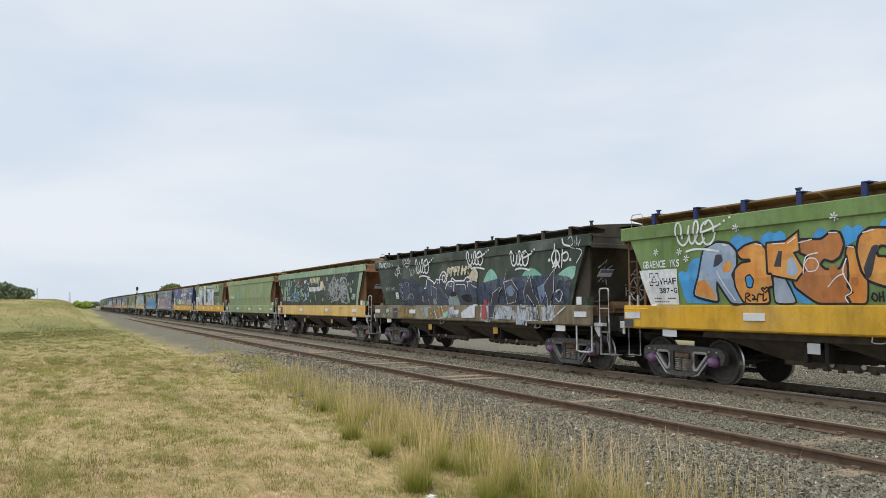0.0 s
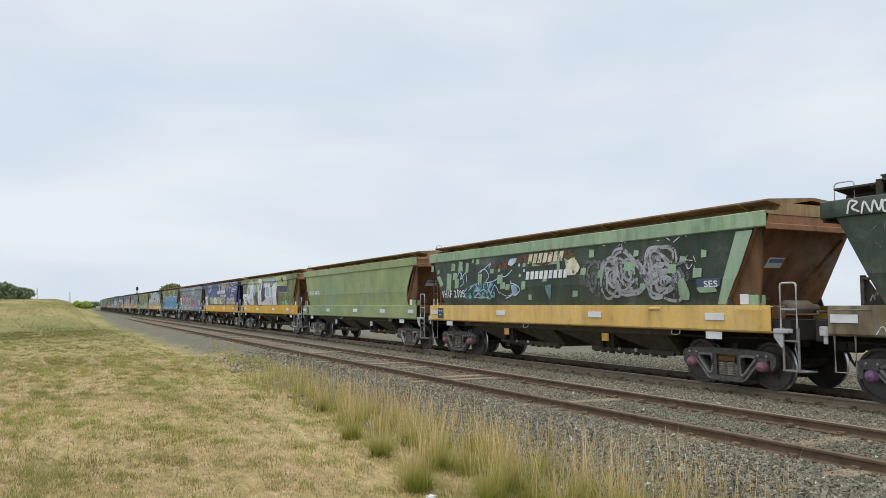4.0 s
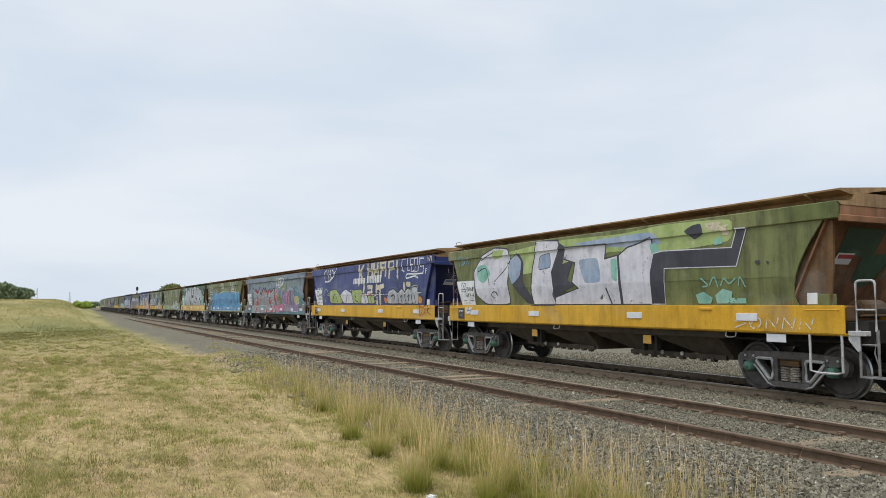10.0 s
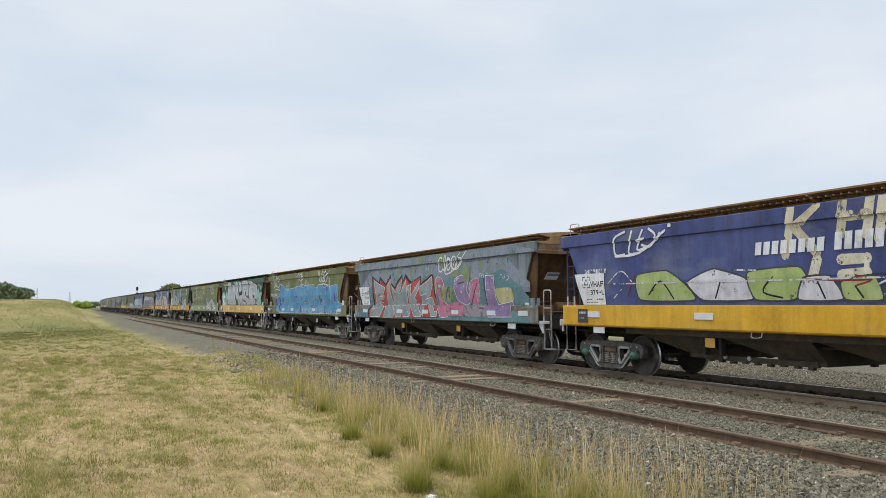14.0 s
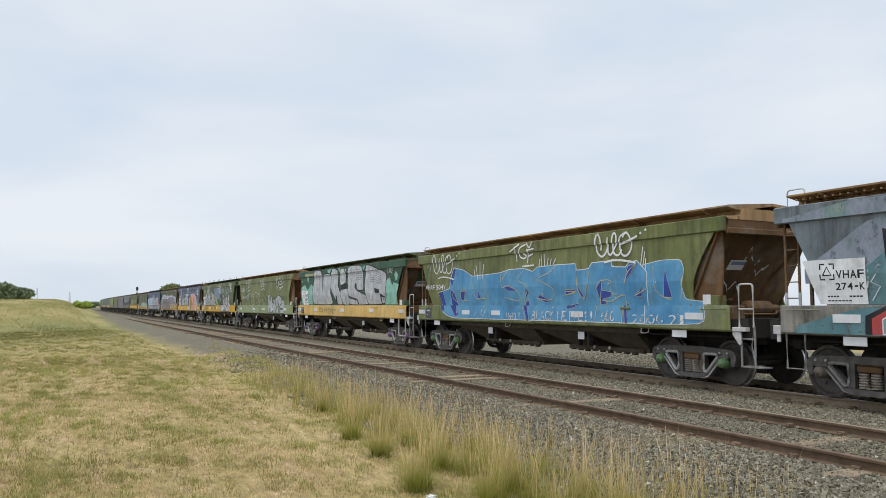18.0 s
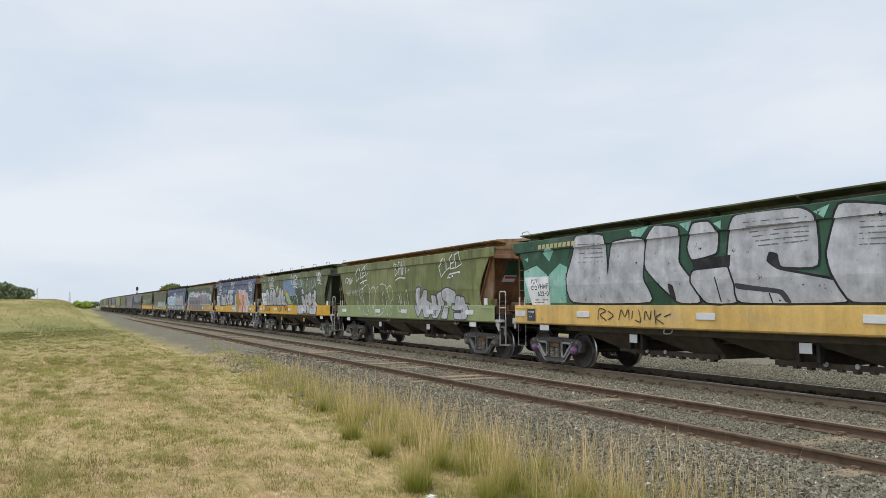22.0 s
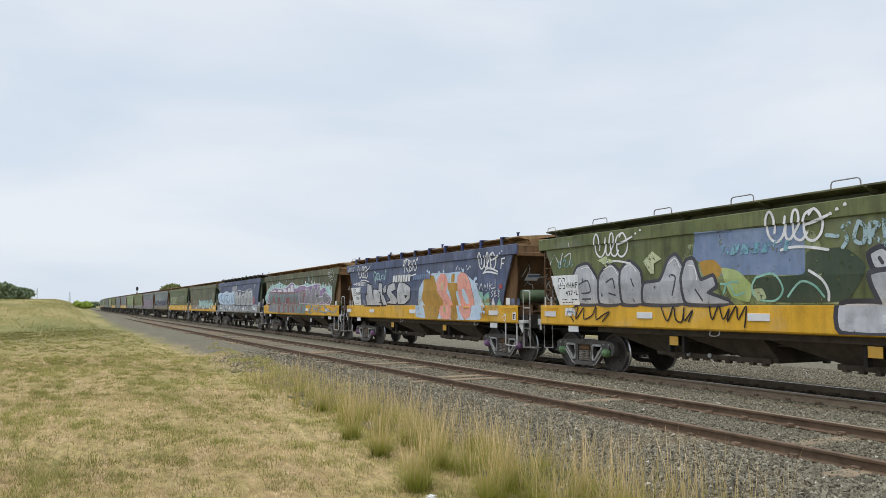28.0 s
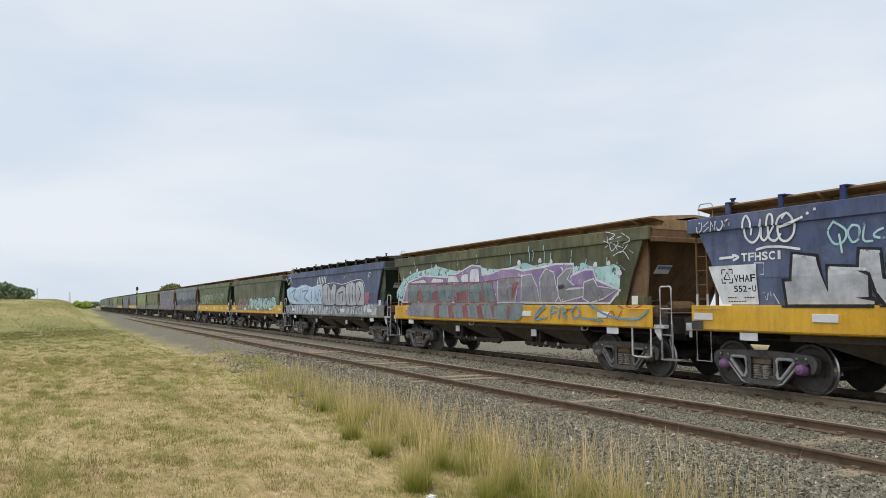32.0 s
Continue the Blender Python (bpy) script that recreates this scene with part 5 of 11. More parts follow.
def lettering(w, text, u0, u1, z0, z1, mat, bold=0.0):
    """Plain stencilled writing, as wide as the box, a part for each character."""
    total = sum(0.55 if ch == " " else 1.0 for ch in text)
    u = u0
    first = True
    for ch in text:
        s = (u1 - u0) / total * (0.55 if ch == " " else 1.0)
        if ch != " ":
            bm = bmesh.new()
            gap = 0.6 if ch in "I1!." else 0.12
            if ch in "-.":
                h = (z0 + z1) / 2 if ch == "-" else z0 + 0.02
                put_glyph(bm, ch, bold, bold, u + s * 0.25, u + s * (0.8 if ch == "-" else 0.45), h - 0.015, h + 0.015)
            else:
                put_glyph(bm, ch, bold, bold, u + s * gap / 2, u + s * (1 - gap / 2), z0, z1)
            fix_flat(w, "letter", bm, mat, "", first)
            first = False
        u += s


def stroke(bm, pts, width):
    """A ribbon of even width through points in (u, z)."""
    left, right = [], []
    for i, p in enumerate(pts):
        q, r = pts[max(i - 1, 0)], pts[min(i + 1, len(pts) - 1)]
        du, dz = r[0] - q[0], r[1] - q[1]
        d = math.hypot(du, dz) or 1
        left.append(bm.verts.new((p[0] - dz / d * width / 2, p[1] + du / d * width / 2, 0)))
        right.append(bm.verts.new((p[0] + dz / d * width / 2, p[1] - du / d * width / 2, 0)))
    for i in range(len(pts) - 1):
        bm.faces.new((left[i], left[i + 1], right[i + 1], right[i]))


def scrawl(w, u0, u1, z0, z1, mat="white", loops=4, width=0.035, underline=True, seed=1):
    """A quick looping tag: an open bow, a tall loop, smaller loops and a ring."""
    rng = random.Random(seed)
    bm = bmesh.new()
    wide, h = u1 - u0, z1 - z0
    base = z0 + (0.22 * h if underline else 0)
    tall = z1 - base
    pts = []

    def arc(c, m, ru, rz, a0, a1, k):
        for i in range(k + 1):
            t = radians(a0 + (a1 - a0) * i / k)
            pts.append((u0 + wide * (c + ru * math.cos(t)) + 0.08 * h * math.sin(t), base + tall * (m + rz * math.sin(t))))

    n = max(loops, 1)
    if n == 1:
        arc(0.5, 0.5, 0.46, 0.48, 100, 430, 26)
    elif n == 4:
        arc(0.15, 0.46, 0.14, 0.44, 55, 320, 14)
        arc(0.38, 0.5, 0.045, 0.5, -110, 235, 14)
        arc(0.56, 0.36, 0.1, 0.34, 190, 20, 6)
        arc(0.56, 0.42, 0.1, 0.38, 20, 320, 12)
        arc(0.84, 0.42, 0.14, 0.38, 170, 540, 18)
    else:
        arc(0.14, 0.46, 0.13, 0.44, 60, 320, 14)
        gap = 0.62 / (n - 1)
        for k in range(n - 2):
            high = rng.choice((0.46, 0.4, 0.32)) if k else 0.48
            arc(0.3 + gap * k, high, gap * 0.42, high, -110, 250, 16)
        arc(0.84, 0.42, 0.15, 0.4, 150, 520, 18)
    for i, p in enumerate(pts):
        pts[i] = (p[0], p[1] + 0.12 * tall * (p[0] - u0) / max(wide, 0.01))
    stroke(bm, pts, width)
    for k, v in enumerate(bm.verts):
        v.co.z = k * 0.000004
    fix_flat(w, "spray_tag", bm, mat, "looping sprayed tag")
    if underline:
        bm = bmesh.new()
        stroke(bm, [(u0 + wide * (0.2 + 0.7 * j / 6), z0 + 0.08 * h * math.sin(j * 0.5)) for j in range(7)], width)
        fix_flat(w, "spray_stroke", bm, mat, "", False)
    if n > 2:
        for j in range(3):
            bm = bmesh.new()
            c = (u1 + 0.08 * (j + 1), z1 - 0.12 * h + 0.05 * j)
            bm.faces.new([bm.verts.new((c[0] + width * 0.6 * math.cos(t), c[1] + width * 0.6 * math.sin(t), 0)) for t in (0, 1.26, 2.5, 3.8, 5.0)])
            fix_flat(w, "spray_dot", bm, mat, "", False)


def zigzag(w, u0, u1, z0, z1, mat="white", marks=5, width=0.035, seed=1, line=None):
    """Angular hand-drawn marks side by side."""
    rng = random.Random(seed)
    step = (u1 - u0) / marks
    for k in range(marks):
        bm = bmesh.new()
        a, b = u0 + step * (k + 0.08), u0 + step * (k + 0.85)
        m = (z0 + z1) / 2
        kind = rng.randrange(7)
        c, d, ru, rz = (a + b) / 2, m, (b - a) / 2, (z1 - z0) / 2
        turn = ((60, 310), (120, -190), (200, -20), (20, 390), (150, 560), (0, 90), (0, 90))[kind]
        pts = []
        for j in range(13):
            t = radians(turn[0] + (turn[1] - turn[0]) * j / 12)
            pts.append((c + ru * math.cos(t) * (1 - 0.3 * j / 12 * (kind > 2)) + 0.25 * rz * math.sin(t), d + rz * math.sin(t) * (1 + 0.15 * rng.uniform(-1, 1))))
        if kind == 2:
            pts = [(a + 0.04, z1)] + pts + [(b, z1 * 0.98 + z0 * 0.02)]
        if kind == 5:
            pts = [(a, z0), (a + 0.3 * ru, z1), (b - 0.4 * ru, z0 + 0.1 * rz), (b, z1)]
        elif kind == 6:
            pts = [(b, z1), (a, d + 0.2 * rz), (b, d - 0.1 * rz), (a, z0)]
        stroke(bm, pts, width)
        fix_flat(w, "spray_mark", bm, mat, "", k == 0)
    if line:
        bm = bmesh.new()
        stroke(bm, [(u0 + (u1 - u0) * (0.2 + 0.1 * j), z0 - 0.1 + 0.02 * math.sin(j)) for j in range(7)], width)
        fix_flat(w, "spray_mark", bm, mat)


def blob(u, z, ru, rz, seed, wobble=0.18, seg=18, flat=0.5):
    """A rounded, uneven outline."""
    rng = random.Random(seed)
    p1, p2 = rng.uniform(0, 6), rng.uniform(0, 6)
    out = []
    for k in range(seg):
        a = 2 * math.pi * k / seg
        r = 1 + wobble * math.sin(2 * a + p1) * 0.6 + wobble * math.sin(3 * a + p2) * 0.5
        c, s = math.cos(a), math.sin(a)
        q = (abs(c) ** 4 + abs(s) ** 4) ** -0.25 * flat + (1 - flat)
        out.append((u + ru * r * c * q, z + rz * r * s * q))
    return out


def fill_shape(bm, pts):
    bm.faces.new([bm.verts.new((a, b, 0)) for a, b in pts])


def whorl(w, u, z, ru, rz, mat, rings, seed):
    """Uneven scribbled rings, one within another."""
    ink(w, mat, 0.07, *[[*blob(u + 0.02 * math.sin(k * 2.1), z, ru * k / rings, rz * k / rings, seed + k, 0.3, 14)] for k in range(1, rings + 1)])


def spread(w, u0, u1, z0, z1, mat, seed=1, ragged=0.2, foot=0.0):
    """A sprayed field with a ragged upper edge."""
    rng = random.Random(seed)
    bm = bmesh.new()
    k = max(8, int((u1 - u0) * 5))
    p = [rng.uniform(0, 6) for _ in range(4)]
    tops = []
    for i in range(k + 1):
        t = i / k
        u = u0 + (u1 - u0) * t
        f = math.sin(u * 1.1 + p[0]) * 0.5 + math.sin(u * 2.7 + p[1]) * 0.35 + math.sin(u * 6.1 + p[2]) * 0.3
        side = min(1, 8 * min(t, 1 - t) + 0.25)
        tops.append((u, z0 + (z1 - z0) * side * (1 - ragged * (0.5 + 0.5 * f))))
    for (a, b), (c, d) in zip(tops, tops[1:]):
        fill_shape(bm, [(a, z0 + foot * rng.random()), (c, z0), (c, d), (a, b)])
    bmesh.ops.remove_doubles(bm, verts=bm.verts, dist=0.0005)
    fix_flat(w, "spray_field", bm, mat, "old sprayed colour field")


def spikes(w, u0, u1, z0, z1, mat, count=8, seed=1):
    rng = random.Random(seed)
    for k in range(count):
        bm = bmesh.new()
        u = u0 + (u1 - u0) * (k + 0.5) / count
        fill_shape(bm, [(u - 0.06, z0), (u + 0.06, z0), (u + rng.uniform(-0.08, 0.08), z0 + (z1 - z0) * rng.uniform(0.4, 1))])
        fix_flat(w, "spray_drip", bm, mat, "", k == 0)


def squares(w, u0, u1, z0, z1, mat, count, seed=1, size=0.16):
    """Small squares of covering paint, each a part."""
    rng = random.Random(seed)
    for k in range(count):
        u, z, s, q = rng.uniform(u0, u1), rng.uniform(z0, z1), size * rng.uniform(0.6, 1.5), rng.uniform(0.7, 1.6)
        t = rng.uniform(-0.12, 0.12)
        bm = bmesh.new()
        q = min(q, 1.2)
        fill_shape(bm, [(u - s / 2, z - s * q / 2), (u + s / 2, z - s * q / 2 + t * s), (u + s / 2 + t * s, z + s * q / 2), (u - s / 2 + t * s, z + s * q / 2)])
        for v in bm.verts:
            v.co.z = k * 0.00004
        fix_flat(w, "cover_patch", bm, mat, "pale square of covering paint", k == 0)


def offset_outline(pts, d):
    """Pushes a closed outline (counter-clockwise) outwards by d."""
    out = []
    k = len(pts)
    for i in range(k):
        (a, b), (c, e), (f, h) = pts[i - 1], pts[i], pts[(i + 1) % k]
        n1 = Vector((e - b, a - c)).normalized()
        n2 = Vector((h - e, c - f)).normalized()
        n = n1 + n2
        if n.length < 0.3:
            n = n1
        n = n / max(n.length_squared / 2, 0.35)
        out.append((c + n.x * d, e + n.y * d))
    return out


def bars(w, u0, u1, z0, z1, count, mat, slant=0.06):
    """A maker's or owner's lettering, kept as plain slanted bars."""
    bm = bmesh.new()
    s = (u1 - u0) / count
    for k in range(count):
        a = u0 + k * s
        fill_shape(bm, [(a, z0), (a + s * 0.74, z0), (a + s * 0.74 + slant, z1), (a + slant, z1)])
    fix_flat(w, "lettering_strip", bm, mat)


def data_panel(w, u0, z0, code, mark):
    """White stencil board: triangle in a broken square, class and number, small print."""
    bm = bmesh.new()
    fill_shape(bm, [(u0 + 0.05, z0 + 0.76), (u0 + 0.35, z0), (u0 + 1.22, z0), (u0 + 1.22, z0 + 0.76)])
    fix_flat(w, "stencil_board", bm, "white", "white stencil board")
    bm = bmesh.new()
    c, z, r = u0 + 0.52, z0 + 0.55, 0.13
    for a, b in ((-r, -r), (r, -r), (r, r), (-r, r)):
        sa, sb = (1 if a > 0 else -1), (1 if b > 0 else -1)
        stroke(bm, [(c + a, z + b - sb * 0.09), (c + a, z + b), (c + a - sa * 0.09, z + b)], 0.028)
    stroke(bm, [(c - 0.08, z - 0.06), (c, z + 0.08), (c + 0.08, z - 0.06), (c - 0.08, z - 0.06)], 0.028)
    fix_flat(w, "stencil_sign", bm, "black")
    lettering(w, code, u0 + 0.68, u0 + 1.2, z0 + 0.43, z0 + 0.57, "black", 0.02)
    lettering(w, mark, u0 + 0.66, u0 + 1.2, z0 + 0.24, z0 + 0.36, "black", 0.02)
    bars(w, u0 + 0.5, u0 + 0.72, z0 + 0.12, z0 + 0.145, 4, "black", 0.0)
    bars(w, u0 + 0.9, u0 + 1.15, z0 + 0.12, z0 + 0.145, 4, "black", 0.0)
    bars(w, u0 + 0.5, u0 + 0.95, z0 + 0.05, z0 + 0.07, 7, "black", 0.0)


def poly(w, name, pts, mat, label=""):
    bm = bmesh.new()
    fill_shape(bm, pts)
    bm.normal_update()
    bmesh.ops.triangulate(bm, faces=bm.faces[:])
    fix_flat(w, name, bm, mat, label)


def side_marks(w, seed, dark=True):
    """Small signs along the sill: a dark board and a sticker."""
    if dark:
        poly(w, "dark_board", [(0.66, 1.2), (1.05, 1.2), (1.05, 1.53), (0.66, 1.53)], "charcoal")
        bars(w, 0.72, 1.0, 1.42, 1.47, 5, "thin_white", 0)
        bars(w, 0.76, 0.92, 1.3, 1.32, 2, "thin_white", 0)
    if seed in (4, 10):
        poly(w, "sticker", [(1.15, 1.36), (1.58, 1.36), (1.58, 1.56), (1.15, 1.56)], "thin_white")
        poly(w, "sticker_band", [(1.22, 1.44), (1.5, 1.44), (1.5, 1.48), (1.22, 1.48)], "bluegrey")


def end_patch(w, name, pts, mat, label="", lift=0.0):
    """A flat patch in (x, z) on the leading slope sheet."""
    bm = bmesh.new()
    bm.faces.new([bm.verts.new((x, end_y(z) - lift, z)) for x, z in pts])
    part(name, bm, mat if not isinstance(mat, str) else SPRAY[mat], w, label)


def mark_ends():
    """Builder's plates, cover paint and scribbles on the ends."""
    for n in range(1, 14):
        w = WAGONS[n]
        if n in (4, 8, 9):
            end_patch(w, "cover_patch", [(-0.7, 3.0), (0.35, 3.0), (0.3, 2.55), (0.9, 2.6), (0.8, 2.15), (0.3, 1.95), (-0.05, 2.1), (0.0, 2.5), (-0.72, 2.55)], PAINTS["bottle"], "dark green covering paint")
        end_patch(w, "plate", [(-0.75, 2.36), (-0.3, 2.36), (-0.24, 2.56), (-0.69, 2.56)], WHITE, "tilted white plate", 0.004)
        end_patch(w, "plate_band", [(-0.68, 2.46), (-0.27, 2.46), (-0.25, 2.53), (-0.66, 2.53)], SPRAY["red"] if n in (4, 9) else SPRAY["bluegrey"], "", 0.008)
        if n in (5, 1, 7, 11):
            bm = bmesh.new()
            rng = random.Random(n)
            for k in range(4):
                x, z = rng.uniform(-1.0, 0.6), rng.uniform(2.0, 2.8)
                stroke(bm, [(x + 0.12 * j * rng.uniform(0.5, 1), z + rng.uniform(-0.2, 0.2)) for j in range(5)], 0.03)
            for v in bm.verts:
                v.co = Vector((v.co.x, end_y(v.co.y) - 0.006, v.co.y))
            part("spray_mark", bm, SPRAY["thin_white"], w)


def smooth_line(pts, closed=False, steps=4):
    """A flowing curve through points in (u, z)."""
    k = len(pts)
    if k < 3:
        return list(pts)
    out = []
    for i in range(k if closed else k - 1):
        a, b, c, d = ((pts[(i + j) % k] if closed else pts[min(max(i + j, 0), k - 1)]) for j in (-1, 0, 1, 2))
        for j in range(steps):
            t = j / steps
            out.append(tuple(0.5 * (2 * q + (r - p) * t + (2 * p - 5 * q + 4 * r - v) * t * t + (3 * q - p - 3 * r + v) * t ** 3) for p, q, r, v in zip(a, b, c, d)))
    return out if closed else out + [pts[-1]]


def ink(w, mat, width, *strokes, smooth=True, name="spray_tag"):
    """Freehand spray lines with round ends, each line a part."""
    h, lowest = 0.0, True
    for pts in strokes:
        bm = bmesh.new()
        pts = smooth_line(pts) if smooth else list(pts)
        stroke(bm, pts, width)
        for a, b in ((pts[0], pts[-1]) if smooth else pts):
            bm.faces.new([bm.verts.new((a + width / 2 * math.cos(t), b + width / 2 * math.sin(t), 0)) for t in (2 * math.pi * j / 8 for j in range(8))])
        for v in bm.verts:
            h += 0.000003
            v.co.z = h
            v.co.y = min(max(v.co.y, SILL_Z0 + 0.02), CHORD_Z1 - 0.02)
        fix_flat(w, name, bm, mat, "", lowest)
        lowest = False


def shape(w, mat, pts, line=None, edge=0.04, soft=True, name="graffiti_letter"):
    """A filled sprayed shape with an optional outline under it."""
    turn = sum(a[0] * b[1] - b[0] * a[1] for a, b in zip(pts, pts[1:] + pts[:1]))
    pts = pts if turn > 0 else pts[::-1]
    if soft and len(pts) > 3:
        cut = []
        for (a, b), (c, d) in zip(pts, pts[1:] + pts[:1]):
            cut += [(0.84 * a + 0.16 * c, 0.84 * b + 0.16 * d), (0.16 * a + 0.84 * c, 0.16 * b + 0.84 * d)]
        pts = smooth_line(cut, True, 2)
    for m, ring, what in ((line, offset_outline(pts, edge) if line else None, "graffiti_outline"), (mat, pts, name)):
        if m:
            ring = [Vector((a, min(max(b, SILL_Z0 + 0.02), CHORD_Z1 - 0.02))) for a, b in ring]
            co, _, tris, _, _, _ = delaunay_2d_cdt(ring, [], [list(range(len(ring)))], 1, 1e-4)
            bm = bmesh.new()
            vs = [bm.verts.new((p.x, p.y, 0)) for p in co]
            for t in tris:
                bm.faces.new([vs[i] for i in t])
            fix_flat(w, what, bm, m)


LOOPS = [[(0.14, 0.22), (0.16, 0.62), (0.08, 0.9), (0.0, 0.62), (0.03, 0.12), (0.17, -0.08), (0.3, 0.15), (0.36, 0.62), (0.37, 0.74)],
         [(0.37, 0.74), (0.345, 0.16), (0.42, 0.02), (0.51, 0.25), (0.61, 0.6), (0.6, 0.92), (0.53, 0.92), (0.49, 0.6), (0.51, 0.12), (0.63, 0.02), (0.73, 0.25)],
         [(0.87, 0.98), (0.73, 0.82), (0.68, 0.44), (0.73, 0.08), (0.86, 0.03), (0.98, 0.3), (1.0, 0.74), (0.89, 1.0), (0.8, 0.82)],
         [(0.7, 0.5), (0.9, 0.62), (1.12, 0.8)]]


def loop_tag(w, u0, u1, z0, z1, width, line=True):
    """The looping four-letter tag that many wagons carry, with its underline and dots."""
    def at(a, b):
        return u0 + (u1 - u0) * a, z0 + (z1 - z0) * (b - 0.22 * (a - 0.5))
    ink(w, "white", width, *[[at(a, b) for a, b in st] for st in LOOPS])
    if line:
        ink(w, "white", width, [at(0.25, -0.33), at(0.45, -0.22), at(0.75, -0.19), at(1.08, -0.24)], name="spray_stroke")
    for a, b in ((1.16, 0.84), (1.27, 0.98), (1.4, 1.12)):
        u, z = at(a, b)
        shape(w, "white", blob(u, min(z, 3.34), width * 0.62, width * 0.62, 3), name="spray_dot")


def decorate():
    W = WAGONS
    w = W[0]
    shape(w, "sky", [(1.69, 2.3), (1.81, 2.35), (1.95, 2.31), (2, 2.47), (2.16, 2.59), (2.29, 2.59), (2.45, 2.67), (2.31, 2.24), (2.17, 1.85), (2.86, 1.66), (1.86, 1.67), (1.77, 2.01)])
    shape(w, "sky", [(3.09, 2.82), (3.17, 2.94), (3.32, 3), (3.46, 2.92), (3.6, 2.94), (3.69, 2.84), (3.71, 2.73), (3.19, 2.67)])
    shape(w, "sky", [(3.81, 2.8), (3.88, 2.92), (4.04, 2.99), (4.17, 2.94), (4.28, 2.99), (4.4, 2.9), (4.39, 2.73), (3.92, 2.71)])
    shape(w, "sky", [(4.93, 2.8), (4.99, 2.89), (5.1, 2.96), (5.22, 2.89), (5.22, 2.75)])
    shape(w, "sky", [(5.44, 2.81), (5.53, 2.93), (5.62, 2.96), (5.69, 2.9), (5.79, 2.95), (5.88, 2.91), (5.86, 2.74), (5.56, 2.6)])
    shape(w, "sky", [(6.16, 2.89), (6.21, 2.98), (6.3, 3.01), (6.38, 2.77), (6.17, 2.79)])
    shape(w, "sky", [(4.54, 1.95), (4.71, 1.94), (4.93, 1.66), (4.58, 1.66), (4.42, 2.08)])
    shape(w, "orange", [(5.58, 2.58), (5.71, 2.59), (5.84, 2.27), (5.91, 2), (5.86, 1.66), (5.54, 1.67), (5.5, 1.77), (5.63, 1.87), (5.54, 2.13)], "black", 0.035)
    shape(w, "orange", [(5.82, 2.74), (5.99, 2.86), (6.26, 2.84), (6.42, 2.77), (6.41, 2.54), (6.18, 2.6), (6.06, 2.53), (6.11, 2.39), (6.24, 2.38), (6.4, 2.24), (6.38, 1.98), (6.22, 1.93), (5.95, 2.03), (5.84, 2.19), (5.77, 2.51)], "black", 0.045)
    shape(w, "copper", [(4.67, 2.77), (5.12, 2.74), (5.3, 2.86), (5.46, 2.83), (5.52, 2.64), (5.44, 2.45), (5.31, 2.38), (5.15, 2.43), (5.05, 2.33), (5.16, 2.22), (5.45, 2.21), (5.56, 2.4), (5.57, 2.12), (5.53, 1.93), (5.61, 1.85), (5.48, 1.79), (5.56, 1.67), (4.96, 1.67), (4.56, 1.95), (4.52, 2.08), (4.74, 2.24), (4.87, 2.48), (4.66, 2.58)], "black", 0.045)
    shape(w, "haze", [(4.11, 2.18), (4.32, 2.15), (4.54, 1.67), (4.09, 1.67)], "black", 0.035)
    shape(w, "orange", [(3.99, 2.76), (4.38, 2.76), (4.64, 2.91), (4.66, 2.6), (4.53, 2.57), (4.74, 2.24), (4.58, 2.08), (4.11, 2.18), (3.93, 2.22)], "black", 0.04, soft=False)
    shape(w, "charcoal", [(4.23, 2.61), (4.31, 2.61), (4.28, 2.32), (4.12, 2.33)], soft=False)
    shape(w, "haze", [(2.42, 2.73), (2.77, 2.87), (3.08, 2.82), (3.25, 2.67), (3.25, 2.39), (3.11, 2.21), (3.44, 1.67), (3.07, 1.67), (2.75, 2.13), (2.71, 1.94), (2.73, 1.7), (2.11, 1.83), (2.28, 2.19)], "black", 0.05)
    shape(w, "orange", [(2.23, 2.1), (2.44, 2.14), (2.65, 1.89), (2.72, 1.72), (2.14, 1.84)])
    shape(w, "orange", [(2.94, 2.45), (3.18, 2.49), (3.09, 2.26), (2.91, 2.29)])
    shape(w, "charcoal", [(2.74, 2.63), (2.89, 2.63), (2.93, 2.5), (2.79, 2.41), (2.67, 2.38)])
    shape(w, "orange", [(3.22, 2.3), (3.38, 2.42), (3.61, 2.44), (3.59, 2.51), (3.39, 2.52), (3.29, 2.64), (3.48, 2.75), (3.76, 2.8), (3.94, 2.67), (3.95, 2.19), (4.05, 2.18), (4.07, 1.99), (3.95, 1.96), (3.96, 1.67), (3.39, 1.67), (3.22, 1.98)], "black", 0.045)
    shape(w, "sky", [(3.48, 2.15), (3.57, 2.19), (3.64, 2.1), (3.59, 1.97), (3.5, 1.98)], "black", 0.03)
    shape(w, "copper", [(4.77, 2.34), (4.85, 2.44), (4.98, 2.43), (5.05, 2.33), (4.98, 2.23), (4.84, 2.22)], "white", 0.018)
    shape(w, "charcoal", [(6.02, 2.57), (6.1, 2.6), (6.16, 2.56), (6.09, 2.45), (6, 2.11), (5.91, 2.03), (5.87, 2.23)])
    shape(w, "haze", [(4.43, 2.46), (4.53, 2.48), (4.65, 2.26), (4.57, 2.14), (4.4, 2.17)])
    shape(w, "copper", [(5.24, 2.3), (5.39, 2.31), (5.43, 2.09), (5.27, 2.05)])
    shape(w, "copper", [(5.64, 2.08), (5.75, 2.08), (5.74, 1.96), (5.65, 1.96)])
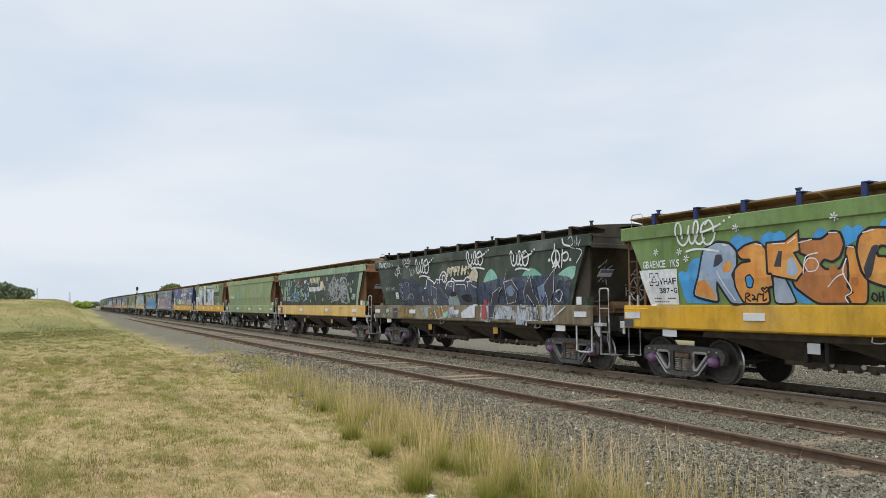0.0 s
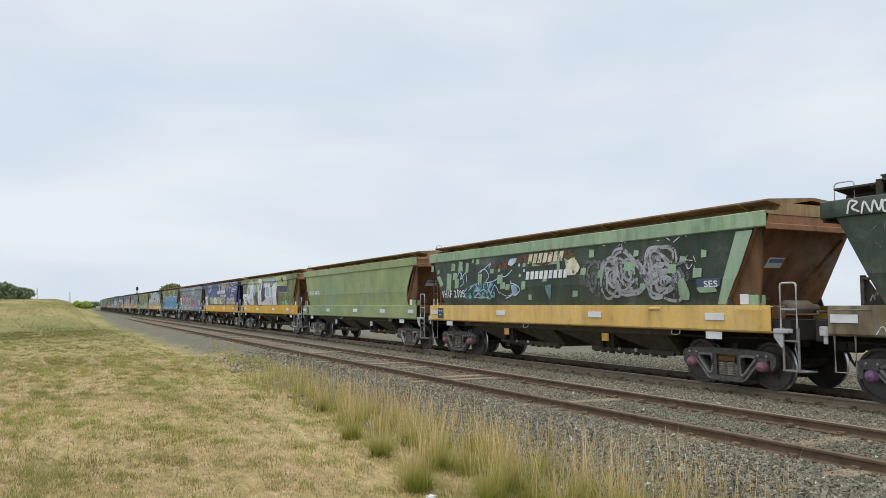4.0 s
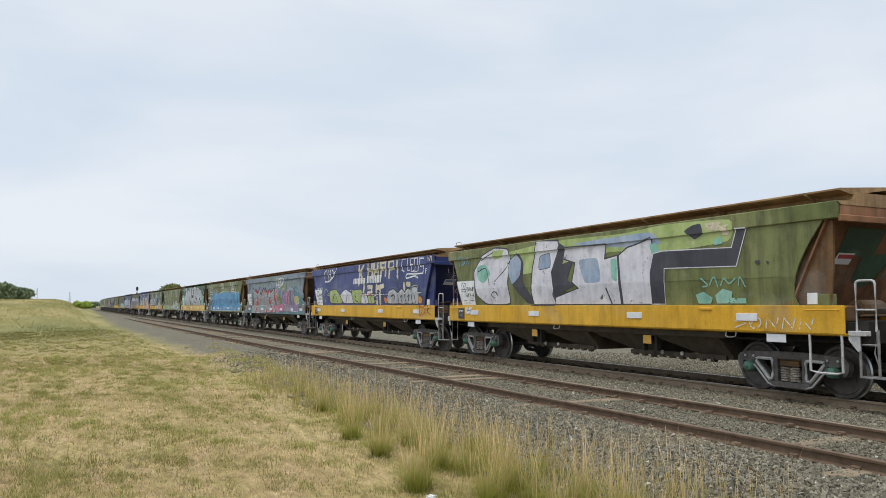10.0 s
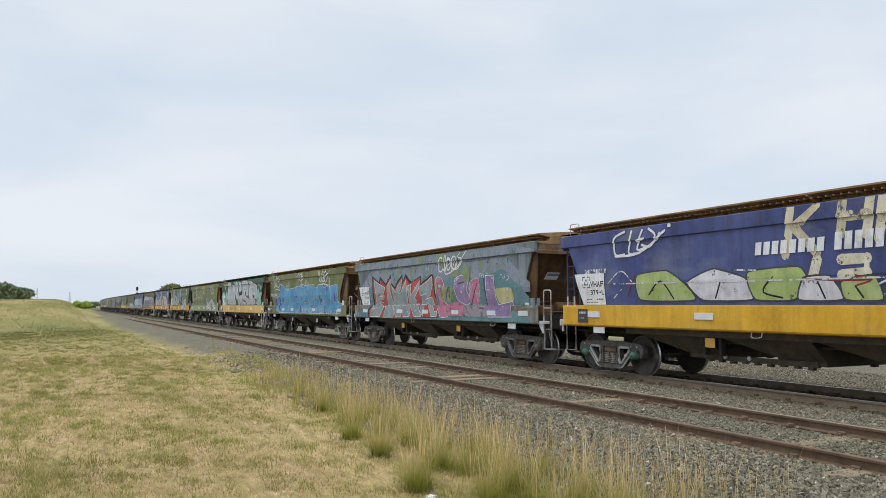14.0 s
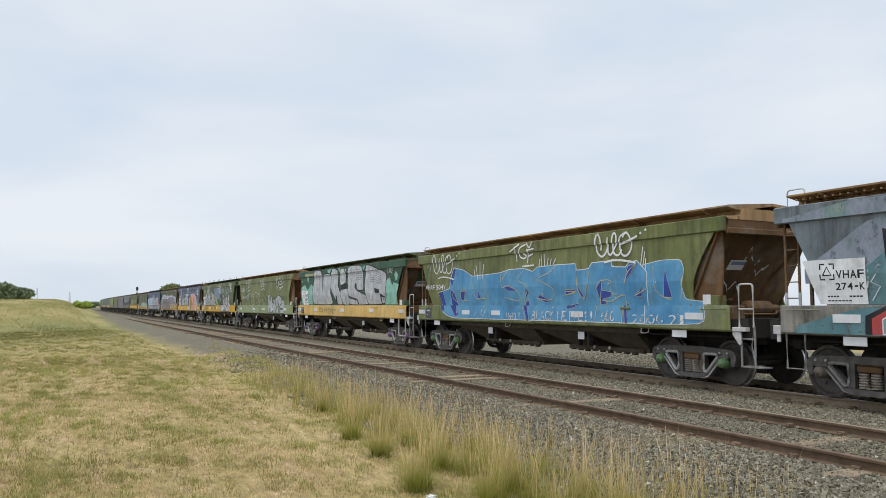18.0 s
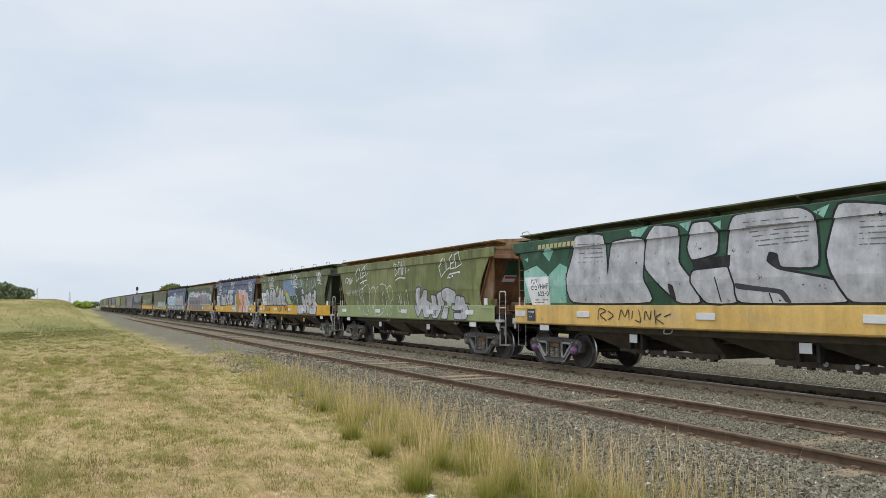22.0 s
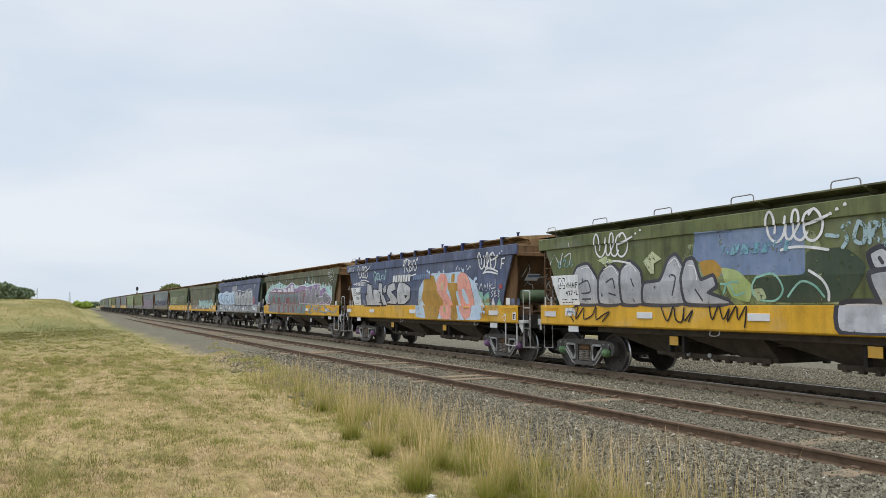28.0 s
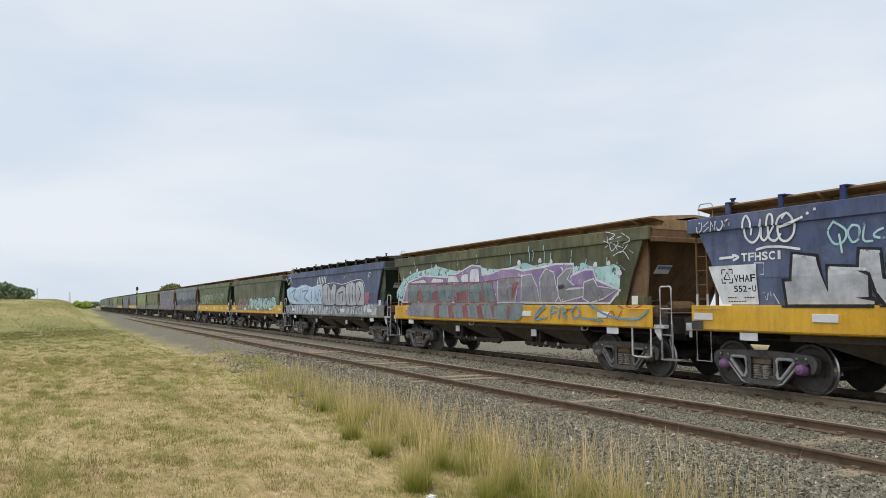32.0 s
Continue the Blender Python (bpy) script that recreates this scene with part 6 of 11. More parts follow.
    ink(w, "white", 0.022, [(2.76, 2.3), (2.93, 2.03), (3.17, 1.72)], [(4.74, 2.19), (4.8, 2.47), (5.04, 2.53)], [(5.2, 1.94), (5.38, 2.1), (5.52, 2.15)], [(5.57, 2.4), (5.5, 2.17), (5.63, 1.87), (5.5, 1.77), (5.54, 1.67)], [(2.93, 2.82), (3.03, 2.8)], [(4.44, 2.74), (4.6, 2.83)], [(4.67, 2.73), (4.93, 2.77)], [(5.26, 2.86), (5.42, 2.85)], [(5.6, 2.6), (5.71, 2.58)], [(5.88, 2.81), (6.07, 2.84)], [(3.71, 2.78), (3.87, 2.74)], [(4.11, 2.75), (4.37, 2.74)])
    ink(w, "black", 0.03, [(3.41, 1.69), (3.45, 1.85), (3.54, 1.82), (3.45, 1.77), (3.54, 1.7)], [(3.59, 1.82), (3.65, 1.78), (3.58, 1.73), (3.68, 1.74)], [(3.69, 1.7), (3.73, 1.83), (3.82, 1.82)], [(3.85, 1.84), (3.83, 1.71), (3.91, 1.74)], [(3.87, 1.87), (3.82, 1.93), (3.86, 1.95), (3.89, 1.92), (3.93, 1.96), (3.97, 1.92), (3.9, 1.86)], [(5.96, 1.74), (6, 1.82), (6.06, 1.76), (6.02, 1.69), (5.96, 1.74)], [(6.1, 1.82), (6.09, 1.69)], [(6.16, 1.84), (6.16, 1.69)], [(6.1, 1.75), (6.16, 1.77)])
    loop_tag(w, 1.69, 2.74, 2.88, 3.38, 0.045)
    lettering(w, "GBAENCE.YKS", 0.62, 1.75, 2.44, 2.6, "white", 0.02)
    data_panel(w, 0.45, 1.64, "VHAF", "387-G")
    side_marks(w, 0, False)
    poly(w, "dark_board", [(0.02, 1.14), (0.32, 1.14), (0.32, 1.31), (0.02, 1.31)], "charcoal")
    for k, (u, z) in enumerate(((1.05, 2.78), (1.75, 2.75), (1.95, 2.6), (3.3, 3.12), (5.4, 3.12))):
        bm = bmesh.new()
        for j in range(3):
            t = math.pi * j / 3 + 0.3
            stroke(bm, [(u - 0.08 * math.cos(t), z - 0.08 * math.sin(t)), (u + 0.08 * math.cos(t), z + 0.08 * math.sin(t))], 0.025)
        fix_flat(w, "spray_star", bm, "white")
    w = W[1]
    squares(w, 5.5, 13.6, 1.3, 1.45, "old_white", 14, 37, 0.34)
    shape(w, "mint", [(8.89, 2.35), (9.1, 2.61), (9.35, 2.74), (9.59, 2.63), (9.77, 2.42), (9.09, 2.27)])
    shape(w, "mint", [(10.97, 2.33), (11.22, 2.57), (11.53, 2.68), (11.82, 2.6), (12.17, 2.4), (11.21, 2.32)])
    shape(w, "mint", [(12.67, 2.29), (12.96, 2.5), (13.27, 2.61), (13.62, 2.63), (13.57, 2.38), (13.44, 2.28)])
    shape(w, "old_blue", [(6.2, 2.3), (7.35, 2.49), (8.89, 2.32), (9.48, 2.4), (10.39, 2.42), (11.21, 2.46), (12.17, 2.43), (12.64, 2.44), (13.44, 2.34), (13.25, 1.64), (6.1, 1.63)])
    shape(w, "deep_blue", [(2.43, 2.39), (2.68, 2.6), (2.99, 2.63), (3.21, 2.58), (3.38, 2.59), (3.69, 2.59), (3.89, 2.51), (4.14, 2.45), (4.38, 2.38), (4.58, 2.23), (4.56, 1.62), (2.47, 1.62)])
    shape(w, "charcoal", [(3.37, 2.35), (3.68, 2.27), (3.88, 2.12), (4.08, 2.19), (4.32, 2.06), (4.26, 1.7), (3.86, 1.64), (3.72, 2), (3.52, 2.21)])
    shape(w, "slate_blue", [(2.78, 2.33), (2.93, 2.47), (3.13, 2.51), (3.29, 2.39), (3.27, 2.01), (2.97, 1.86), (2.8, 2.02)])
    shape(w, "slate_blue", [(4.18, 2.23), (4.38, 2.3), (4.56, 2.17), (4.52, 1.7), (4.3, 1.66), (4.22, 1.9)])
    ink(w, "thin_mark", 0.045, [(2.95, 2.32), (2.99, 2.45), (3.13, 2.49), (3.29, 2.39), (3.3, 2.01), (3.13, 1.84), (2.82, 1.84)], [(3.1, 1.63), (3.21, 1.82), (3.43, 1.89), (3.64, 1.81), (3.71, 1.63)], [(3.36, 2.03), (3.57, 2.04), (3.68, 1.83)], [(2.53, 1.63), (2.73, 1.78), (2.96, 1.71)])
    ink(w, "thin_white", 0.014, [(2.39, 2.41), (2.53, 2.45), (2.67, 2.41)], [(2.42, 2.35), (2.56, 2.39), (2.69, 2.35)], [(2.45, 2.28), (2.58, 2.32), (2.71, 2.29)], [(2.47, 2.22), (2.6, 2.26), (2.72, 2.22)], [(2.5, 2.16), (2.62, 2.2), (2.74, 2.16)], [(2.53, 2.09), (2.64, 2.13), (2.75, 2.1)], [(2.56, 2.03), (2.66, 2.07), (2.77, 2.04)], [(2.58, 1.97), (2.68, 2.01), (2.78, 1.97)], [(2.61, 1.9), (2.71, 1.95), (2.8, 1.91)], [(2.64, 1.84), (2.73, 1.88), (2.81, 1.85)])
    ink(w, "thin_white", 0.014, [(2.91, 1.84), (3.02, 1.9)], [(2.98, 1.85), (3.08, 1.93)], [(3.04, 1.86), (3.14, 1.95)], [(3.11, 1.86), (3.19, 1.98)], [(3.18, 1.87), (3.25, 2)], [(3.24, 1.88), (3.3, 2.03)], [(3.31, 1.89), (3.36, 2.05)], [(3.37, 1.89), (3.41, 2.08)], [(3.26, 2.44), (3.32, 2.26), (3.3, 2.01)], [(3.52, 2.06), (3.63, 1.98), (3.67, 1.83)])
    ink(w, "thin_white", 0.022, [(4.42, 1.94), (4.5, 1.88), (4.44, 1.8), (4.54, 1.78)], [(4.48, 1.96), (4.46, 1.76)], [(4.53, 1.92), (4.41, 1.82)])
    shape(w, "charcoal", [(4.57, 1.98), (4.77, 2.23), (4.84, 2.42), (4.96, 2.57), (5.36, 2.43), (5.46, 2.35), (5.63, 2.5), (6.11, 2.47), (6.38, 2.35), (6.35, 1.62), (4.76, 1.62), (4.63, 1.78)], soft=False)
    shape(w, "slate_blue", [(4.98, 2.51), (5.25, 2.43), (5.21, 1.96), (4.91, 1.87), (4.83, 2.05), (4.91, 2.36)], soft=False)
    shape(w, "slate_blue", [(5.33, 2.29), (5.65, 2.15), (5.52, 1.77), (5.27, 1.85)], soft=False)
    shape(w, "slate_blue", [(5.72, 2.37), (6.05, 2.34), (5.96, 2.02), (6.08, 1.69), (5.83, 1.69), (5.82, 1.95)], soft=False)
    shape(w, "grey_teal", [(5.29, 1.85), (5.5, 1.86), (5.61, 1.7), (5.41, 1.63), (5.31, 1.7)])
    ink(w, "white", 0.05, [(4.64, 2.23), (4.79, 2.24), (4.83, 2.47), (4.93, 2.59), (5.38, 2.44), (5.44, 2.37), (5.59, 2.45), (5.61, 2.52), (6.12, 2.48)], [(5.7, 2.39), (6.03, 2.37), (6.13, 2.28)], smooth=False)
    ink(w, "thin_white", 0.02, [(5.29, 2.3), (5.52, 2.24), (5.67, 2.15), (5.56, 1.84)], [(4.91, 1.87), (5.03, 1.62)], [(5.24, 2.38), (5.21, 1.96)], [(5.81, 1.7), (6, 1.63)])
    ink(w, "white", 0.03, [(6, 2.03), (6.02, 1.91), (6.06, 1.78)])
    ink(w, "faint_blue", 0.025, [(5.59, 1.66), (5.77, 1.7), (5.85, 1.63)], [(5.89, 1.73), (6.01, 1.75), (6.08, 1.66)])
    shape(w, "ochre", [(2.51, 1.17), (2.5, 1.49), (2.73, 1.58), (2.98, 1.55), (3.03, 1.18)], "thin_mark", 0.02)
    shape(w, "ochre", [(3.08, 1.19), (3.11, 1.52), (3.45, 1.6), (3.78, 1.54), (3.8, 1.21)], "thin_mark", 0.02)
    shape(w, "thin_mark", [(3.25, 1.33), (3.27, 1.54), (3.53, 1.56), (3.54, 1.33)])
    shape(w, "ochre", [(5.03, 1.53), (5.36, 1.56), (5.42, 1.36), (5.47, 1.25), (5.37, 1.19), (5.1, 1.18)], "thin_white", 0.016)
    shape(w, "ochre", [(5.59, 1.54), (5.88, 1.6), (5.97, 1.44), (6.1, 1.27), (6, 1.19), (5.67, 1.19)], "thin_white", 0.016)
    shape(w, "ochre", [(6.16, 1.53), (6.34, 1.57), (6.33, 1.24), (6.21, 1.2)], "thin_white", 0.016)
    shape(w, "grey_teal", [(4.67, 1.58), (5.03, 1.58), (5.08, 1.21), (4.84, 1.18)])
    shape(w, "charcoal", [(6, 1.59), (6.15, 1.57), (6.17, 1.24), (6.06, 1.34)])
    ink(w, "faint_blue", 0.03, [(5.09, 1.51), (5.28, 1.53), (5.23, 1.44), (5.37, 1.31)], [(5.66, 1.3), (5.8, 1.37), (5.87, 1.32)], [(5.68, 1.42), (5.82, 1.46)])
    ink(w, "thin_white", 0.018, [(4.51, 1.52), (4.55, 1.35), (4.5, 1.19)], [(4.42, 1.5), (4.53, 1.54)], [(4.62, 1.43), (4.79, 1.16)], [(0.86, 1.16), (0.97, 1.29), (1.07, 1.17), (1.21, 1.3), (1.28, 1.15)], [(1.34, 1.15), (1.48, 1.29)])
    shape(w, "charcoal", [(1.95, 1.51), (2.34, 1.54), (2.31, 1.17), (1.96, 1.17)], soft=False)
    shape(w, "mint", [(1.22, 1.48), (1.49, 1.51), (1.5, 1.36), (1.23, 1.34)], soft=False)
    ink(w, "thin_white", 0.02, [(1.59, 1.51), (1.88, 1.52)], [(1.58, 1.44), (1.84, 1.44)], [(1.65, 1.37), (1.87, 1.37)], [(2.01, 1.37), (2.3, 1.38)], [(2.06, 1.3), (2.18, 1.3)])
    ink(w, "white", 0.022, [(3.07, 3.36), (2.93, 3.31), (2.95, 3.15), (3.07, 3.19)], [(3.13, 3.33), (3.04, 3.26), (3.15, 3.18), (3.24, 3.34), (3.22, 3.17)], [(3.29, 3.34), (3.24, 3.21), (3.37, 3.18)], [(3.32, 3.38), (3.4, 3.28), (3.29, 3.19)], [(2.84, 3.3), (2.89, 3.09), (3.15, 3.09), (3.42, 3.11), (3.45, 3.28), (3.4, 3.37)], [(2.88, 3.36), (2.82, 3.3)], [(3.48, 3.3), (3.55, 3.26)], [(3.09, 3.05), (3.15, 3.02), (3.21, 3.04)])
    ink(w, "thin_white", 0.02, [(3.36, 2.99), (3.41, 2.79)], [(3.49, 2.91), (3.46, 2.72), (3.54, 2.74), (3.57, 2.93), (3.49, 2.91)], [(3.6, 2.93), (3.62, 2.73), (3.71, 2.75), (3.71, 2.94)], [(3.76, 2.75), (3.76, 2.96), (3.83, 2.89), (3.78, 2.83), (3.88, 2.72)], [(3.91, 2.98), (3.85, 2.8), (3.98, 2.83), (3.96, 2.65)], [(4.01, 2.81), (4.06, 2.97), (4.13, 2.74)], [(4.15, 2.74), (4.16, 2.94), (4.25, 2.73), (4.28, 2.95)], [(4.3, 2.93), (4.42, 2.92)], [(4.38, 2.92), (4.34, 2.73)])
    ink(w, "white", 0.03, [(2.08, 2.77), (2.11, 3), (2.24, 3.03), (2.27, 2.87), (2.11, 2.79), (2.02, 2.84)], [(2.3, 3.01), (2.24, 2.71)], [(2.33, 2.98), (2.45, 2.95), (2.39, 2.84), (2.27, 2.87)], [(2.37, 3.16), (2.45, 3.09), (2.24, 3.07), (2.51, 3.05)], [(2, 2.89), (1.98, 2.87)], [(2.51, 2.84), (2.54, 2.82)])
    shape(w, "white", [(2.05, 2.12), (2.31, 2.13), (2.37, 1.89), (2.11, 1.87)], soft=False)
    ink(w, "black", 0.02, [(2.15, 1.92), (2.21, 2.06), (2.28, 1.94), (2.15, 1.92)], smooth=False)
    lettering(w, "VHHX 724G", 1.12, 1.95, 2.21, 2.33, "thin_white", 0)
    ink(w, "white", 0.035, [(0.44, 3.15), (0.49, 3.34), (0.62, 3.31), (0.52, 3.23), (0.64, 3.16)], [(0.69, 3.13), (0.74, 3.31), (0.83, 3.15)], [(0.86, 3.13), (0.91, 3.31), (0.99, 3.14), (1.04, 3.3)], [(1.19, 3.27), (1.06, 3.28), (1.07, 3.12), (1.21, 3.13)])
    ink(w, "thin_white", 0.025, [(1.27, 3.11), (1.29, 3.28), (1.39, 3.25), (1.3, 3.18)], [(1.46, 3.12), (1.48, 3.29), (1.57, 3.23), (1.49, 3.19), (1.59, 3.12)], [(1.64, 3.23), (1.7, 3.15)], [(1.77, 3.28), (1.85, 3.16)])
    ink(w, "thin_mark", 0.02, [(0.77, 3), (0.84, 2.85), (0.95, 2.97)], [(1.05, 2.96), (1.04, 2.81)], [(1.26, 2.99), (1.36, 2.84)], [(0.8, 2.71), (0.97, 2.55)], [(1.08, 2.66), (1.04, 2.52), (1.22, 2.61)], [(1.32, 2.68), (1.35, 2.53)])
    shape(w, "charcoal", [(5.74, 2.4), (5.9, 2.51), (6.43, 2.47), (6.8, 2.51), (7.07, 2.43), (7.68, 2.4), (8, 2.52), (8.5, 2.38), (8.47, 1.63), (5.71, 1.63)], soft=False)
    shape(w, "slate_blue", [(5.8, 2.34), (6.27, 2.07), (6.55, 1.72), (6.14, 1.67), (5.91, 1.9)], soft=False)
    shape(w, "slate_blue", [(6.42, 2.2), (6.57, 2.36), (6.91, 2.35), (6.94, 2.11), (6.67, 2.04), (6.5, 1.94)], soft=False)
    shape(w, "slate_blue", [(7.14, 2.3), (7.75, 2.25), (7.81, 1.99), (7.49, 1.92), (7.19, 2.05)], soft=False)
    shape(w, "slate_blue", [(7.87, 2.19), (8, 2.39), (8.49, 2.17), (8.48, 1.9), (8.19, 1.86), (7.91, 1.99)], soft=False)
    shape(w, "grey_teal", [(6.55, 1.93), (7.1, 1.99), (7.35, 1.63), (6.49, 1.63)])
    shape(w, "black", [(6.64, 2), (6.89, 2.1), (7.13, 2.02), (7.08, 1.93), (6.72, 1.91)])
    shape(w, "black", [(7.44, 1.94), (7.81, 1.98), (8.12, 1.96), (8.14, 1.75), (7.85, 1.71), (7.49, 1.83)])
    ink(w, "white", 0.05, [(6.77, 2.45), (6.83, 2.54), (7.07, 2.43), (7.68, 2.42), (7.79, 2.51), (8.03, 2.54), (8.21, 2.5), (8.33, 2.43), (8.5, 2.39)], [(6.36, 2.19), (6.42, 2.33), (6.57, 2.41), (6.77, 2.43), (6.98, 2.39), (6.95, 2.1)], smooth=False)
    ink(w, "white", 0.05, [(5.88, 2.39), (5.93, 2.6), (6.09, 2.74), (6.26, 2.76), (6.42, 2.64), (6.43, 2.47), (6.31, 2.39)])
    ink(w, "white", 0.045, [(6.12, 2.5), (6.12, 2.62), (6.26, 2.64), (6.33, 2.58), (6.31, 2.47), (6.19, 2.42), (6.12, 2.5)])
    ink(w, "thin_white", 0.03, [(7.14, 2.31), (7.48, 2.3), (7.75, 2.26), (7.81, 1.99)], [(7.9, 2.35), (8.05, 2.41), (8.19, 2.36)], [(7.92, 2.23), (7.93, 2.39)], [(6.3, 2.01), (6.47, 1.85), (6.55, 1.69)], [(7.83, 2.38), (8.16, 2.38)], [(8.18, 2.28), (8.34, 2.21), (8.49, 2.19)], [(6.48, 2.31), (6.79, 2.25)], [(6.57, 2.35), (6.62, 2.26)], [(6.79, 2.36), (6.82, 2.27)])
    shape(w, "ochre", [(5.96, 1.56), (6.54, 1.61), (6.59, 1.3), (6.47, 1.24), (6.04, 1.27)], "thin_white", 0.016)
    shape(w, "mint", [(6.22, 1.31), (6.54, 1.46), (6.61, 1.26), (6.41, 1.19)])
    shape(w, "old_white", [(6.65, 1.54), (7.04, 1.6), (7.11, 1.29), (6.7, 1.25)])
    shape(w, "pale", [(7.55, 1.38), (7.89, 1.55), (8.23, 1.67), (8.47, 1.65), (8.45, 1.24), (7.59, 1.22)], soft=False)
    ink(w, "thin_mark", 0.03, [(7.65, 1.43), (8.11, 1.61)], [(8.22, 1.55), (8.3, 1.28)], smooth=False)
    ink(w, "umber", 0.022, [(6.34, 3.21), (6.39, 3.07), (6.54, 3.1)], [(6.6, 3.16), (6.65, 3.07), (6.74, 3.26)], [(6.82, 3.16), (6.91, 3.3), (6.99, 3.17)], [(6.33, 3.06), (6.87, 3.07)])
    ink(w, "cream", 0.12, [(6.49, 2.63), (6.57, 2.86)], [(6.76, 2.64), (6.83, 2.86)], [(7.02, 2.64), (7.09, 2.86)], [(7.26, 2.65), (7.33, 2.86)], [(7.51, 2.65), (7.58, 2.86)], [(7.74, 2.66), (7.81, 2.85)], [(7.97, 2.66), (8.04, 2.85)], smooth=False)
    ink(w, "cream", 0.09, [(6.53, 2.82), (6.73, 2.83)], [(6.5, 2.72), (6.67, 2.72)], [(6.81, 2.86), (6.97, 2.86), (6.96, 2.76)], [(7.03, 2.86), (7.2, 2.87)], [(7.02, 2.76), (7.16, 2.77)], [(7.65, 2.77), (7.8, 2.77)], [(7.9, 2.84), (8.17, 2.85)], smooth=False)
    shape(w, "charcoal", [(11.2, 2.01), (11.52, 2.43), (11.65, 2), (11.86, 1.76), (12.02, 1.23), (11.77, 1.22), (11.64, 1.64), (11.35, 1.95), (11.18, 1.64)], "thin_white", 0.02, soft=False)
    shape(w, "charcoal", [(12.19, 2.16), (12.7, 2.57), (12.64, 2.03), (12.43, 1.64), (12.44, 1.23), (12.21, 1.23), (12.35, 1.75)], "thin_white", 0.02, soft=False)
    shape(w, "charcoal", [(9.31, 1.64), (9.47, 1.98), (10.12, 2.24), (10.31, 2.68), (10.32, 2.36), (9.85, 2.04), (9.59, 1.27), (9.35, 1.26)], "thin_white", 0.02, soft=False)
    shape(w, "charcoal", [(10.17, 2.3), (10.56, 2.35), (10.87, 2.08), (10.71, 1.74), (10.28, 1.67)], "thin_white", 0.02, soft=False)
    shape(w, "bluegrey", [(10.25, 2.1), (10.55, 2.22), (10.76, 2.05), (10.59, 1.9), (10.37, 1.9)])
    shape(w, "bluegrey", [(11.88, 2.11), (12.23, 2.22), (12.22, 1.87), (12, 1.67)])
    shape(w, "old_white", [(9.68, 1.22), (9.83, 1.59), (10.19, 1.61), (10.7, 1.58), (10.6, 1.22)], soft=False)
    shape(w, "old_white", [(11.32, 1.23), (11.93, 1.22), (11.96, 1.57), (11.41, 1.59)], soft=False)
    shape(w, "old_white", [(12.09, 1.23), (12.14, 1.58), (12.61, 1.59), (12.43, 1.23)], soft=False)
    shape(w, "red", [(8.87, 1.78), (9.09, 1.8), (9.2, 1.21), (8.92, 1.2)])
    ink(w, "thin_white", 0.035, [(12.56, 1.22), (12.77, 1.6)], [(12.56, 1.22), (12.92, 1.42), (13.24, 1.59)], [(11.02, 1.58), (11.13, 1.24), (11.88, 1.22)], [(5.51, 1.56), (5.79, 1.19)], [(6.13, 1.6), (6.39, 1.23)], [(8.45, 1.58), (8.87, 1.61), (8.8, 1.2)], [(12.65, 1.92), (12.88, 2.03), (13.03, 1.94), (12.87, 1.72), (12.71, 1.81)])
    shape(w, "cream", [(7.93, 2.52), (8.38, 2.84), (8.61, 2.64), (8.56, 2.42), (8.15, 2.4)])
    loop_tag(w, 4, 5.06, 2.79, 3.31, 0.05)
    loop_tag(w, 7.92, 8.92, 2.90, 3.34, 0.05)
    loop_tag(w, 10.56, 11.47, 2.76, 3.19, 0.05)
    ink(w, "white", 0.05, [(12.59, 2.87), (12.7, 3.05), (12.86, 3.06), (12.96, 2.91), (12.91, 2.73), (12.72, 2.66), (12.59, 2.87)], [(12.8, 3.23), (12.79, 2.61)], [(12.8, 2.85), (12.65, 2.62)], [(12.8, 2.85), (12.94, 2.62)], [(13.14, 3.34), (13.21, 3.2), (13.46, 3.14)], [(13.1, 3.07), (13.04, 2.61)], [(13.06, 2.94), (13.26, 3), (13.35, 2.89), (13.25, 2.78), (13.13, 2.79)])
    shape(w, "white", blob(12.49, 2.83, 0.045, 0.045, 3), name="spray_dot")
    shape(w, "white", blob(13.43, 2.79, 0.045, 0.045, 3), name="spray_dot")
    shape(w, "white", blob(12.82, 2.73, 0.045, 0.045, 3), name="spray_dot")
    ink(w, "thin_white", 0.03, [(13.39, 3.32), (13.54, 3.38), (13.59, 3.19), (13.47, 3.12)], [(13.66, 3.34), (13.71, 3.12)], [(13.77, 3.38), (13.79, 3.09), (13.91, 3.26)], [(13.5, 3.09), (13.92, 2.99), (13.69, 2.7)])
    w = W[2]
    poly(w, "cover_patch", [(6.4, 2.7), (7.7, 2.72), (7.7, 3.0), (6.45, 2.98)], "buff_green", "pale covering paint")
    poly(w, "cover_patch", [(8.0, 2.55), (8.5, 2.6), (8.3, 2.95), (7.9, 2.9)], "buff_green", "pale covering paint")
    poly(w, "cover_patch", [(13.2, 1.64), (13.6, 2.3), (13.95, 3.05), (13.55, 3.05), (13.0, 1.64)], "buff_green", "pale covering paint")
    shape(w, "umber", [(3.75, 2.78), (5.01, 2.95), (6.1, 3.03), (8.4, 3.07), (8.39, 2.92), (8.22, 2.73), (7.78, 2.9), (7.04, 2.68), (5.94, 2.85), (5, 2.66)])
    shape(w, "buff_green", [(1.17, 2.11), (1.23, 2.7), (1.55, 2.67), (1.52, 2.13)], soft=False)
    shape(w, "buff_green", [(2.53, 2.67), (2.57, 3), (2.75, 2.97), (2.72, 2.68)], soft=False)
    shape(w, "buff_green", [(3.22, 2.9), (3.25, 3.08), (3.45, 3.05), (3.43, 2.91)], soft=False)
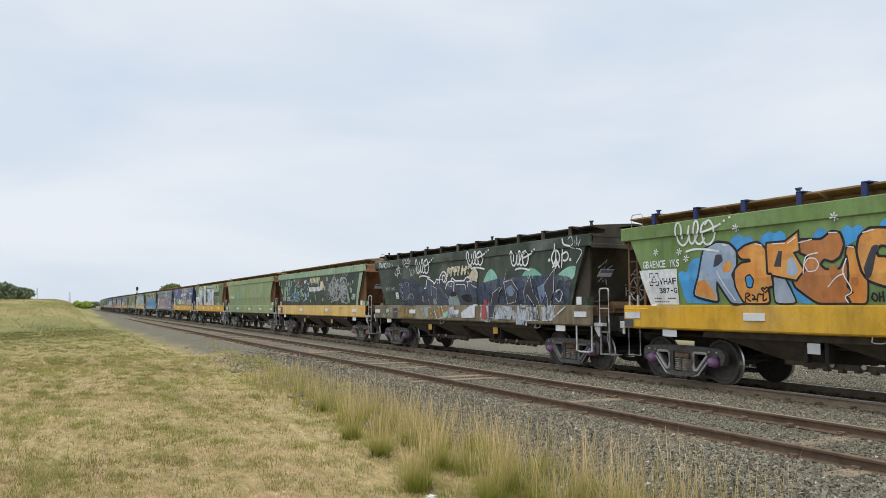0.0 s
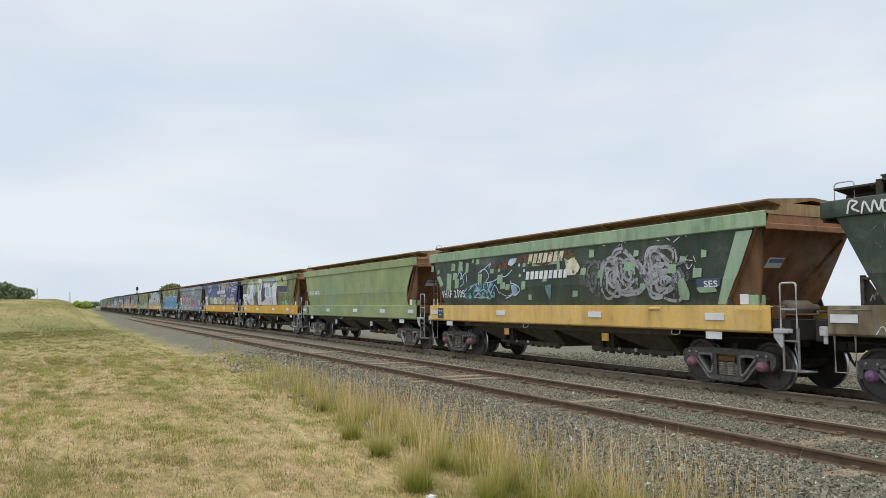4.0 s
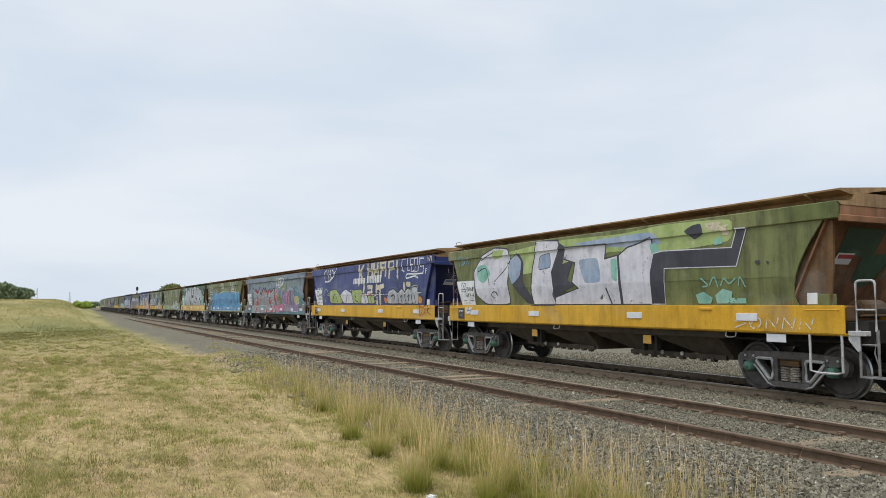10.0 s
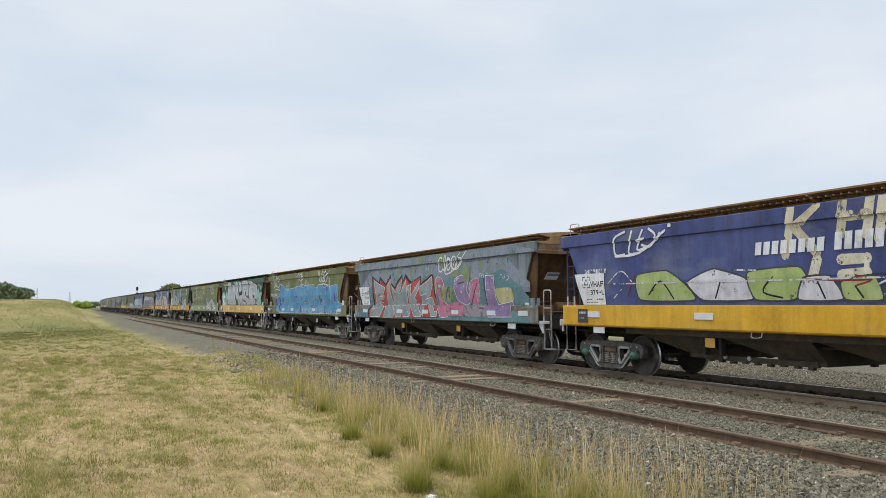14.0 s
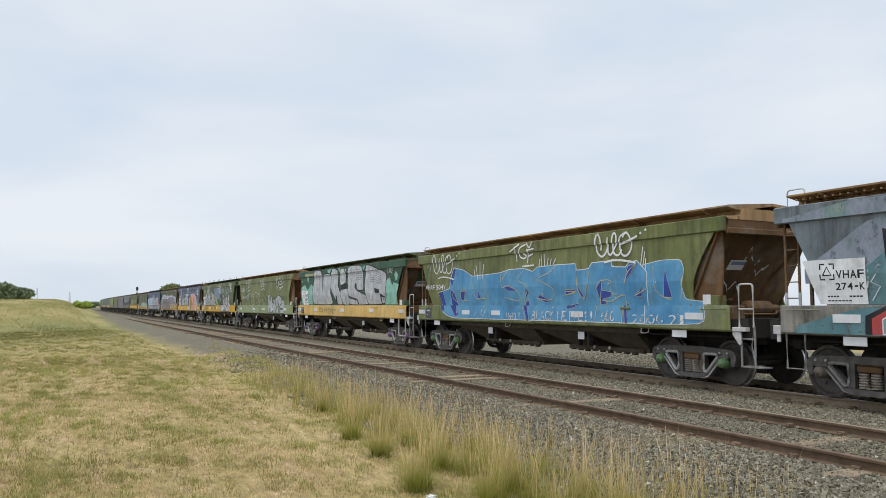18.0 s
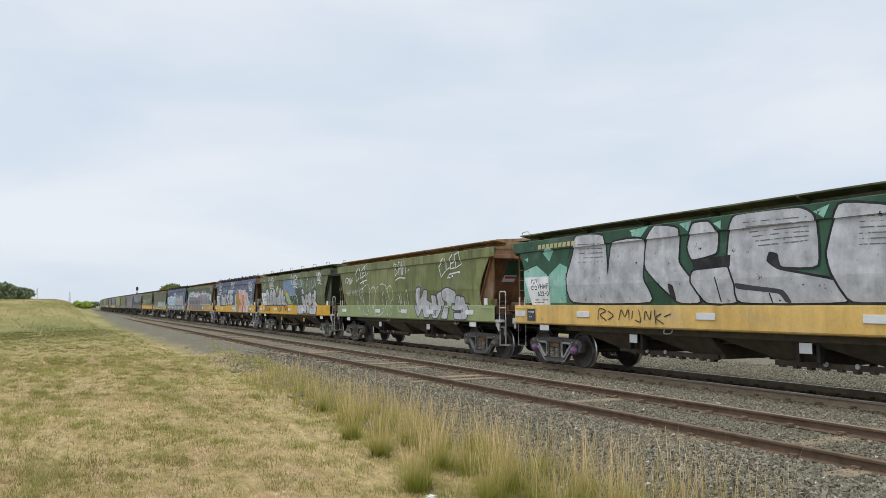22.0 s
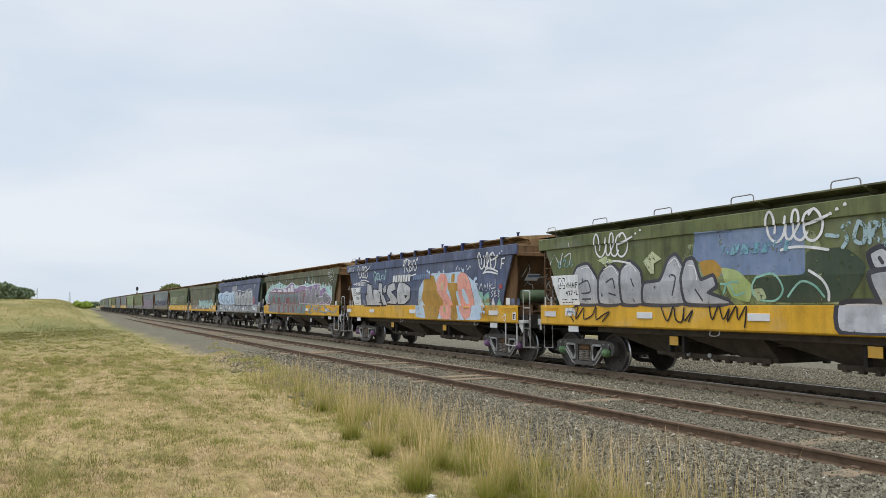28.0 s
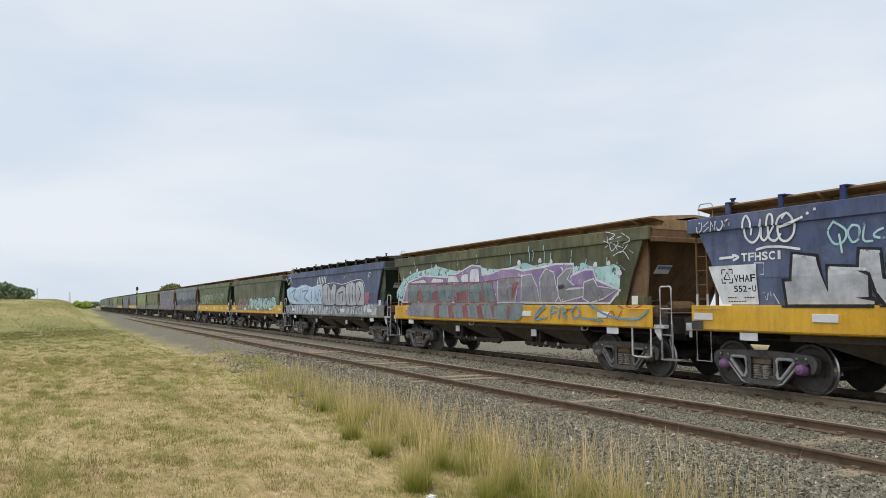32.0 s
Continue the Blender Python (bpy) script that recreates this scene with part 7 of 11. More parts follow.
    shape(w, "buff_green", [(1.53, 2.76), (1.57, 3.02), (1.83, 2.98), (1.81, 2.77)], soft=False)
    shape(w, "buff_green", [(1.78, 2.18), (1.82, 2.52), (2.08, 2.49), (2.04, 2.19)], soft=False)
    shape(w, "buff_green", [(3.35, 2.31), (3.39, 2.61), (3.6, 2.58), (3.57, 2.32)], soft=False)
    shape(w, "buff_green", [(4.08, 2.59), (4.11, 2.74), (4.32, 2.71), (4.3, 2.59)], soft=False)
    shape(w, "buff_green", [(4.55, 2.61), (4.58, 2.72), (4.71, 2.7), (4.69, 2.62)], soft=False)
    shape(w, "buff_green", [(5.84, 2.06), (5.87, 2.31), (6.07, 2.29), (6.05, 2.08)], soft=False)
    shape(w, "buff_green", [(6.16, 1.77), (6.18, 1.93), (6.34, 1.92), (6.32, 1.78)], soft=False)
    shape(w, "buff_green", [(4.68, 2.1), (4.71, 2.32), (4.98, 2.3), (4.96, 2.11)], soft=False)
    shape(w, "buff_green", [(0.01, 2.79), (0.05, 3.01), (0.22, 2.98), (0.19, 2.8)], soft=False)
    shape(w, "buff_green", [(0.48, 2.7), (0.52, 2.84), (0.68, 2.82), (0.65, 2.71)], soft=False)
    shape(w, "buff_green", [(5.92, 2.7), (5.95, 2.82), (6.09, 2.8), (6.07, 2.71)], soft=False)
    shape(w, "buff_green", [(0.45, 2.58), (0.68, 2.64), (0.97, 2.34), (0.76, 2.24)], soft=False)
    ink(w, "ice", 0.03, [(1.84, 2.4), (2.08, 2.69), (2.37, 2.86), (2.19, 2.46), (2.53, 2.67), (2.63, 2.37)], [(2.72, 2.08), (3.15, 2.28), (3.34, 2.03), (3.03, 1.86), (3.73, 2.12), (3.91, 1.81)], [(3.36, 2.62), (3.75, 2.74), (4.03, 2.52), (3.83, 2.32), (4.38, 2.37), (4.82, 2.55)], [(4.65, 2.52), (4.99, 2.47), (5.36, 2.64)], [(5.27, 2.33), (5.34, 1.95), (4.97, 1.83)], [(5.31, 2.27), (5.62, 2.19), (5.76, 2.07), (5.53, 1.92), (5.26, 1.95)], [(1.95, 2.17), (2.29, 2.01), (2.62, 2.15)], [(3.93, 2.32), (4.1, 1.98), (4.38, 2.24), (4.63, 1.97)], [(3.51, 2.65), (4.13, 2.89), (4.03, 2.76)], [(2.08, 2.81), (2.41, 2.38), (2.18, 2.24)])
    shape(w, "ice", [(5.12, 2.82), (5.27, 2.97), (5.63, 2.98), (5.56, 2.85), (5.32, 2.76)])
    shape(w, "haze", [(5.3, 2.2), (5.58, 2.23), (5.65, 1.98), (5.37, 1.89)])
    shape(w, "faint_blue", [(2.29, 2.09), (3.15, 2.32), (4.29, 2.31), (4.37, 1.84), (2.5, 1.83)])
    shape(w, "sea_teal", [(7.02, 2.14), (7.33, 2.19), (7.22, 1.75), (7.07, 1.97)])
    shape(w, "ice", blob(5.75, 2.77, 0.05, 0.05, 3), name="spray_dot")
    shape(w, "ice", blob(6.01, 2.6, 0.05, 0.05, 3), name="spray_dot")
    shape(w, "ice", blob(5.78, 2.47, 0.05, 0.05, 3), name="spray_dot")
    ink(w, "thin_white", 0.02, [(3.03, 1.86), (3.72, 1.88), (4.1, 1.81)], [(3.35, 2.34), (3.49, 2.13), (3.14, 2.07)], [(4.64, 2.03), (4.97, 1.9), (5.29, 1.92)])
    whorl(w, 9.13, 2.3, 0.32, 0.45, "thin_mark", 4, 21)
    whorl(w, 9.81, 2.3, 0.39, 0.47, "scrawl", 6, 22)
    whorl(w, 10.37, 2.35, 0.54, 0.49, "scrawl", 7, 23)
    whorl(w, 10.99, 2.52, 0.2, 0.26, "thin_mark", 4, 24)
    whorl(w, 11.38, 2.55, 0.45, 0.39, "scrawl", 7, 25)
    whorl(w, 11.51, 2.12, 0.5, 0.35, "scrawl", 7, 26)
    whorl(w, 12, 2.16, 0.21, 0.39, "thin_mark", 4, 27)
    shape(w, "buff_green", [(8.95, 2.8), (8.98, 3), (9.18, 2.98), (9.16, 2.8)], soft=False)
    shape(w, "buff_green", [(10.59, 2.73), (10.62, 2.88), (10.78, 2.86), (10.76, 2.74)], soft=False)
    shape(w, "buff_green", [(12.64, 2.6), (12.66, 2.76), (12.8, 2.74), (12.79, 2.6)], soft=False)
    shape(w, "buff_green", [(12.4, 2.19), (12.42, 2.39), (12.66, 2.38), (12.64, 2.2)], soft=False)
    shape(w, "buff_green", [(10.25, 2.42), (10.28, 2.63), (10.59, 2.61), (10.57, 2.42)], soft=False)
    shape(w, "buff_green", [(12.03, 2.54), (12.06, 2.66), (12.23, 2.64), (12.22, 2.54)], soft=False)
    shape(w, "buff_green", [(11.68, 2.31), (11.71, 2.51), (11.94, 2.49), (11.92, 2.31)], soft=False)
    shape(w, "buff_green", [(8.22, 1.84), (8.26, 2), (8.47, 1.99), (8.44, 1.85)], soft=False)
    shape(w, "buff_green", [(9.31, 2.29), (9.34, 2.48), (9.5, 2.47), (9.48, 2.31)], soft=False)
    shape(w, "buff_green", [(8.6, 2.38), (8.63, 2.56), (8.85, 2.55), (8.82, 2.39)], soft=False)
    shape(w, "buff_green", [(10.78, 1.97), (10.81, 2.12), (10.98, 2.1), (10.96, 1.98)], soft=False)
    shape(w, "buff_green", [(6.92, 2.26), (6.96, 2.4), (7.14, 2.39), (7.12, 2.27)], soft=False)
    shape(w, "buff_green", [(7.58, 2.52), (7.61, 2.74), (7.74, 2.73), (7.72, 2.53)], soft=False)
    shape(w, "buff_green", [(4.53, 2.26), (4.57, 2.54), (4.86, 2.51), (4.84, 2.27)], soft=False)
    shape(w, "buff_green", [(4.99, 2.06), (5.03, 2.25), (5.25, 2.23), (5.22, 2.08)], soft=False)
    shape(w, "buff_green", [(3.35, 2.38), (3.39, 2.61), (3.64, 2.59), (3.61, 2.39)], soft=False)
    shape(w, "buff_green", [(2.98, 2.95), (3.02, 3.08), (3.13, 3.06), (3.1, 2.96)], soft=False)
    shape(w, "buff_green", [(1.66, 2.46), (1.71, 2.7), (1.98, 2.68), (1.95, 2.47)], soft=False)
    shape(w, "buff_green", [(2.06, 2.72), (2.11, 3.06), (2.37, 3.03), (2.34, 2.73)], soft=False)
    shape(w, "cream", [(7.95, 2.48), (8.05, 2.75), (8.28, 2.85), (8.46, 2.76), (8.6, 2.57), (8.45, 2.41), (8.1, 2.39)])
    shape(w, "buff_green", [(11.97, 2.09), (12.15, 2.22), (12.29, 1.9), (12.25, 1.73), (12, 1.75)])
    shape(w, "slate_blue", [(12.5, 2.16), (13.16, 2.17), (13.11, 2), (12.51, 1.98)], soft=False)
    shape(w, "buff_green", [(12.48, 1.99), (12.97, 2), (13.04, 1.89), (12.56, 1.88)])
    lettering(w, "SES", 12.69, 13.07, 1.99, 2.12, "white", 0.02)
    ink(w, "thin_white", 0.018, [(12.27, 2.65), (12.23, 2.58), (12.41, 2.55)], [(12.44, 2.64), (12.5, 2.52)], [(12.23, 2.47), (12.3, 2.38), (12.41, 2.48)], [(12.45, 2.48), (12.47, 2.37)], [(10, 3.1), (10.02, 2.99), (10.15, 3.05)], [(10.21, 2.99), (10.23, 3.1), (10.34, 3.07)], [(11.35, 3.05), (11.51, 3.02)], [(11.66, 3.08), (11.77, 3.02)], [(11.88, 2.97), (12.07, 3.07)], [(12.24, 3.08), (12.35, 3.01)], [(9.51, 3.07), (9.6, 3.05)])
    bars(w, 6.2, 7.9, 2.78, 3.04, 7, "cream", 0.1)
    bars(w, 6.1, 8.1, 2.34, 2.56, 9, "white", 0.04)
    lettering(w, "VHAF 210S", 0.85, 2.5, 1.88, 2.12, "white", 0.015)
    side_marks(w, 2)
    w = W[3]
    ink(w, "cyan", 0.034, [(2.43, 1.63), (2.51, 1.95), (2.71, 2.26)], [(2.61, 1.32), (2.89, 2.04), (3.03, 2.4), (3.21, 2.44), (3.34, 2.23), (3.24, 1.83), (3.34, 1.43)], [(3.37, 2.23), (3.61, 2.5), (3.89, 2.5), (4.09, 2.25), (4.06, 1.91)], [(4.06, 2.01), (4.2, 2.38), (4.51, 2.51), (4.75, 2.54), (4.96, 2.34)], [(4.08, 1.91), (4.34, 2.05), (4.58, 1.81), (4.46, 1.44), (4.16, 1.35), (3.96, 1.63), (4.08, 1.91)], [(4.68, 1.9), (4.95, 2.08)], [(3.56, 1.19), (3.74, 1.44), (4.45, 1.17), (4.84, 1.36)])
    ink(w, "thin_mark", 0.02, [(2.8, 1.42), (2.99, 1.48), (3.2, 1.43), (3.16, 1.28), (2.86, 1.29), (2.8, 1.42)], [(1.61, 1.58), (2.43, 1.55), (2.42, 1.31), (1.6, 1.34), (1.61, 1.58)])
    ink(w, "faint_mauve", 0.05, [(8.21, 1.7), (8.55, 2.18), (8.86, 1.77)], [(9.07, 1.7), (9.18, 2.3), (9.58, 2.15), (9.28, 1.96), (9.67, 1.7)], [(9.86, 1.7), (9.97, 2.21), (10.23, 1.76), (10.43, 2.25)], [(10.59, 1.76), (10.78, 2.24), (11.2, 2.17), (10.86, 1.94), (11.27, 1.75)], [(8.31, 1.43), (9.17, 1.57)], [(9.76, 1.5), (10.31, 1.38)])
    ink(w, "cyan", 0.03, [(4.07, 2.3), (4.54, 2.45), (4.84, 2.12), (4.38, 1.96)], [(5.14, 1.95), (5.43, 2.42), (5.71, 2.02), (6.13, 2.4)])
    lettering(w, "VHAF 447E", 0.9, 2.65, 2.13, 2.36, "white", 0.015)
    side_marks(w, 3)
    w = W[4]
    shape(w, "fresh_lime", [(3.6, 3.16), (5.13, 3.27), (6.49, 3.32), (8.77, 3.28), (10.16, 3.37), (12.02, 3.31), (11.93, 2.87), (9.84, 2.76), (8.3, 2.91), (5.12, 2.53), (1.86, 2.36), (1.65, 2.77), (2.47, 3.23)])
    shape(w, "haze", [(6.76, 3.18), (7.82, 3.22), (9.75, 3.25), (10.05, 2.94), (8.77, 2.96)])
    shape(w, "pale", [(1.61, 2.67), (2.17, 3.13), (2.95, 3.33), (3.69, 3.25), (3.78, 2.96), (3.59, 2.31), (3.73, 1.67), (2.36, 1.67), (1.75, 1.95)], "charcoal", 0.04)
    shape(w, "mint", [(1.78, 2.82), (2.31, 2.89), (2.66, 2.58), (2.26, 2.3), (1.86, 2.41)])
    shape(w, "fresh_lime", [(2.76, 3.26), (3.51, 3.25), (3.33, 3.04), (2.86, 2.99)])
    ink(w, "charcoal", 0.03, [(2.85, 2.33), (3.51, 2.69), (3.78, 2.94)], [(1.86, 2.66), (2.36, 2.74), (2.56, 2.24)], [(2.84, 1.84), (2.65, 1.94), (2.85, 2.04), (3.03, 1.92), (2.94, 2.04)], [(2.07, 3.01), (2.86, 3.21)])
    shape(w, "charcoal", [(4.17, 3.17), (4.5, 2.83), (4.43, 2.29), (5.03, 1.67), (4.62, 1.67), (3.86, 2.21), (4.21, 2.48)])
    shape(w, "haze", [(3.78, 2.94), (4.1, 3.08), (4.37, 2.88), (4.3, 2.47), (3.86, 2.21), (3.65, 2.59)], "charcoal", 0.02)
    shape(w, "pale", [(5.21, 3.37), (6.2, 3.3), (6.27, 3.13), (6.11, 2.67), (5.85, 1.9), (5.99, 1.66), (4.95, 1.66), (4.87, 2.01), (4.96, 2.63)], "charcoal", 0.05, soft=False)
    shape(w, "haze", [(5.32, 2.95), (5.78, 3.01), (5.8, 2.64), (5.25, 2.6)], "charcoal", 0.02)
    shape(w, "charcoal", [(6.27, 3.25), (6.54, 3.13), (6.36, 2.7), (6.82, 2.78), (6.54, 2.27), (6.91, 2.15), (5.95, 1.83), (5.83, 2.51)], soft=False)
    shape(w, "pale", [(6.48, 3.1), (8.12, 3.07), (8.05, 2.72), (8.53, 2.78), (8.59, 1.66), (5.99, 1.66), (6, 1.82), (7.04, 2.05), (6.77, 2.22), (6.92, 2.71), (6.41, 2.84)], "charcoal", 0.035, soft=False)
    shape(w, "haze", [(7.03, 2.77), (7.81, 2.78), (7.92, 2.19), (7.28, 2.17)])
    shape(w, "mint", [(8.29, 2.72), (8.53, 2.72), (8.52, 2.17), (8.31, 2.26)])
    shape(w, "pale", [(8.6, 2.78), (8.9, 2.94), (9.21, 2.99), (9.69, 3.1), (9.75, 2.71), (9.62, 1.66), (8.64, 1.66), (8.65, 2.17)], "charcoal", 0.035, soft=False)
    shape(w, "mint", [(9.64, 2.97), (9.85, 2.99), (9.99, 2.77), (9.73, 2.71)])
    shape(w, "charcoal", [(9.76, 2.75), (10.04, 2.79), (11.96, 2.74), (12.09, 3.1), (12.31, 3.09), (12.05, 2.39), (10.08, 2.43), (10.05, 1.66), (9.64, 1.66), (9.64, 2.36)], "pale", 0.02, soft=False)
    ink(w, "charcoal", 0.05, [(8.55, 2.77), (8.63, 2.17), (8.66, 1.66)], [(8.1, 2.03), (8.27, 1.67)])
    shape(w, "charcoal", [(10.73, 3.17), (10.96, 3.27), (11.2, 3.29), (11.26, 3.09), (10.99, 2.97)])
    shape(w, "cream", [(11.31, 3.28), (11.74, 3.28), (11.73, 3.11), (11.44, 3.1)])
    shape(w, "mint", [(11.52, 2.93), (11.69, 2.99), (11.74, 2.84), (11.51, 2.83)])
    shape(w, "cream", [(11.73, 3.18), (11.94, 3.22), (11.89, 3), (11.73, 3.01)])
    shape(w, "mint", [(10.96, 1.84), (11.18, 1.9), (11.41, 1.77), (11.35, 1.66), (11.02, 1.66)], soft=False)
    shape(w, "mint", [(11.48, 1.82), (11.69, 1.95), (11.93, 1.89), (11.89, 1.77), (12.24, 1.76), (12.24, 1.66), (11.51, 1.66)], soft=False)
    ink(w, "mint", 0.03, [(11.14, 2.17), (11.31, 2.03), (11.18, 2)], [(11.36, 2.03), (11.49, 2.19), (11.57, 1.99)], [(11.65, 2.02), (11.74, 2.15), (11.86, 2.05), (12.02, 2.14)], [(12.09, 2.01), (12.14, 2.17), (12.25, 1.98)])
    shape(w, "charcoal", [(12.5, 2.46), (12.61, 2.47), (12.62, 2.39), (12.52, 2.4)])
    shape(w, "charcoal", [(12.75, 2.45), (12.84, 2.42), (12.79, 2.38)])
    data_panel(w, 0.42, 1.64, "VHAF", "617-R")
    zigzag(w, 12.0, 13.8, 1.2, 1.4, "thin_white", 5, 0.03, 6)
    scrawl(w, 0.6, 1.5, 2.9, 3.2, "faint_blue", 4, 0.03, False, 5)
    side_marks(w, 4)
    w = W[5]
    ink(w, "cream", 0.17, [(6.94, 3.38), (6.77, 2.52)], [(7.46, 3.37), (7, 3.02)], [(6.96, 3.02), (7.41, 2.53)], [(7.96, 3.38), (7.86, 2.81)], [(8.45, 3.38), (8.33, 2.78)], [(7.89, 3.11), (8.39, 3.11)], [(8.67, 3.38), (8.54, 2.69)], [(9.1, 3.38), (8.96, 2.62)], [(8.59, 3.03), (9.03, 3.06)], [(9.43, 3.38), (9.31, 2.79)], [(9.38, 3.37), (9.81, 3.38)], [(9.35, 3.1), (9.66, 3.11)], [(9.9, 3.38), (9.79, 2.83)], smooth=False)
    ink(w, "cream", 0.15, [(10.26, 3.36), (10.18, 2.74)], [(10.24, 3.38), (10.7, 3.38), (10.73, 3.09), (10.3, 3.05)], [(11.06, 3.35), (11.01, 2.91)], [(11.01, 2.77), (11.03, 2.7)], smooth=False)
    ink(w, "cream", 0.19, [(7.41, 2.41), (7.3, 2.07)], [(7.87, 2.39), (8.32, 2.39), (8.31, 2.16), (7.87, 2.13)], [(8.85, 2.43), (8.81, 1.74)], [(9.25, 2.34), (9.18, 1.74)], [(8.95, 2.35), (9.59, 2.41)], [(11.65, 2.42), (11.68, 2.24)], [(11.91, 2.42), (12.16, 2.41)], smooth=False)
    shape(w, "fresh_lime", [(2.77, 2.31), (3.75, 2.37), (4.23, 2.09), (4.57, 1.73), (2.8, 1.74)], "charcoal", 0.035)
    shape(w, "pale", [(4.31, 2.09), (4.7, 2.25), (5.08, 2.35), (5.86, 2.14), (6.02, 1.73), (4.7, 1.73)], "charcoal", 0.035)
    shape(w, "fresh_lime", [(5.87, 2.26), (7.07, 2.31), (7.22, 2.03), (6.9, 1.72), (6.02, 1.73)], "charcoal", 0.035)
    shape(w, "pale", [(7.12, 2.11), (7.64, 2.13), (7.88, 1.72), (6.96, 1.72)], "charcoal", 0.035)
    shape(w, "fresh_lime", [(7.83, 2.02), (8.44, 2.11), (8.56, 1.71), (7.88, 1.72)], "charcoal", 0.035)
    ink(w, "black", 0.035, [(3.15, 1.86), (3.55, 2.15), (3.91, 1.76)], [(5.22, 2.07), (5.07, 1.77)], [(6.4, 2.09), (6.24, 1.87), (6.65, 1.76)], [(7.4, 2.03), (7.51, 1.75)], [(8.09, 1.94), (8.21, 1.75)])
    ink(w, "deep_red", 0.03, [(7.16, 2.09), (7.86, 2.04), (8.36, 2.04)], [(8.11, 2.12), (8.39, 2.04), (8.11, 1.95)], [(2.43, 1.84), (2.71, 2.31)])
    shape(w, "orange", [(9.6, 1.95), (9.9, 1.91), (9.97, 1.72), (9.69, 1.72)])
    shape(w, "silver", [(9.94, 1.9), (10.16, 2.18), (10.61, 2.26), (11.06, 2.08), (11.1, 1.7), (9.98, 1.71)], "charcoal", 0.05)
    shape(w, "silver", [(11.06, 2.07), (11.42, 2.25), (11.69, 2.12), (11.79, 1.7), (11.1, 1.7)], "charcoal", 0.05)
    shape(w, "silver", [(11.68, 2.06), (12.01, 2.26), (12.33, 2.16), (12.35, 1.7), (11.79, 1.7)], "charcoal", 0.05)
    shape(w, "silver", [(12.32, 2.04), (12.36, 2.28), (12.86, 2.28), (12.88, 1.69), (12.35, 1.7)], "charcoal", 0.05)
    ink(w, "charcoal", 0.06, [(10.35, 1.98), (10.69, 2.03), (10.62, 1.8)], [(11.29, 1.94), (11.45, 2.01), (11.36, 1.79)], [(11.96, 1.95), (12.11, 2.01), (11.99, 1.8)], [(12.55, 2.04), (12.61, 1.72)])
    ink(w, "white", 0.025, [(10.04, 1.97), (10.22, 2.14), (10.53, 2.19)], [(11.18, 2.11), (11.42, 2.21)], [(11.79, 2.11), (11.99, 2.21)])
    ink(w, "fresh_lime", 0.03, [(12.31, 2.1), (12.33, 2.3), (12.88, 2.31), (12.91, 1.7)])
    shape(w, "orange", [(12.89, 1.94), (13.12, 1.94), (13.24, 1.83), (13.14, 1.7), (12.9, 1.7)])
    ink(w, "thin_mark", 0.04, [(9.96, 2.28), (10.1, 2.61), (10.37, 2.55), (10.36, 2.3)], [(10.5, 2.54), (10.71, 2.67), (10.72, 2.28)], [(10.86, 2.28), (10.96, 2.59), (11.12, 2.64), (11.24, 2.32)], [(11.47, 2.62), (11.66, 2.67), (11.81, 2.3)])
    ink(w, "thin_white", 0.03, [(1.78, 2.14), (2.25, 2.42), (2.62, 2.17)], [(1.96, 1.8), (2.25, 1.99)], [(5.59, 2.31), (6.14, 2.28)], [(8.41, 1.93), (8.73, 2.04), (8.83, 1.89)], [(8.52, 1.79), (8.83, 1.82)], [(0.98, 2.14), (5.3, 2.09), (8.94, 2.07), (11.56, 2.08), (13.19, 2.08)])
    ink(w, "white", 0.055, [(11.91, 3.38), (11.58, 3.38), (11.48, 2.95), (11.67, 2.92)], [(12.09, 3.38), (12, 2.93), (12.21, 2.93)], [(12.61, 3.36), (12.37, 3.36), (12.32, 2.88), (12.59, 2.89)], [(12.34, 3.13), (12.56, 3.13)], [(12.7, 3.35), (12.96, 3.35), (12.94, 2.89), (12.65, 2.85), (12.7, 3.35)], [(13.49, 3.31), (13.15, 3.33), (13.12, 3.04), (13.41, 3.04), (13.34, 2.77)], smooth=False)
    ink(w, "white", 0.055, [(13.34, 2.78), (12.65, 2.78), (11.96, 2.8), (11.85, 2.69), (11.95, 2.64), (12.31, 2.68), (12.71, 2.71)], [(2.45, 3.32), (2.07, 3.18), (2.07, 2.81), (2.39, 2.8)], [(2.69, 3.31), (2.54, 2.84), (2.77, 2.8)], [(3.05, 3.31), (2.83, 2.89), (3.18, 2.93)], [(2.83, 3.08), (3.08, 3.12)], [(3.26, 3.32), (3.46, 3.16), (3.25, 2.93), (2.99, 2.98)], [(2.07, 2.77), (2.9, 2.81), (3.76, 3.24)])
    shape(w, "white", blob(12.77, 2.67, 0.045, 0.045, 3), name="spray_dot")
    shape(w, "white", blob(12.89, 2.64, 0.045, 0.045, 3), name="spray_dot")
    shape(w, "white", blob(3.9, 3.34, 0.045, 0.045, 3), name="spray_dot")
    shape(w, "white", blob(3.6, 3.18, 0.045, 0.045, 3), name="spray_dot")
    ink(w, "white", 0.03, [(13.58, 2.95), (13.56, 2.76)], [(13.58, 2.93), (13.69, 2.94)], [(13.57, 2.86), (13.64, 2.86)], smooth=False)
    ink(w, "cream", 0.05, [(13.83, 3.33), (13.85, 3.21), (13.94, 3.33), (13.98, 3.21), (14.06, 3.35)], [(14.13, 3.34), (14.15, 3.21)], smooth=False)
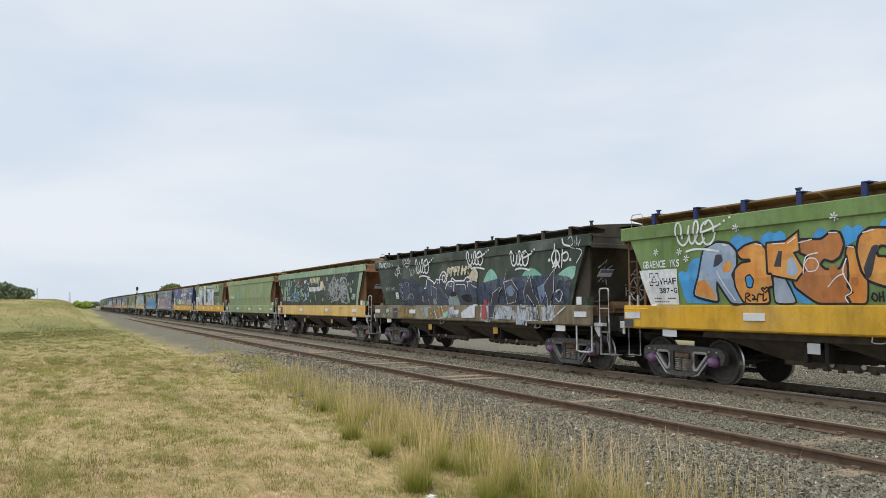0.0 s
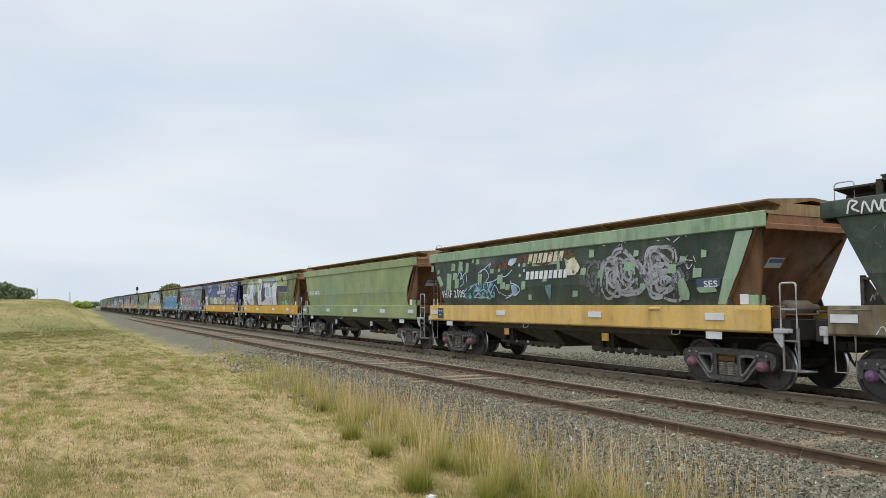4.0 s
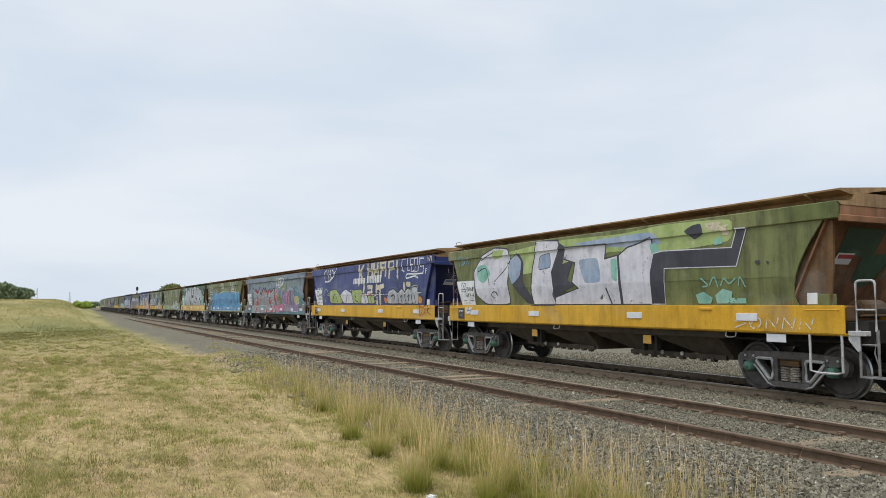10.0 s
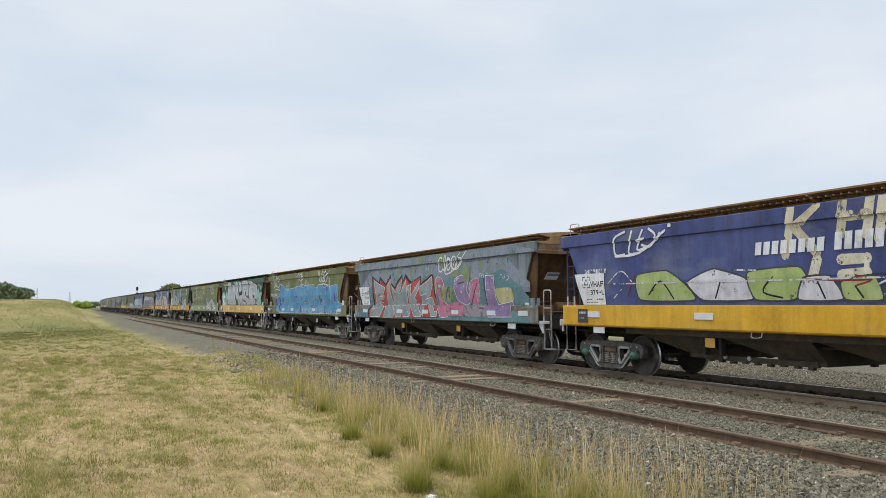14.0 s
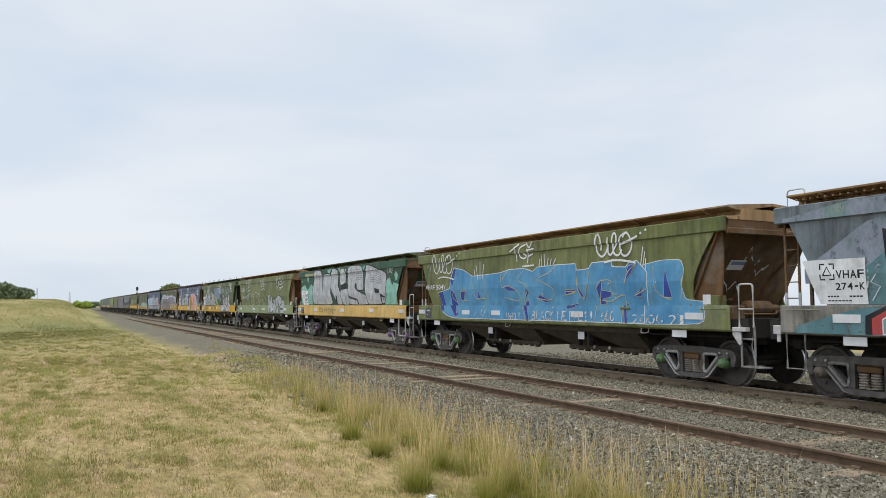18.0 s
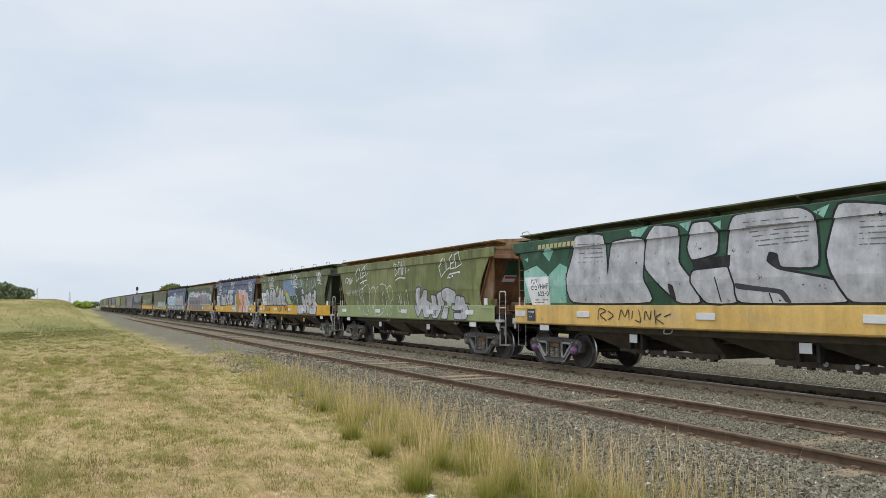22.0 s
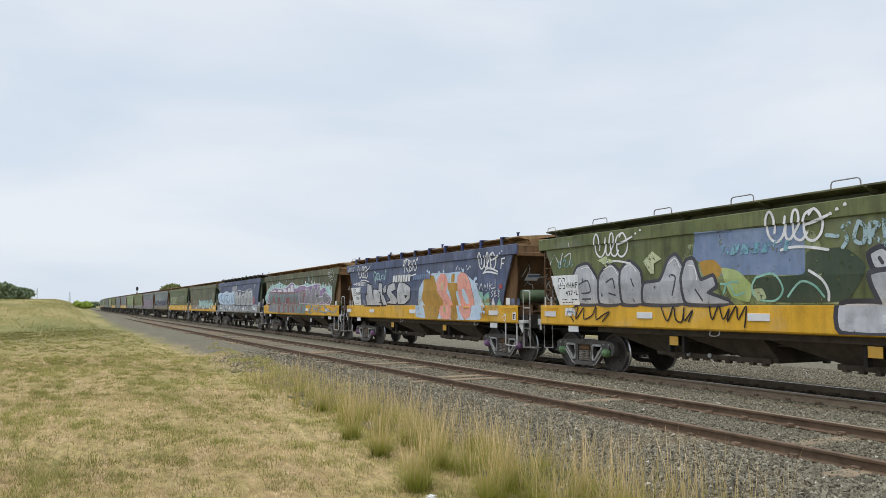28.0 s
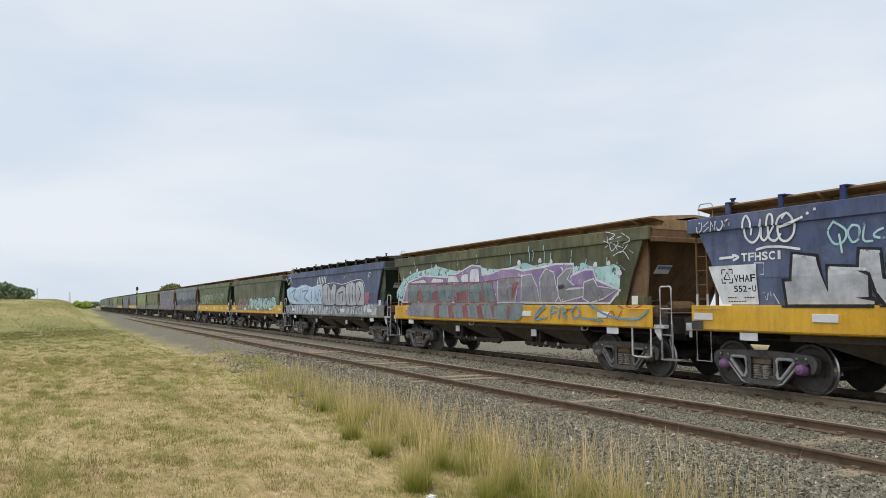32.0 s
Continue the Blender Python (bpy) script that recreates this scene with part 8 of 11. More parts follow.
    ink(w, "deep_red", 0.028, [(13.17, 1.64), (13.13, 1.28), (13.34, 1.34), (13.38, 1.53), (13.11, 1.61)], [(13.7, 1.64), (13.48, 1.56), (13.63, 1.42), (13.39, 1.25)], [(13.84, 1.64), (13.8, 1.31)], [(14.08, 1.58), (13.83, 1.43), (14.12, 1.27)])
    bars(w, 6.1, 7.6, 2.56, 2.8, 8, "white", 0.03)
    bars(w, 7.75, 9.4, 2.56, 2.86, 9, "white", 0.03)
    bars(w, 0.9, 1.75, 2.4, 2.5, 8, "thin_white", 0.0)
    data_panel(w, 0.42, 1.64, "VHAF", "379-L")
    side_marks(w, 5)
    w = W[6]
    spread(w, 0.5, 13.9, 2.0, 3.06, "old_teal", 64, 0.06)
    spread(w, 0.1, 14.2, 3.11, 3.37, "old_teal", 65, 0.05)
    spread(w, 1.0, 13.8, 1.64, 2.7, "sea_teal", 61, 0.25)
    spread(w, 0.3, 13.9, 1.14, 1.6, "sea_teal", 62, 0.03)
    squares(w, 1.5, 13.6, 2.55, 3.0, "cover_olive", 16, 6, 0.15)
    squares(w, 6.5, 13.4, 3.2, 3.28, "cover_olive", 3, 9, 0.14)
    shape(w, "black", [(1.94, 2.86), (2.72, 2.55), (2.78, 2.81), (3.44, 2.48), (3.94, 2.85), (4.01, 2.49), (4.36, 2.34), (4.6, 2.57), (5.08, 2.81), (5.11, 2.54), (5.39, 2.81), (5.8, 2.54), (5.97, 2.5), (6.73, 2.7), (6.75, 2.42), (7.28, 2.6), (7.66, 2.75), (7.78, 2.63), (7.92, 2.03), (8.29, 1.58), (8.27, 1.2), (1.62, 1.15), (1.63, 1.45), (2.04, 1.64)], soft=False)
    shape(w, "red", [(2.04, 2.74), (2.77, 2.44), (2.89, 2.68), (3.44, 2.39), (3.89, 2.73), (3.96, 2.41), (4.37, 2.25), (4.65, 2.48), (5.03, 2.7), (5.06, 2.43), (5.38, 2.69), (5.72, 2.43), (6.67, 2.63), (6.7, 2.35), (7.28, 2.53), (7.63, 2.67), (7.72, 2.56), (7.84, 1.96), (8.2, 1.54), (8.2, 1.22), (1.74, 1.15), (1.74, 1.41), (2.16, 1.64)], soft=False)
    shape(w, "grey_teal", [(2.15, 2.67), (2.66, 2.5), (3.33, 2.32), (3.12, 2.05), (2.67, 1.96), (3.23, 2), (3.15, 1.75), (2.69, 1.7), (3.33, 1.57), (2.87, 1.18), (1.93, 1.17), (1.93, 1.39), (2.4, 1.7), (2.32, 2.18)], "white", 0.02, soft=False)
    shape(w, "grey_teal", [(3.57, 2.39), (3.91, 2.62), (3.85, 2.21), (4.09, 1.78), (4.4, 1.37), (4.27, 1.18), (3.32, 1.16), (3.6, 1.64)], "white", 0.02, soft=False)
    shape(w, "grey_teal", [(4.03, 2.4), (4.4, 2.11), (4.65, 2.38), (5.01, 2.59), (4.92, 2.31), (4.68, 2.04), (4.94, 2.11), (5.38, 2.55), (5.46, 2.29), (5.52, 1.64), (5.77, 1.22), (5.26, 1.21), (5.13, 1.76), (5.02, 1.2), (4.53, 1.19), (4.29, 1.64)], "white", 0.02, soft=False)
    shape(w, "grey_teal", [(5.56, 2.34), (5.84, 2.39), (5.82, 1.96), (6.28, 2.25), (6.61, 2.5), (6.58, 2.25), (6.12, 1.89), (6.57, 1.64), (6.85, 1.24), (6.25, 1.23), (5.91, 1.63), (5.9, 1.25), (5.77, 1.24)], "white", 0.02, soft=False)
    shape(w, "grey_teal", [(6.67, 2.29), (7.28, 2.47), (7.64, 2.62), (7.69, 2.32), (7.49, 1.97), (7.02, 1.82), (7.62, 1.91), (7.94, 1.41), (8.14, 1.41), (8.08, 1.25), (7.68, 1.24), (7.48, 1.63), (7.16, 1.74), (7, 1.25), (6.79, 1.4), (6.81, 1.94), (7.3, 2.09), (6.66, 1.97)], "white", 0.02, soft=False)
    shape(w, "red", [(2.59, 2.06), (2.93, 2.09), (2.64, 1.95)], soft=False)
    shape(w, "red", [(2.75, 1.83), (3.31, 1.86), (3.2, 1.72)], soft=False)
    shape(w, "red", [(6.65, 1.94), (7.01, 2.02), (6.72, 1.88)], soft=False)
    shape(w, "red", [(6.26, 1.79), (6.56, 1.76), (6.37, 1.67)], soft=False)
    ink(w, "thin_white", 0.025, [(2.77, 2.4), (2.88, 2.17), (3, 2.35)], [(4.54, 1.98), (4.83, 2.18), (5.19, 2.3)], [(6.2, 2.26), (6.28, 2.35), (6.39, 2.26)], [(2.15, 1.49), (3.94, 1.61), (5.77, 1.64), (7.28, 1.67)], [(5.76, 1.45), (5.93, 1.35), (5.8, 1.32)], [(6.24, 1.39), (6.44, 1.45), (6.47, 1.33), (6.32, 1.3)], [(6.83, 3), (7.05, 3.04)], [(7.16, 3.03), (7.29, 2.84)], [(7.4, 3.03), (7.41, 2.86)], [(7.6, 3.04), (7.62, 2.72)], [(7.8, 3.03), (8.24, 3.04), (8.2, 2.68)], [(7.99, 2.98), (8.01, 2.75)])
    shape(w, "pink", [(7.94, 2.52), (8.13, 2.61), (8.43, 2.53), (8.57, 2.33), (8.56, 2.12), (8.37, 1.91), (8.54, 1.74), (8.79, 1.64), (8.98, 1.48), (8.97, 1.25), (8.4, 1.22), (8.03, 1.75), (7.93, 2.2)], "white", 0.02)
    shape(w, "sea_teal", [(7.98, 2.03), (8.11, 2.05), (8.21, 1.64), (8.24, 1.55), (8.09, 1.54), (7.97, 1.69)])
    shape(w, "old_green", [(7.97, 2.39), (8.19, 2.43), (8.21, 2.19), (7.99, 2.14)])
    shape(w, "cover_olive", [(8.18, 3.38), (8.47, 3.37), (8.46, 3.13), (8.25, 3.13)], soft=False)
    shape(w, "cover_olive", [(8.51, 3.12), (8.83, 3.11), (8.64, 2.76), (8.48, 2.77)], soft=False)
    shape(w, "cover_olive", [(5.86, 3.06), (6.19, 3.07), (6.22, 2.92), (5.9, 2.88)], soft=False)
    shape(w, "cover_olive", [(4.76, 3.11), (4.99, 3.11), (4.95, 3)], soft=False)
    shape(w, "cover_olive", [(3.35, 3.07), (3.58, 3.07), (3.58, 2.91), (3.34, 2.91)], soft=False)
    shape(w, "cover_olive", [(6.51, 3.38), (7, 3.38), (7.06, 3.22), (6.62, 3.23)], soft=False)
    shape(w, "old_green", [(8.27, 2.22), (9.1, 2.28), (9.42, 1.95), (9.1, 1.71), (8.44, 1.79)])
    shape(w, "mauve", [(9.42, 2.5), (9.88, 2.61), (10.33, 2.48), (10.18, 2.09), (10.49, 1.78), (10.17, 1.63), (9.57, 1.79), (9.34, 2.19)], "white", 0.02)
    shape(w, "pink", [(10.4, 2.36), (10.9, 2.49), (11.1, 2.3), (11.03, 1.93), (10.91, 1.63), (10.39, 1.7)], "thin_white", 0.02)
    shape(w, "sandy", [(11.95, 2.13), (12.93, 2.15), (13.04, 1.76), (12.2, 1.66)])
    shape(w, "mauve", [(11.44, 2.53), (11.9, 2.53), (12.01, 1.84), (12.13, 1.63), (12.94, 1.73), (12.98, 1.3), (11.68, 1.28), (11.49, 1.63)], "white", 0.02, soft=False)
    shape(w, "pink", [(8.61, 1.63), (9.57, 1.75), (10.17, 1.59), (10.17, 1.28), (8.69, 1.28)])
    shape(w, "old_pink", [(10.17, 1.63), (11.49, 1.66), (11.62, 1.28), (10.17, 1.27)])
    shape(w, "cover_olive", [(9.96, 2.89), (10.48, 2.88), (10.4, 2.4), (9.96, 2.41)], soft=False)
    shape(w, "cover_olive", [(8.33, 3.38), (8.79, 3.38), (8.75, 2.99), (8.28, 2.99)], soft=False)
    ink(w, "charcoal", 0.05, [(8.94, 2.24), (8.69, 1.79)], [(10.9, 2.31), (10.46, 1.63)], [(9.65, 2.34), (10.03, 2.37)], [(11.31, 2.45), (11.49, 1.63)])
    ink(w, "white", 0.04, [(9.27, 3.1), (8.7, 2.87), (8.75, 2.68), (9.03, 2.71)], [(9.43, 3.12), (9.19, 2.79)], [(9.58, 3.15), (9.43, 2.82), (9.66, 2.86), (9.78, 3.04)], [(9.74, 3.18), (9.95, 3.13), (9.77, 2.92)], [(8.94, 2.68), (9.58, 2.89), (10.27, 3.38)])
    ink(w, "thin_white", 0.025, [(11.04, 2.46), (11.11, 2.64), (11.24, 2.49)], [(11.33, 2.46), (11.38, 2.63), (11.58, 2.58)], [(12.24, 2.41), (12.34, 2.55), (12.52, 2.4), (12.58, 2.53)], [(12.7, 2.5), (12.82, 2.43), (12.67, 2.36)], [(12.47, 2.09), (12.93, 2.11)])
    scrawl(w, 8.2, 9.6, 2.75, 3.3, seed=6, loops=4, width=0.05, underline=False)
    zigzag(w, 1.3, 1.9, 1.7, 2.2, "thin_white", 3, 0.02, 7)
    data_panel(w, 0.42, 1.64, "VHAF", "274-K")
    w = W[7]
    shape(w, "azure", [(10.14, 2.48), (10.82, 2.56), (11.15, 2.38), (11.79, 2.52), (12.46, 2.6), (13.01, 2.58), (13.1, 2.35), (12.99, 2.08), (13.09, 1.74), (13.64, 1.69), (13.66, 1.24), (10.13, 1.22)], "white", 0.015)
    shape(w, "ultramarine", [(10.82, 2.54), (11.44, 2.36), (11.15, 2.24)], "sandy", 0.012, soft=False)
    shape(w, "ultramarine", [(11.78, 2.39), (11.96, 1.94), (11.81, 1.93)], "sandy", 0.012, soft=False)
    shape(w, "ultramarine", [(12.54, 2.4), (12.7, 1.8), (12.45, 1.81)], "sandy", 0.012, soft=False)
    shape(w, "ultramarine", [(11.14, 1.71), (11.3, 1.3), (11.06, 1.3)], "sandy", 0.012, soft=False)
    ink(w, "sandy", 0.02, [(13.1, 2.35), (12.96, 1.78)], [(13.57, 1.66), (13.6, 1.27)], [(11.55, 2.39), (11.62, 1.95), (11.31, 1.75)], [(12.17, 2.49), (12.23, 1.94), (12.67, 1.74)])
    shape(w, "azure", [(2.45, 2.52), (2.68, 2.86), (3.38, 2.75), (3.93, 2.54), (4.7, 2.55), (5.66, 2.58), (6.11, 2.65), (6.94, 2.66), (7.38, 2.55), (7.61, 2.66), (8.5, 2.68), (9.33, 2.67), (9.4, 2.5), (9.87, 2.52), (10.02, 2.66), (10.75, 2.67), (10.77, 2.53), (11.26, 2.5), (11.38, 2.6), (11.64, 2.63), (11.96, 2.36), (11.91, 1.23), (2.77, 1.22), (2.24, 1.3), (1.93, 1.43), (1.53, 2.05), (2.36, 2.17)], "white", 0.02, soft=False)
    shape(w, "ultramarine", [(2.41, 2.43), (2.68, 2.84), (2.83, 2.8), (2.56, 2.25)], "sandy", 0.012, soft=False)
    shape(w, "ultramarine", [(1.53, 2.05), (1.86, 2.09), (2.09, 1.47), (1.88, 1.42)], "sandy", 0.012, soft=False)
    shape(w, "ultramarine", [(2.41, 2.13), (2.67, 2.08), (3.06, 1.31), (2.84, 1.26), (2.48, 1.65)], "sandy", 0.012, soft=False)
    shape(w, "ultramarine", [(3.15, 2.07), (3.44, 2.06), (3.29, 1.77), (3.12, 1.81)], "sandy", 0.012, soft=False)
    shape(w, "ultramarine", [(4.31, 2.08), (4.44, 1.84), (4.24, 1.8)], "sandy", 0.012, soft=False)
    shape(w, "ultramarine", [(5.82, 2.16), (6.2, 2.19), (6.52, 2.04), (6.09, 2.05)], "sandy", 0.012, soft=False)
    shape(w, "ultramarine", [(7, 2.1), (7.17, 1.99), (7, 1.84)], "sandy", 0.012, soft=False)
    shape(w, "ultramarine", [(7.11, 1.78), (6.96, 1.68), (7.14, 1.19), (7.24, 1.19)], "sandy", 0.012, soft=False)
    shape(w, "ultramarine", [(7.59, 1.81), (7.68, 1.91), (8.21, 1.74), (7.95, 1.71)], "sandy", 0.012, soft=False)
    shape(w, "ultramarine", [(8.88, 2.02), (9.35, 2.03), (9.27, 1.94), (8.92, 1.89)], "sandy", 0.012, soft=False)
    shape(w, "ultramarine", [(9.01, 1.61), (9.41, 1.67), (9.37, 1.58), (9.06, 1.53)], "sandy", 0.012, soft=False)
    shape(w, "ultramarine", [(9.33, 2.56), (9.42, 2.12), (9.62, 1.88), (9.63, 1.76), (9.42, 2)], "sandy", 0.012, soft=False)
    shape(w, "ultramarine", [(10.17, 2.04), (10.41, 2.26), (10.37, 1.98), (10.72, 1.94), (10.68, 1.83), (10.39, 1.78), (10.52, 1.67), (10.32, 1.64)], "sandy", 0.012, soft=False)
    shape(w, "ultramarine", [(11.22, 2.18), (11.35, 2.52), (11.61, 2.57), (11.46, 2.38)], "sandy", 0.012, soft=False)
    shape(w, "ultramarine", [(11.23, 1.69), (11.31, 1.64), (11.35, 1.22), (11.26, 1.22)], "sandy", 0.012, soft=False)
    shape(w, "ultramarine", [(11.52, 1.85), (11.72, 1.95), (11.8, 2.05), (11.74, 1.82)], "sandy", 0.012, soft=False)
    ink(w, "sandy", 0.022, [(2.71, 2.12), (2.56, 1.91), (2.93, 1.69)], [(3.65, 2.1), (3.22, 2.11), (3.15, 1.81), (3.64, 1.77)], [(3.93, 2.54), (3.98, 2.13), (4.18, 1.85), (4.75, 1.84)], [(4.7, 2.43), (4.81, 1.76), (4.55, 1.33)], [(5.66, 2.54), (5.76, 2.16), (6.09, 2.19), (6.62, 2), (6.66, 1.75), (5.87, 1.86)], [(6.11, 2.65), (5.77, 2.39)], [(6.94, 2.62), (6.63, 2.35), (7.12, 2.13), (6.91, 1.71), (7.09, 1.19)], [(7.6, 2.32), (8.14, 2.16), (8.39, 1.99), (8.21, 1.77), (7.59, 1.81)], [(8.49, 2.67), (8.15, 2.49), (7.7, 2.38)], [(8.88, 1.89), (9.34, 1.97), (8.88, 1.98)], [(9.37, 2.65), (9.42, 2.06), (9.63, 1.79), (9.79, 2.05), (9.91, 2.46)])
    ink(w, "sandy", 0.022, [(10.17, 2.04), (10.34, 2.21), (10.73, 2.2), (10.72, 1.92), (10.93, 1.88)], [(10.36, 1.75), (10.71, 1.72), (11.2, 1.85), (11.15, 1.21)], [(10.41, 2.21), (10.17, 1.29)], [(11.21, 2.12), (11.34, 2.39), (11.61, 2.56)], [(11.55, 1.85), (11.93, 1.99)])
    ink(w, "white", 0.03, [(4.32, 2.44), (4.2, 2.87)], [(4.45, 2.44), (4.46, 2.98)], [(4.6, 2.45), (4.69, 2.89)], [(4.14, 2.52), (4.07, 2.76)], [(7.72, 2.68), (7.76, 2.88)], [(7.84, 2.69), (7.83, 2.98)], [(7.98, 2.7), (7.97, 3)], [(8.11, 2.69), (8.16, 2.89)], [(8.24, 2.69), (8.3, 2.85)], [(8.37, 2.69), (8.5, 2.85)], [(11.79, 2.53), (11.87, 2.93)], [(11.86, 2.49), (11.93, 2.82)], [(11.94, 2.43), (11.96, 2.66)])
    ink(w, "white", 0.045, [(6.28, 3.17), (6.66, 3.32), (6.76, 3.35)], [(6.55, 3.22), (6.6, 2.88)], [(7.11, 3.32), (6.81, 3.24), (6.75, 3.03), (6.95, 2.94), (7.1, 3), (6.95, 3.08)], [(7.2, 3.13), (7.16, 2.82)], [(7.15, 3.16), (7.51, 3.18)], [(7.2, 2.99), (7.4, 3.04)], [(7.16, 3.35), (7.3, 3.23), (7.43, 3.38)], [(6.89, 2.72), (7.45, 2.73)])
    loop_tag(w, 1.17, 2.58, 2.72, 3.37, 0.04)
    loop_tag(w, 10.21, 11.5, 2.80, 3.35, 0.05)
    lettering(w, "UNHOLY", 6.07, 6.82, 1.21, 1.42, "thin_white", 0)
    lettering(w, "BLACK METAL!!", 7.38, 10.15, 1.23, 1.48, "thin_white", 0)
    lettering(w, "666", 10.4, 10.9, 1.25, 1.50, "thin_white", 0)
    ink(w, "thin_white", 0.02, [(3, 1.52), (2.92, 1.22)], [(3.21, 1.48), (3.24, 1.24), (3.49, 1.27)], [(4.17, 1.32), (4.36, 1.45), (4.42, 1.29)], [(4.62, 1.49), (4.68, 1.29), (4.87, 1.49)], [(0.68, 2.96), (0.83, 3.1)], [(0.89, 2.81), (1, 3.06)])
    lettering(w, "VHAF 504V", 0.55, 2.1, 2.16, 2.33, "white", 0.015)
    lettering(w, "2000 21", 11.5, 13.2, 1.22, 1.42, "thin_white")
    side_marks(w, 7)
    w = W[8]
    shape(w, "mint", [(0.42, 2.58), (1.06, 2.71), (1.56, 2.44), (1.69, 1.69), (0.42, 1.69)], soft=False)
    shape(w, "mint", [(1.66, 2.44), (2.15, 2.72), (2.46, 2.61), (2.36, 1.69), (1.65, 1.69)], soft=False)
    shape(w, "mint", [(1.37, 3.03), (1.67, 3.23), (1.86, 3.07), (1.66, 2.79)], soft=False)
    shape(w, "mint", [(12.31, 2.61), (12.66, 2.73), (12.94, 2.4), (13.04, 2.53), (13.59, 2.44), (13.34, 2.02), (13.38, 1.66), (12.1, 1.66), (12.23, 2.23)], soft=False)
    shape(w, "mint", [(13.13, 2.8), (13.27, 2.96), (13.49, 2.83), (13.44, 2.64), (13.29, 2.58)], soft=False)
    shape(w, "mint", [(4.95, 3.34), (5.57, 3.38), (5.32, 3.16), (5.03, 3.2)], soft=False)
    shape(w, "mint", [(6.51, 3.34), (6.86, 3.37), (6.76, 3.16)], soft=False)
    shape(w, "mint", [(7.45, 3.26), (7.65, 3.3), (7.64, 3.12)], soft=False)
    shape(w, "mint", [(9.72, 3.25), (10.04, 3.34), (9.92, 3.12)], soft=False)
    shape(w, "mint", [(12.85, 2.86), (12.93, 2.89), (12.94, 2.81)], soft=False)
    shape(w, "mint", [(0.47, 2.91), (0.64, 2.95), (0.64, 2.82)], soft=False)
    shape(w, "bright_silver", [(2.89, 3.38), (4.01, 3.32), (4.09, 2.27), (4.25, 3.12), (5.42, 3.13), (5.3, 2.24), (5.61, 1.68), (2.55, 1.69), (2.42, 2.32), (2.71, 2.88)], "black", 0.045)
    shape(w, "bright_silver", [(5.76, 3.38), (6.5, 3.26), (6.42, 2.53), (6.74, 2.2), (7, 1.68), (6.34, 1.68), (5.38, 2.45), (5.47, 3.08)], "black", 0.045)
    shape(w, "bright_silver", [(6.89, 3.31), (7.33, 3.31), (7.54, 3.06), (7.49, 2.66), (6.81, 2.56), (6.69, 2.84)], "black", 0.045)
    shape(w, "bright_silver", [(6.83, 2.34), (7.84, 2.38), (7.95, 1.67), (7.13, 1.67), (6.76, 2.1)], "black", 0.045)
    shape(w, "bright_silver", [(7.98, 3.37), (9.45, 3.35), (9.74, 3.18), (9.77, 2.29), (8.99, 2.32), (8.93, 2.57), (8.74, 2.62), (8.67, 2.44), (8.92, 2.27), (10.09, 2.04), (10.3, 1.67), (7.95, 1.67), (7.91, 2.06), (7.75, 2.48), (7.82, 3.01)], "black", 0.045)
    shape(w, "bright_silver", [(10.2, 3.34), (10.89, 3.24), (12.37, 2.9), (12.16, 1.99), (12.08, 1.73), (11.63, 1.69), (10.3, 1.67), (10, 2.18), (9.92, 2.52)], "black", 0.045)
    shape(w, "black", [(11.04, 2.34), (11.57, 2.28), (11.57, 2.13), (11.1, 2.14)], soft=False)
    shape(w, "black", [(11.64, 2.13), (12.15, 1.98), (11.78, 1.66), (11.69, 1.88)], soft=False)
    shape(w, "bright_silver", [(11.8, 1.97), (12.04, 1.95), (11.85, 1.73)], soft=False)
    shape(w, "black", [(6.08, 2.1), (6.24, 2.05), (6.31, 1.71), (6.14, 1.77)])
    shape(w, "black", [(6.81, 2.56), (7.84, 2.61), (7.81, 2.38), (6.87, 2.34)], soft=False)
    shape(w, "charcoal", [(7.91, 2.06), (8.38, 1.99), (9.01, 1.91), (9.17, 1.67), (9.04, 1.67), (8.91, 1.84), (7.94, 1.94)])
    ink(w, "black", 0.03, [(7.42, 2.18), (7.53, 1.7)], [(8.7, 1.84), (8.75, 1.67)], [(2.71, 3.22), (2.52, 2.84)], [(12.36, 2.1), (12.21, 1.81)])
    ink(w, "thin_mark", 0.02, [(8.2, 3.2), (8.95, 3.19), (9.59, 3.17)], [(8.26, 3.11), (8.99, 3.1), (9.59, 3.09)], [(8.32, 3.01), (9.02, 3.01), (9.59, 3.01)], [(8.39, 2.92), (9.06, 2.93), (9.59, 2.92)], [(8.45, 2.83), (9.1, 2.84), (9.58, 2.84)], [(8.51, 2.74), (9.14, 2.75), (9.58, 2.76)], [(10.55, 3.08), (11.21, 3.04), (11.75, 2.92)], [(10.55, 2.99), (11.21, 2.95), (11.74, 2.83)], [(10.54, 2.9), (11.21, 2.86), (11.74, 2.75)], [(10.54, 2.8), (11.2, 2.77), (11.74, 2.66)], [(10.54, 2.71), (11.2, 2.68), (11.74, 2.57)], [(10.53, 2.62), (11.2, 2.59), (11.73, 2.49)], [(2.98, 3.15), (3.92, 3.11)], [(2.98, 3.04), (3.92, 3)], [(2.98, 2.93), (3.92, 2.89)], [(2.98, 2.81), (3.92, 2.79)], [(2.97, 2.7), (3.92, 2.68)])
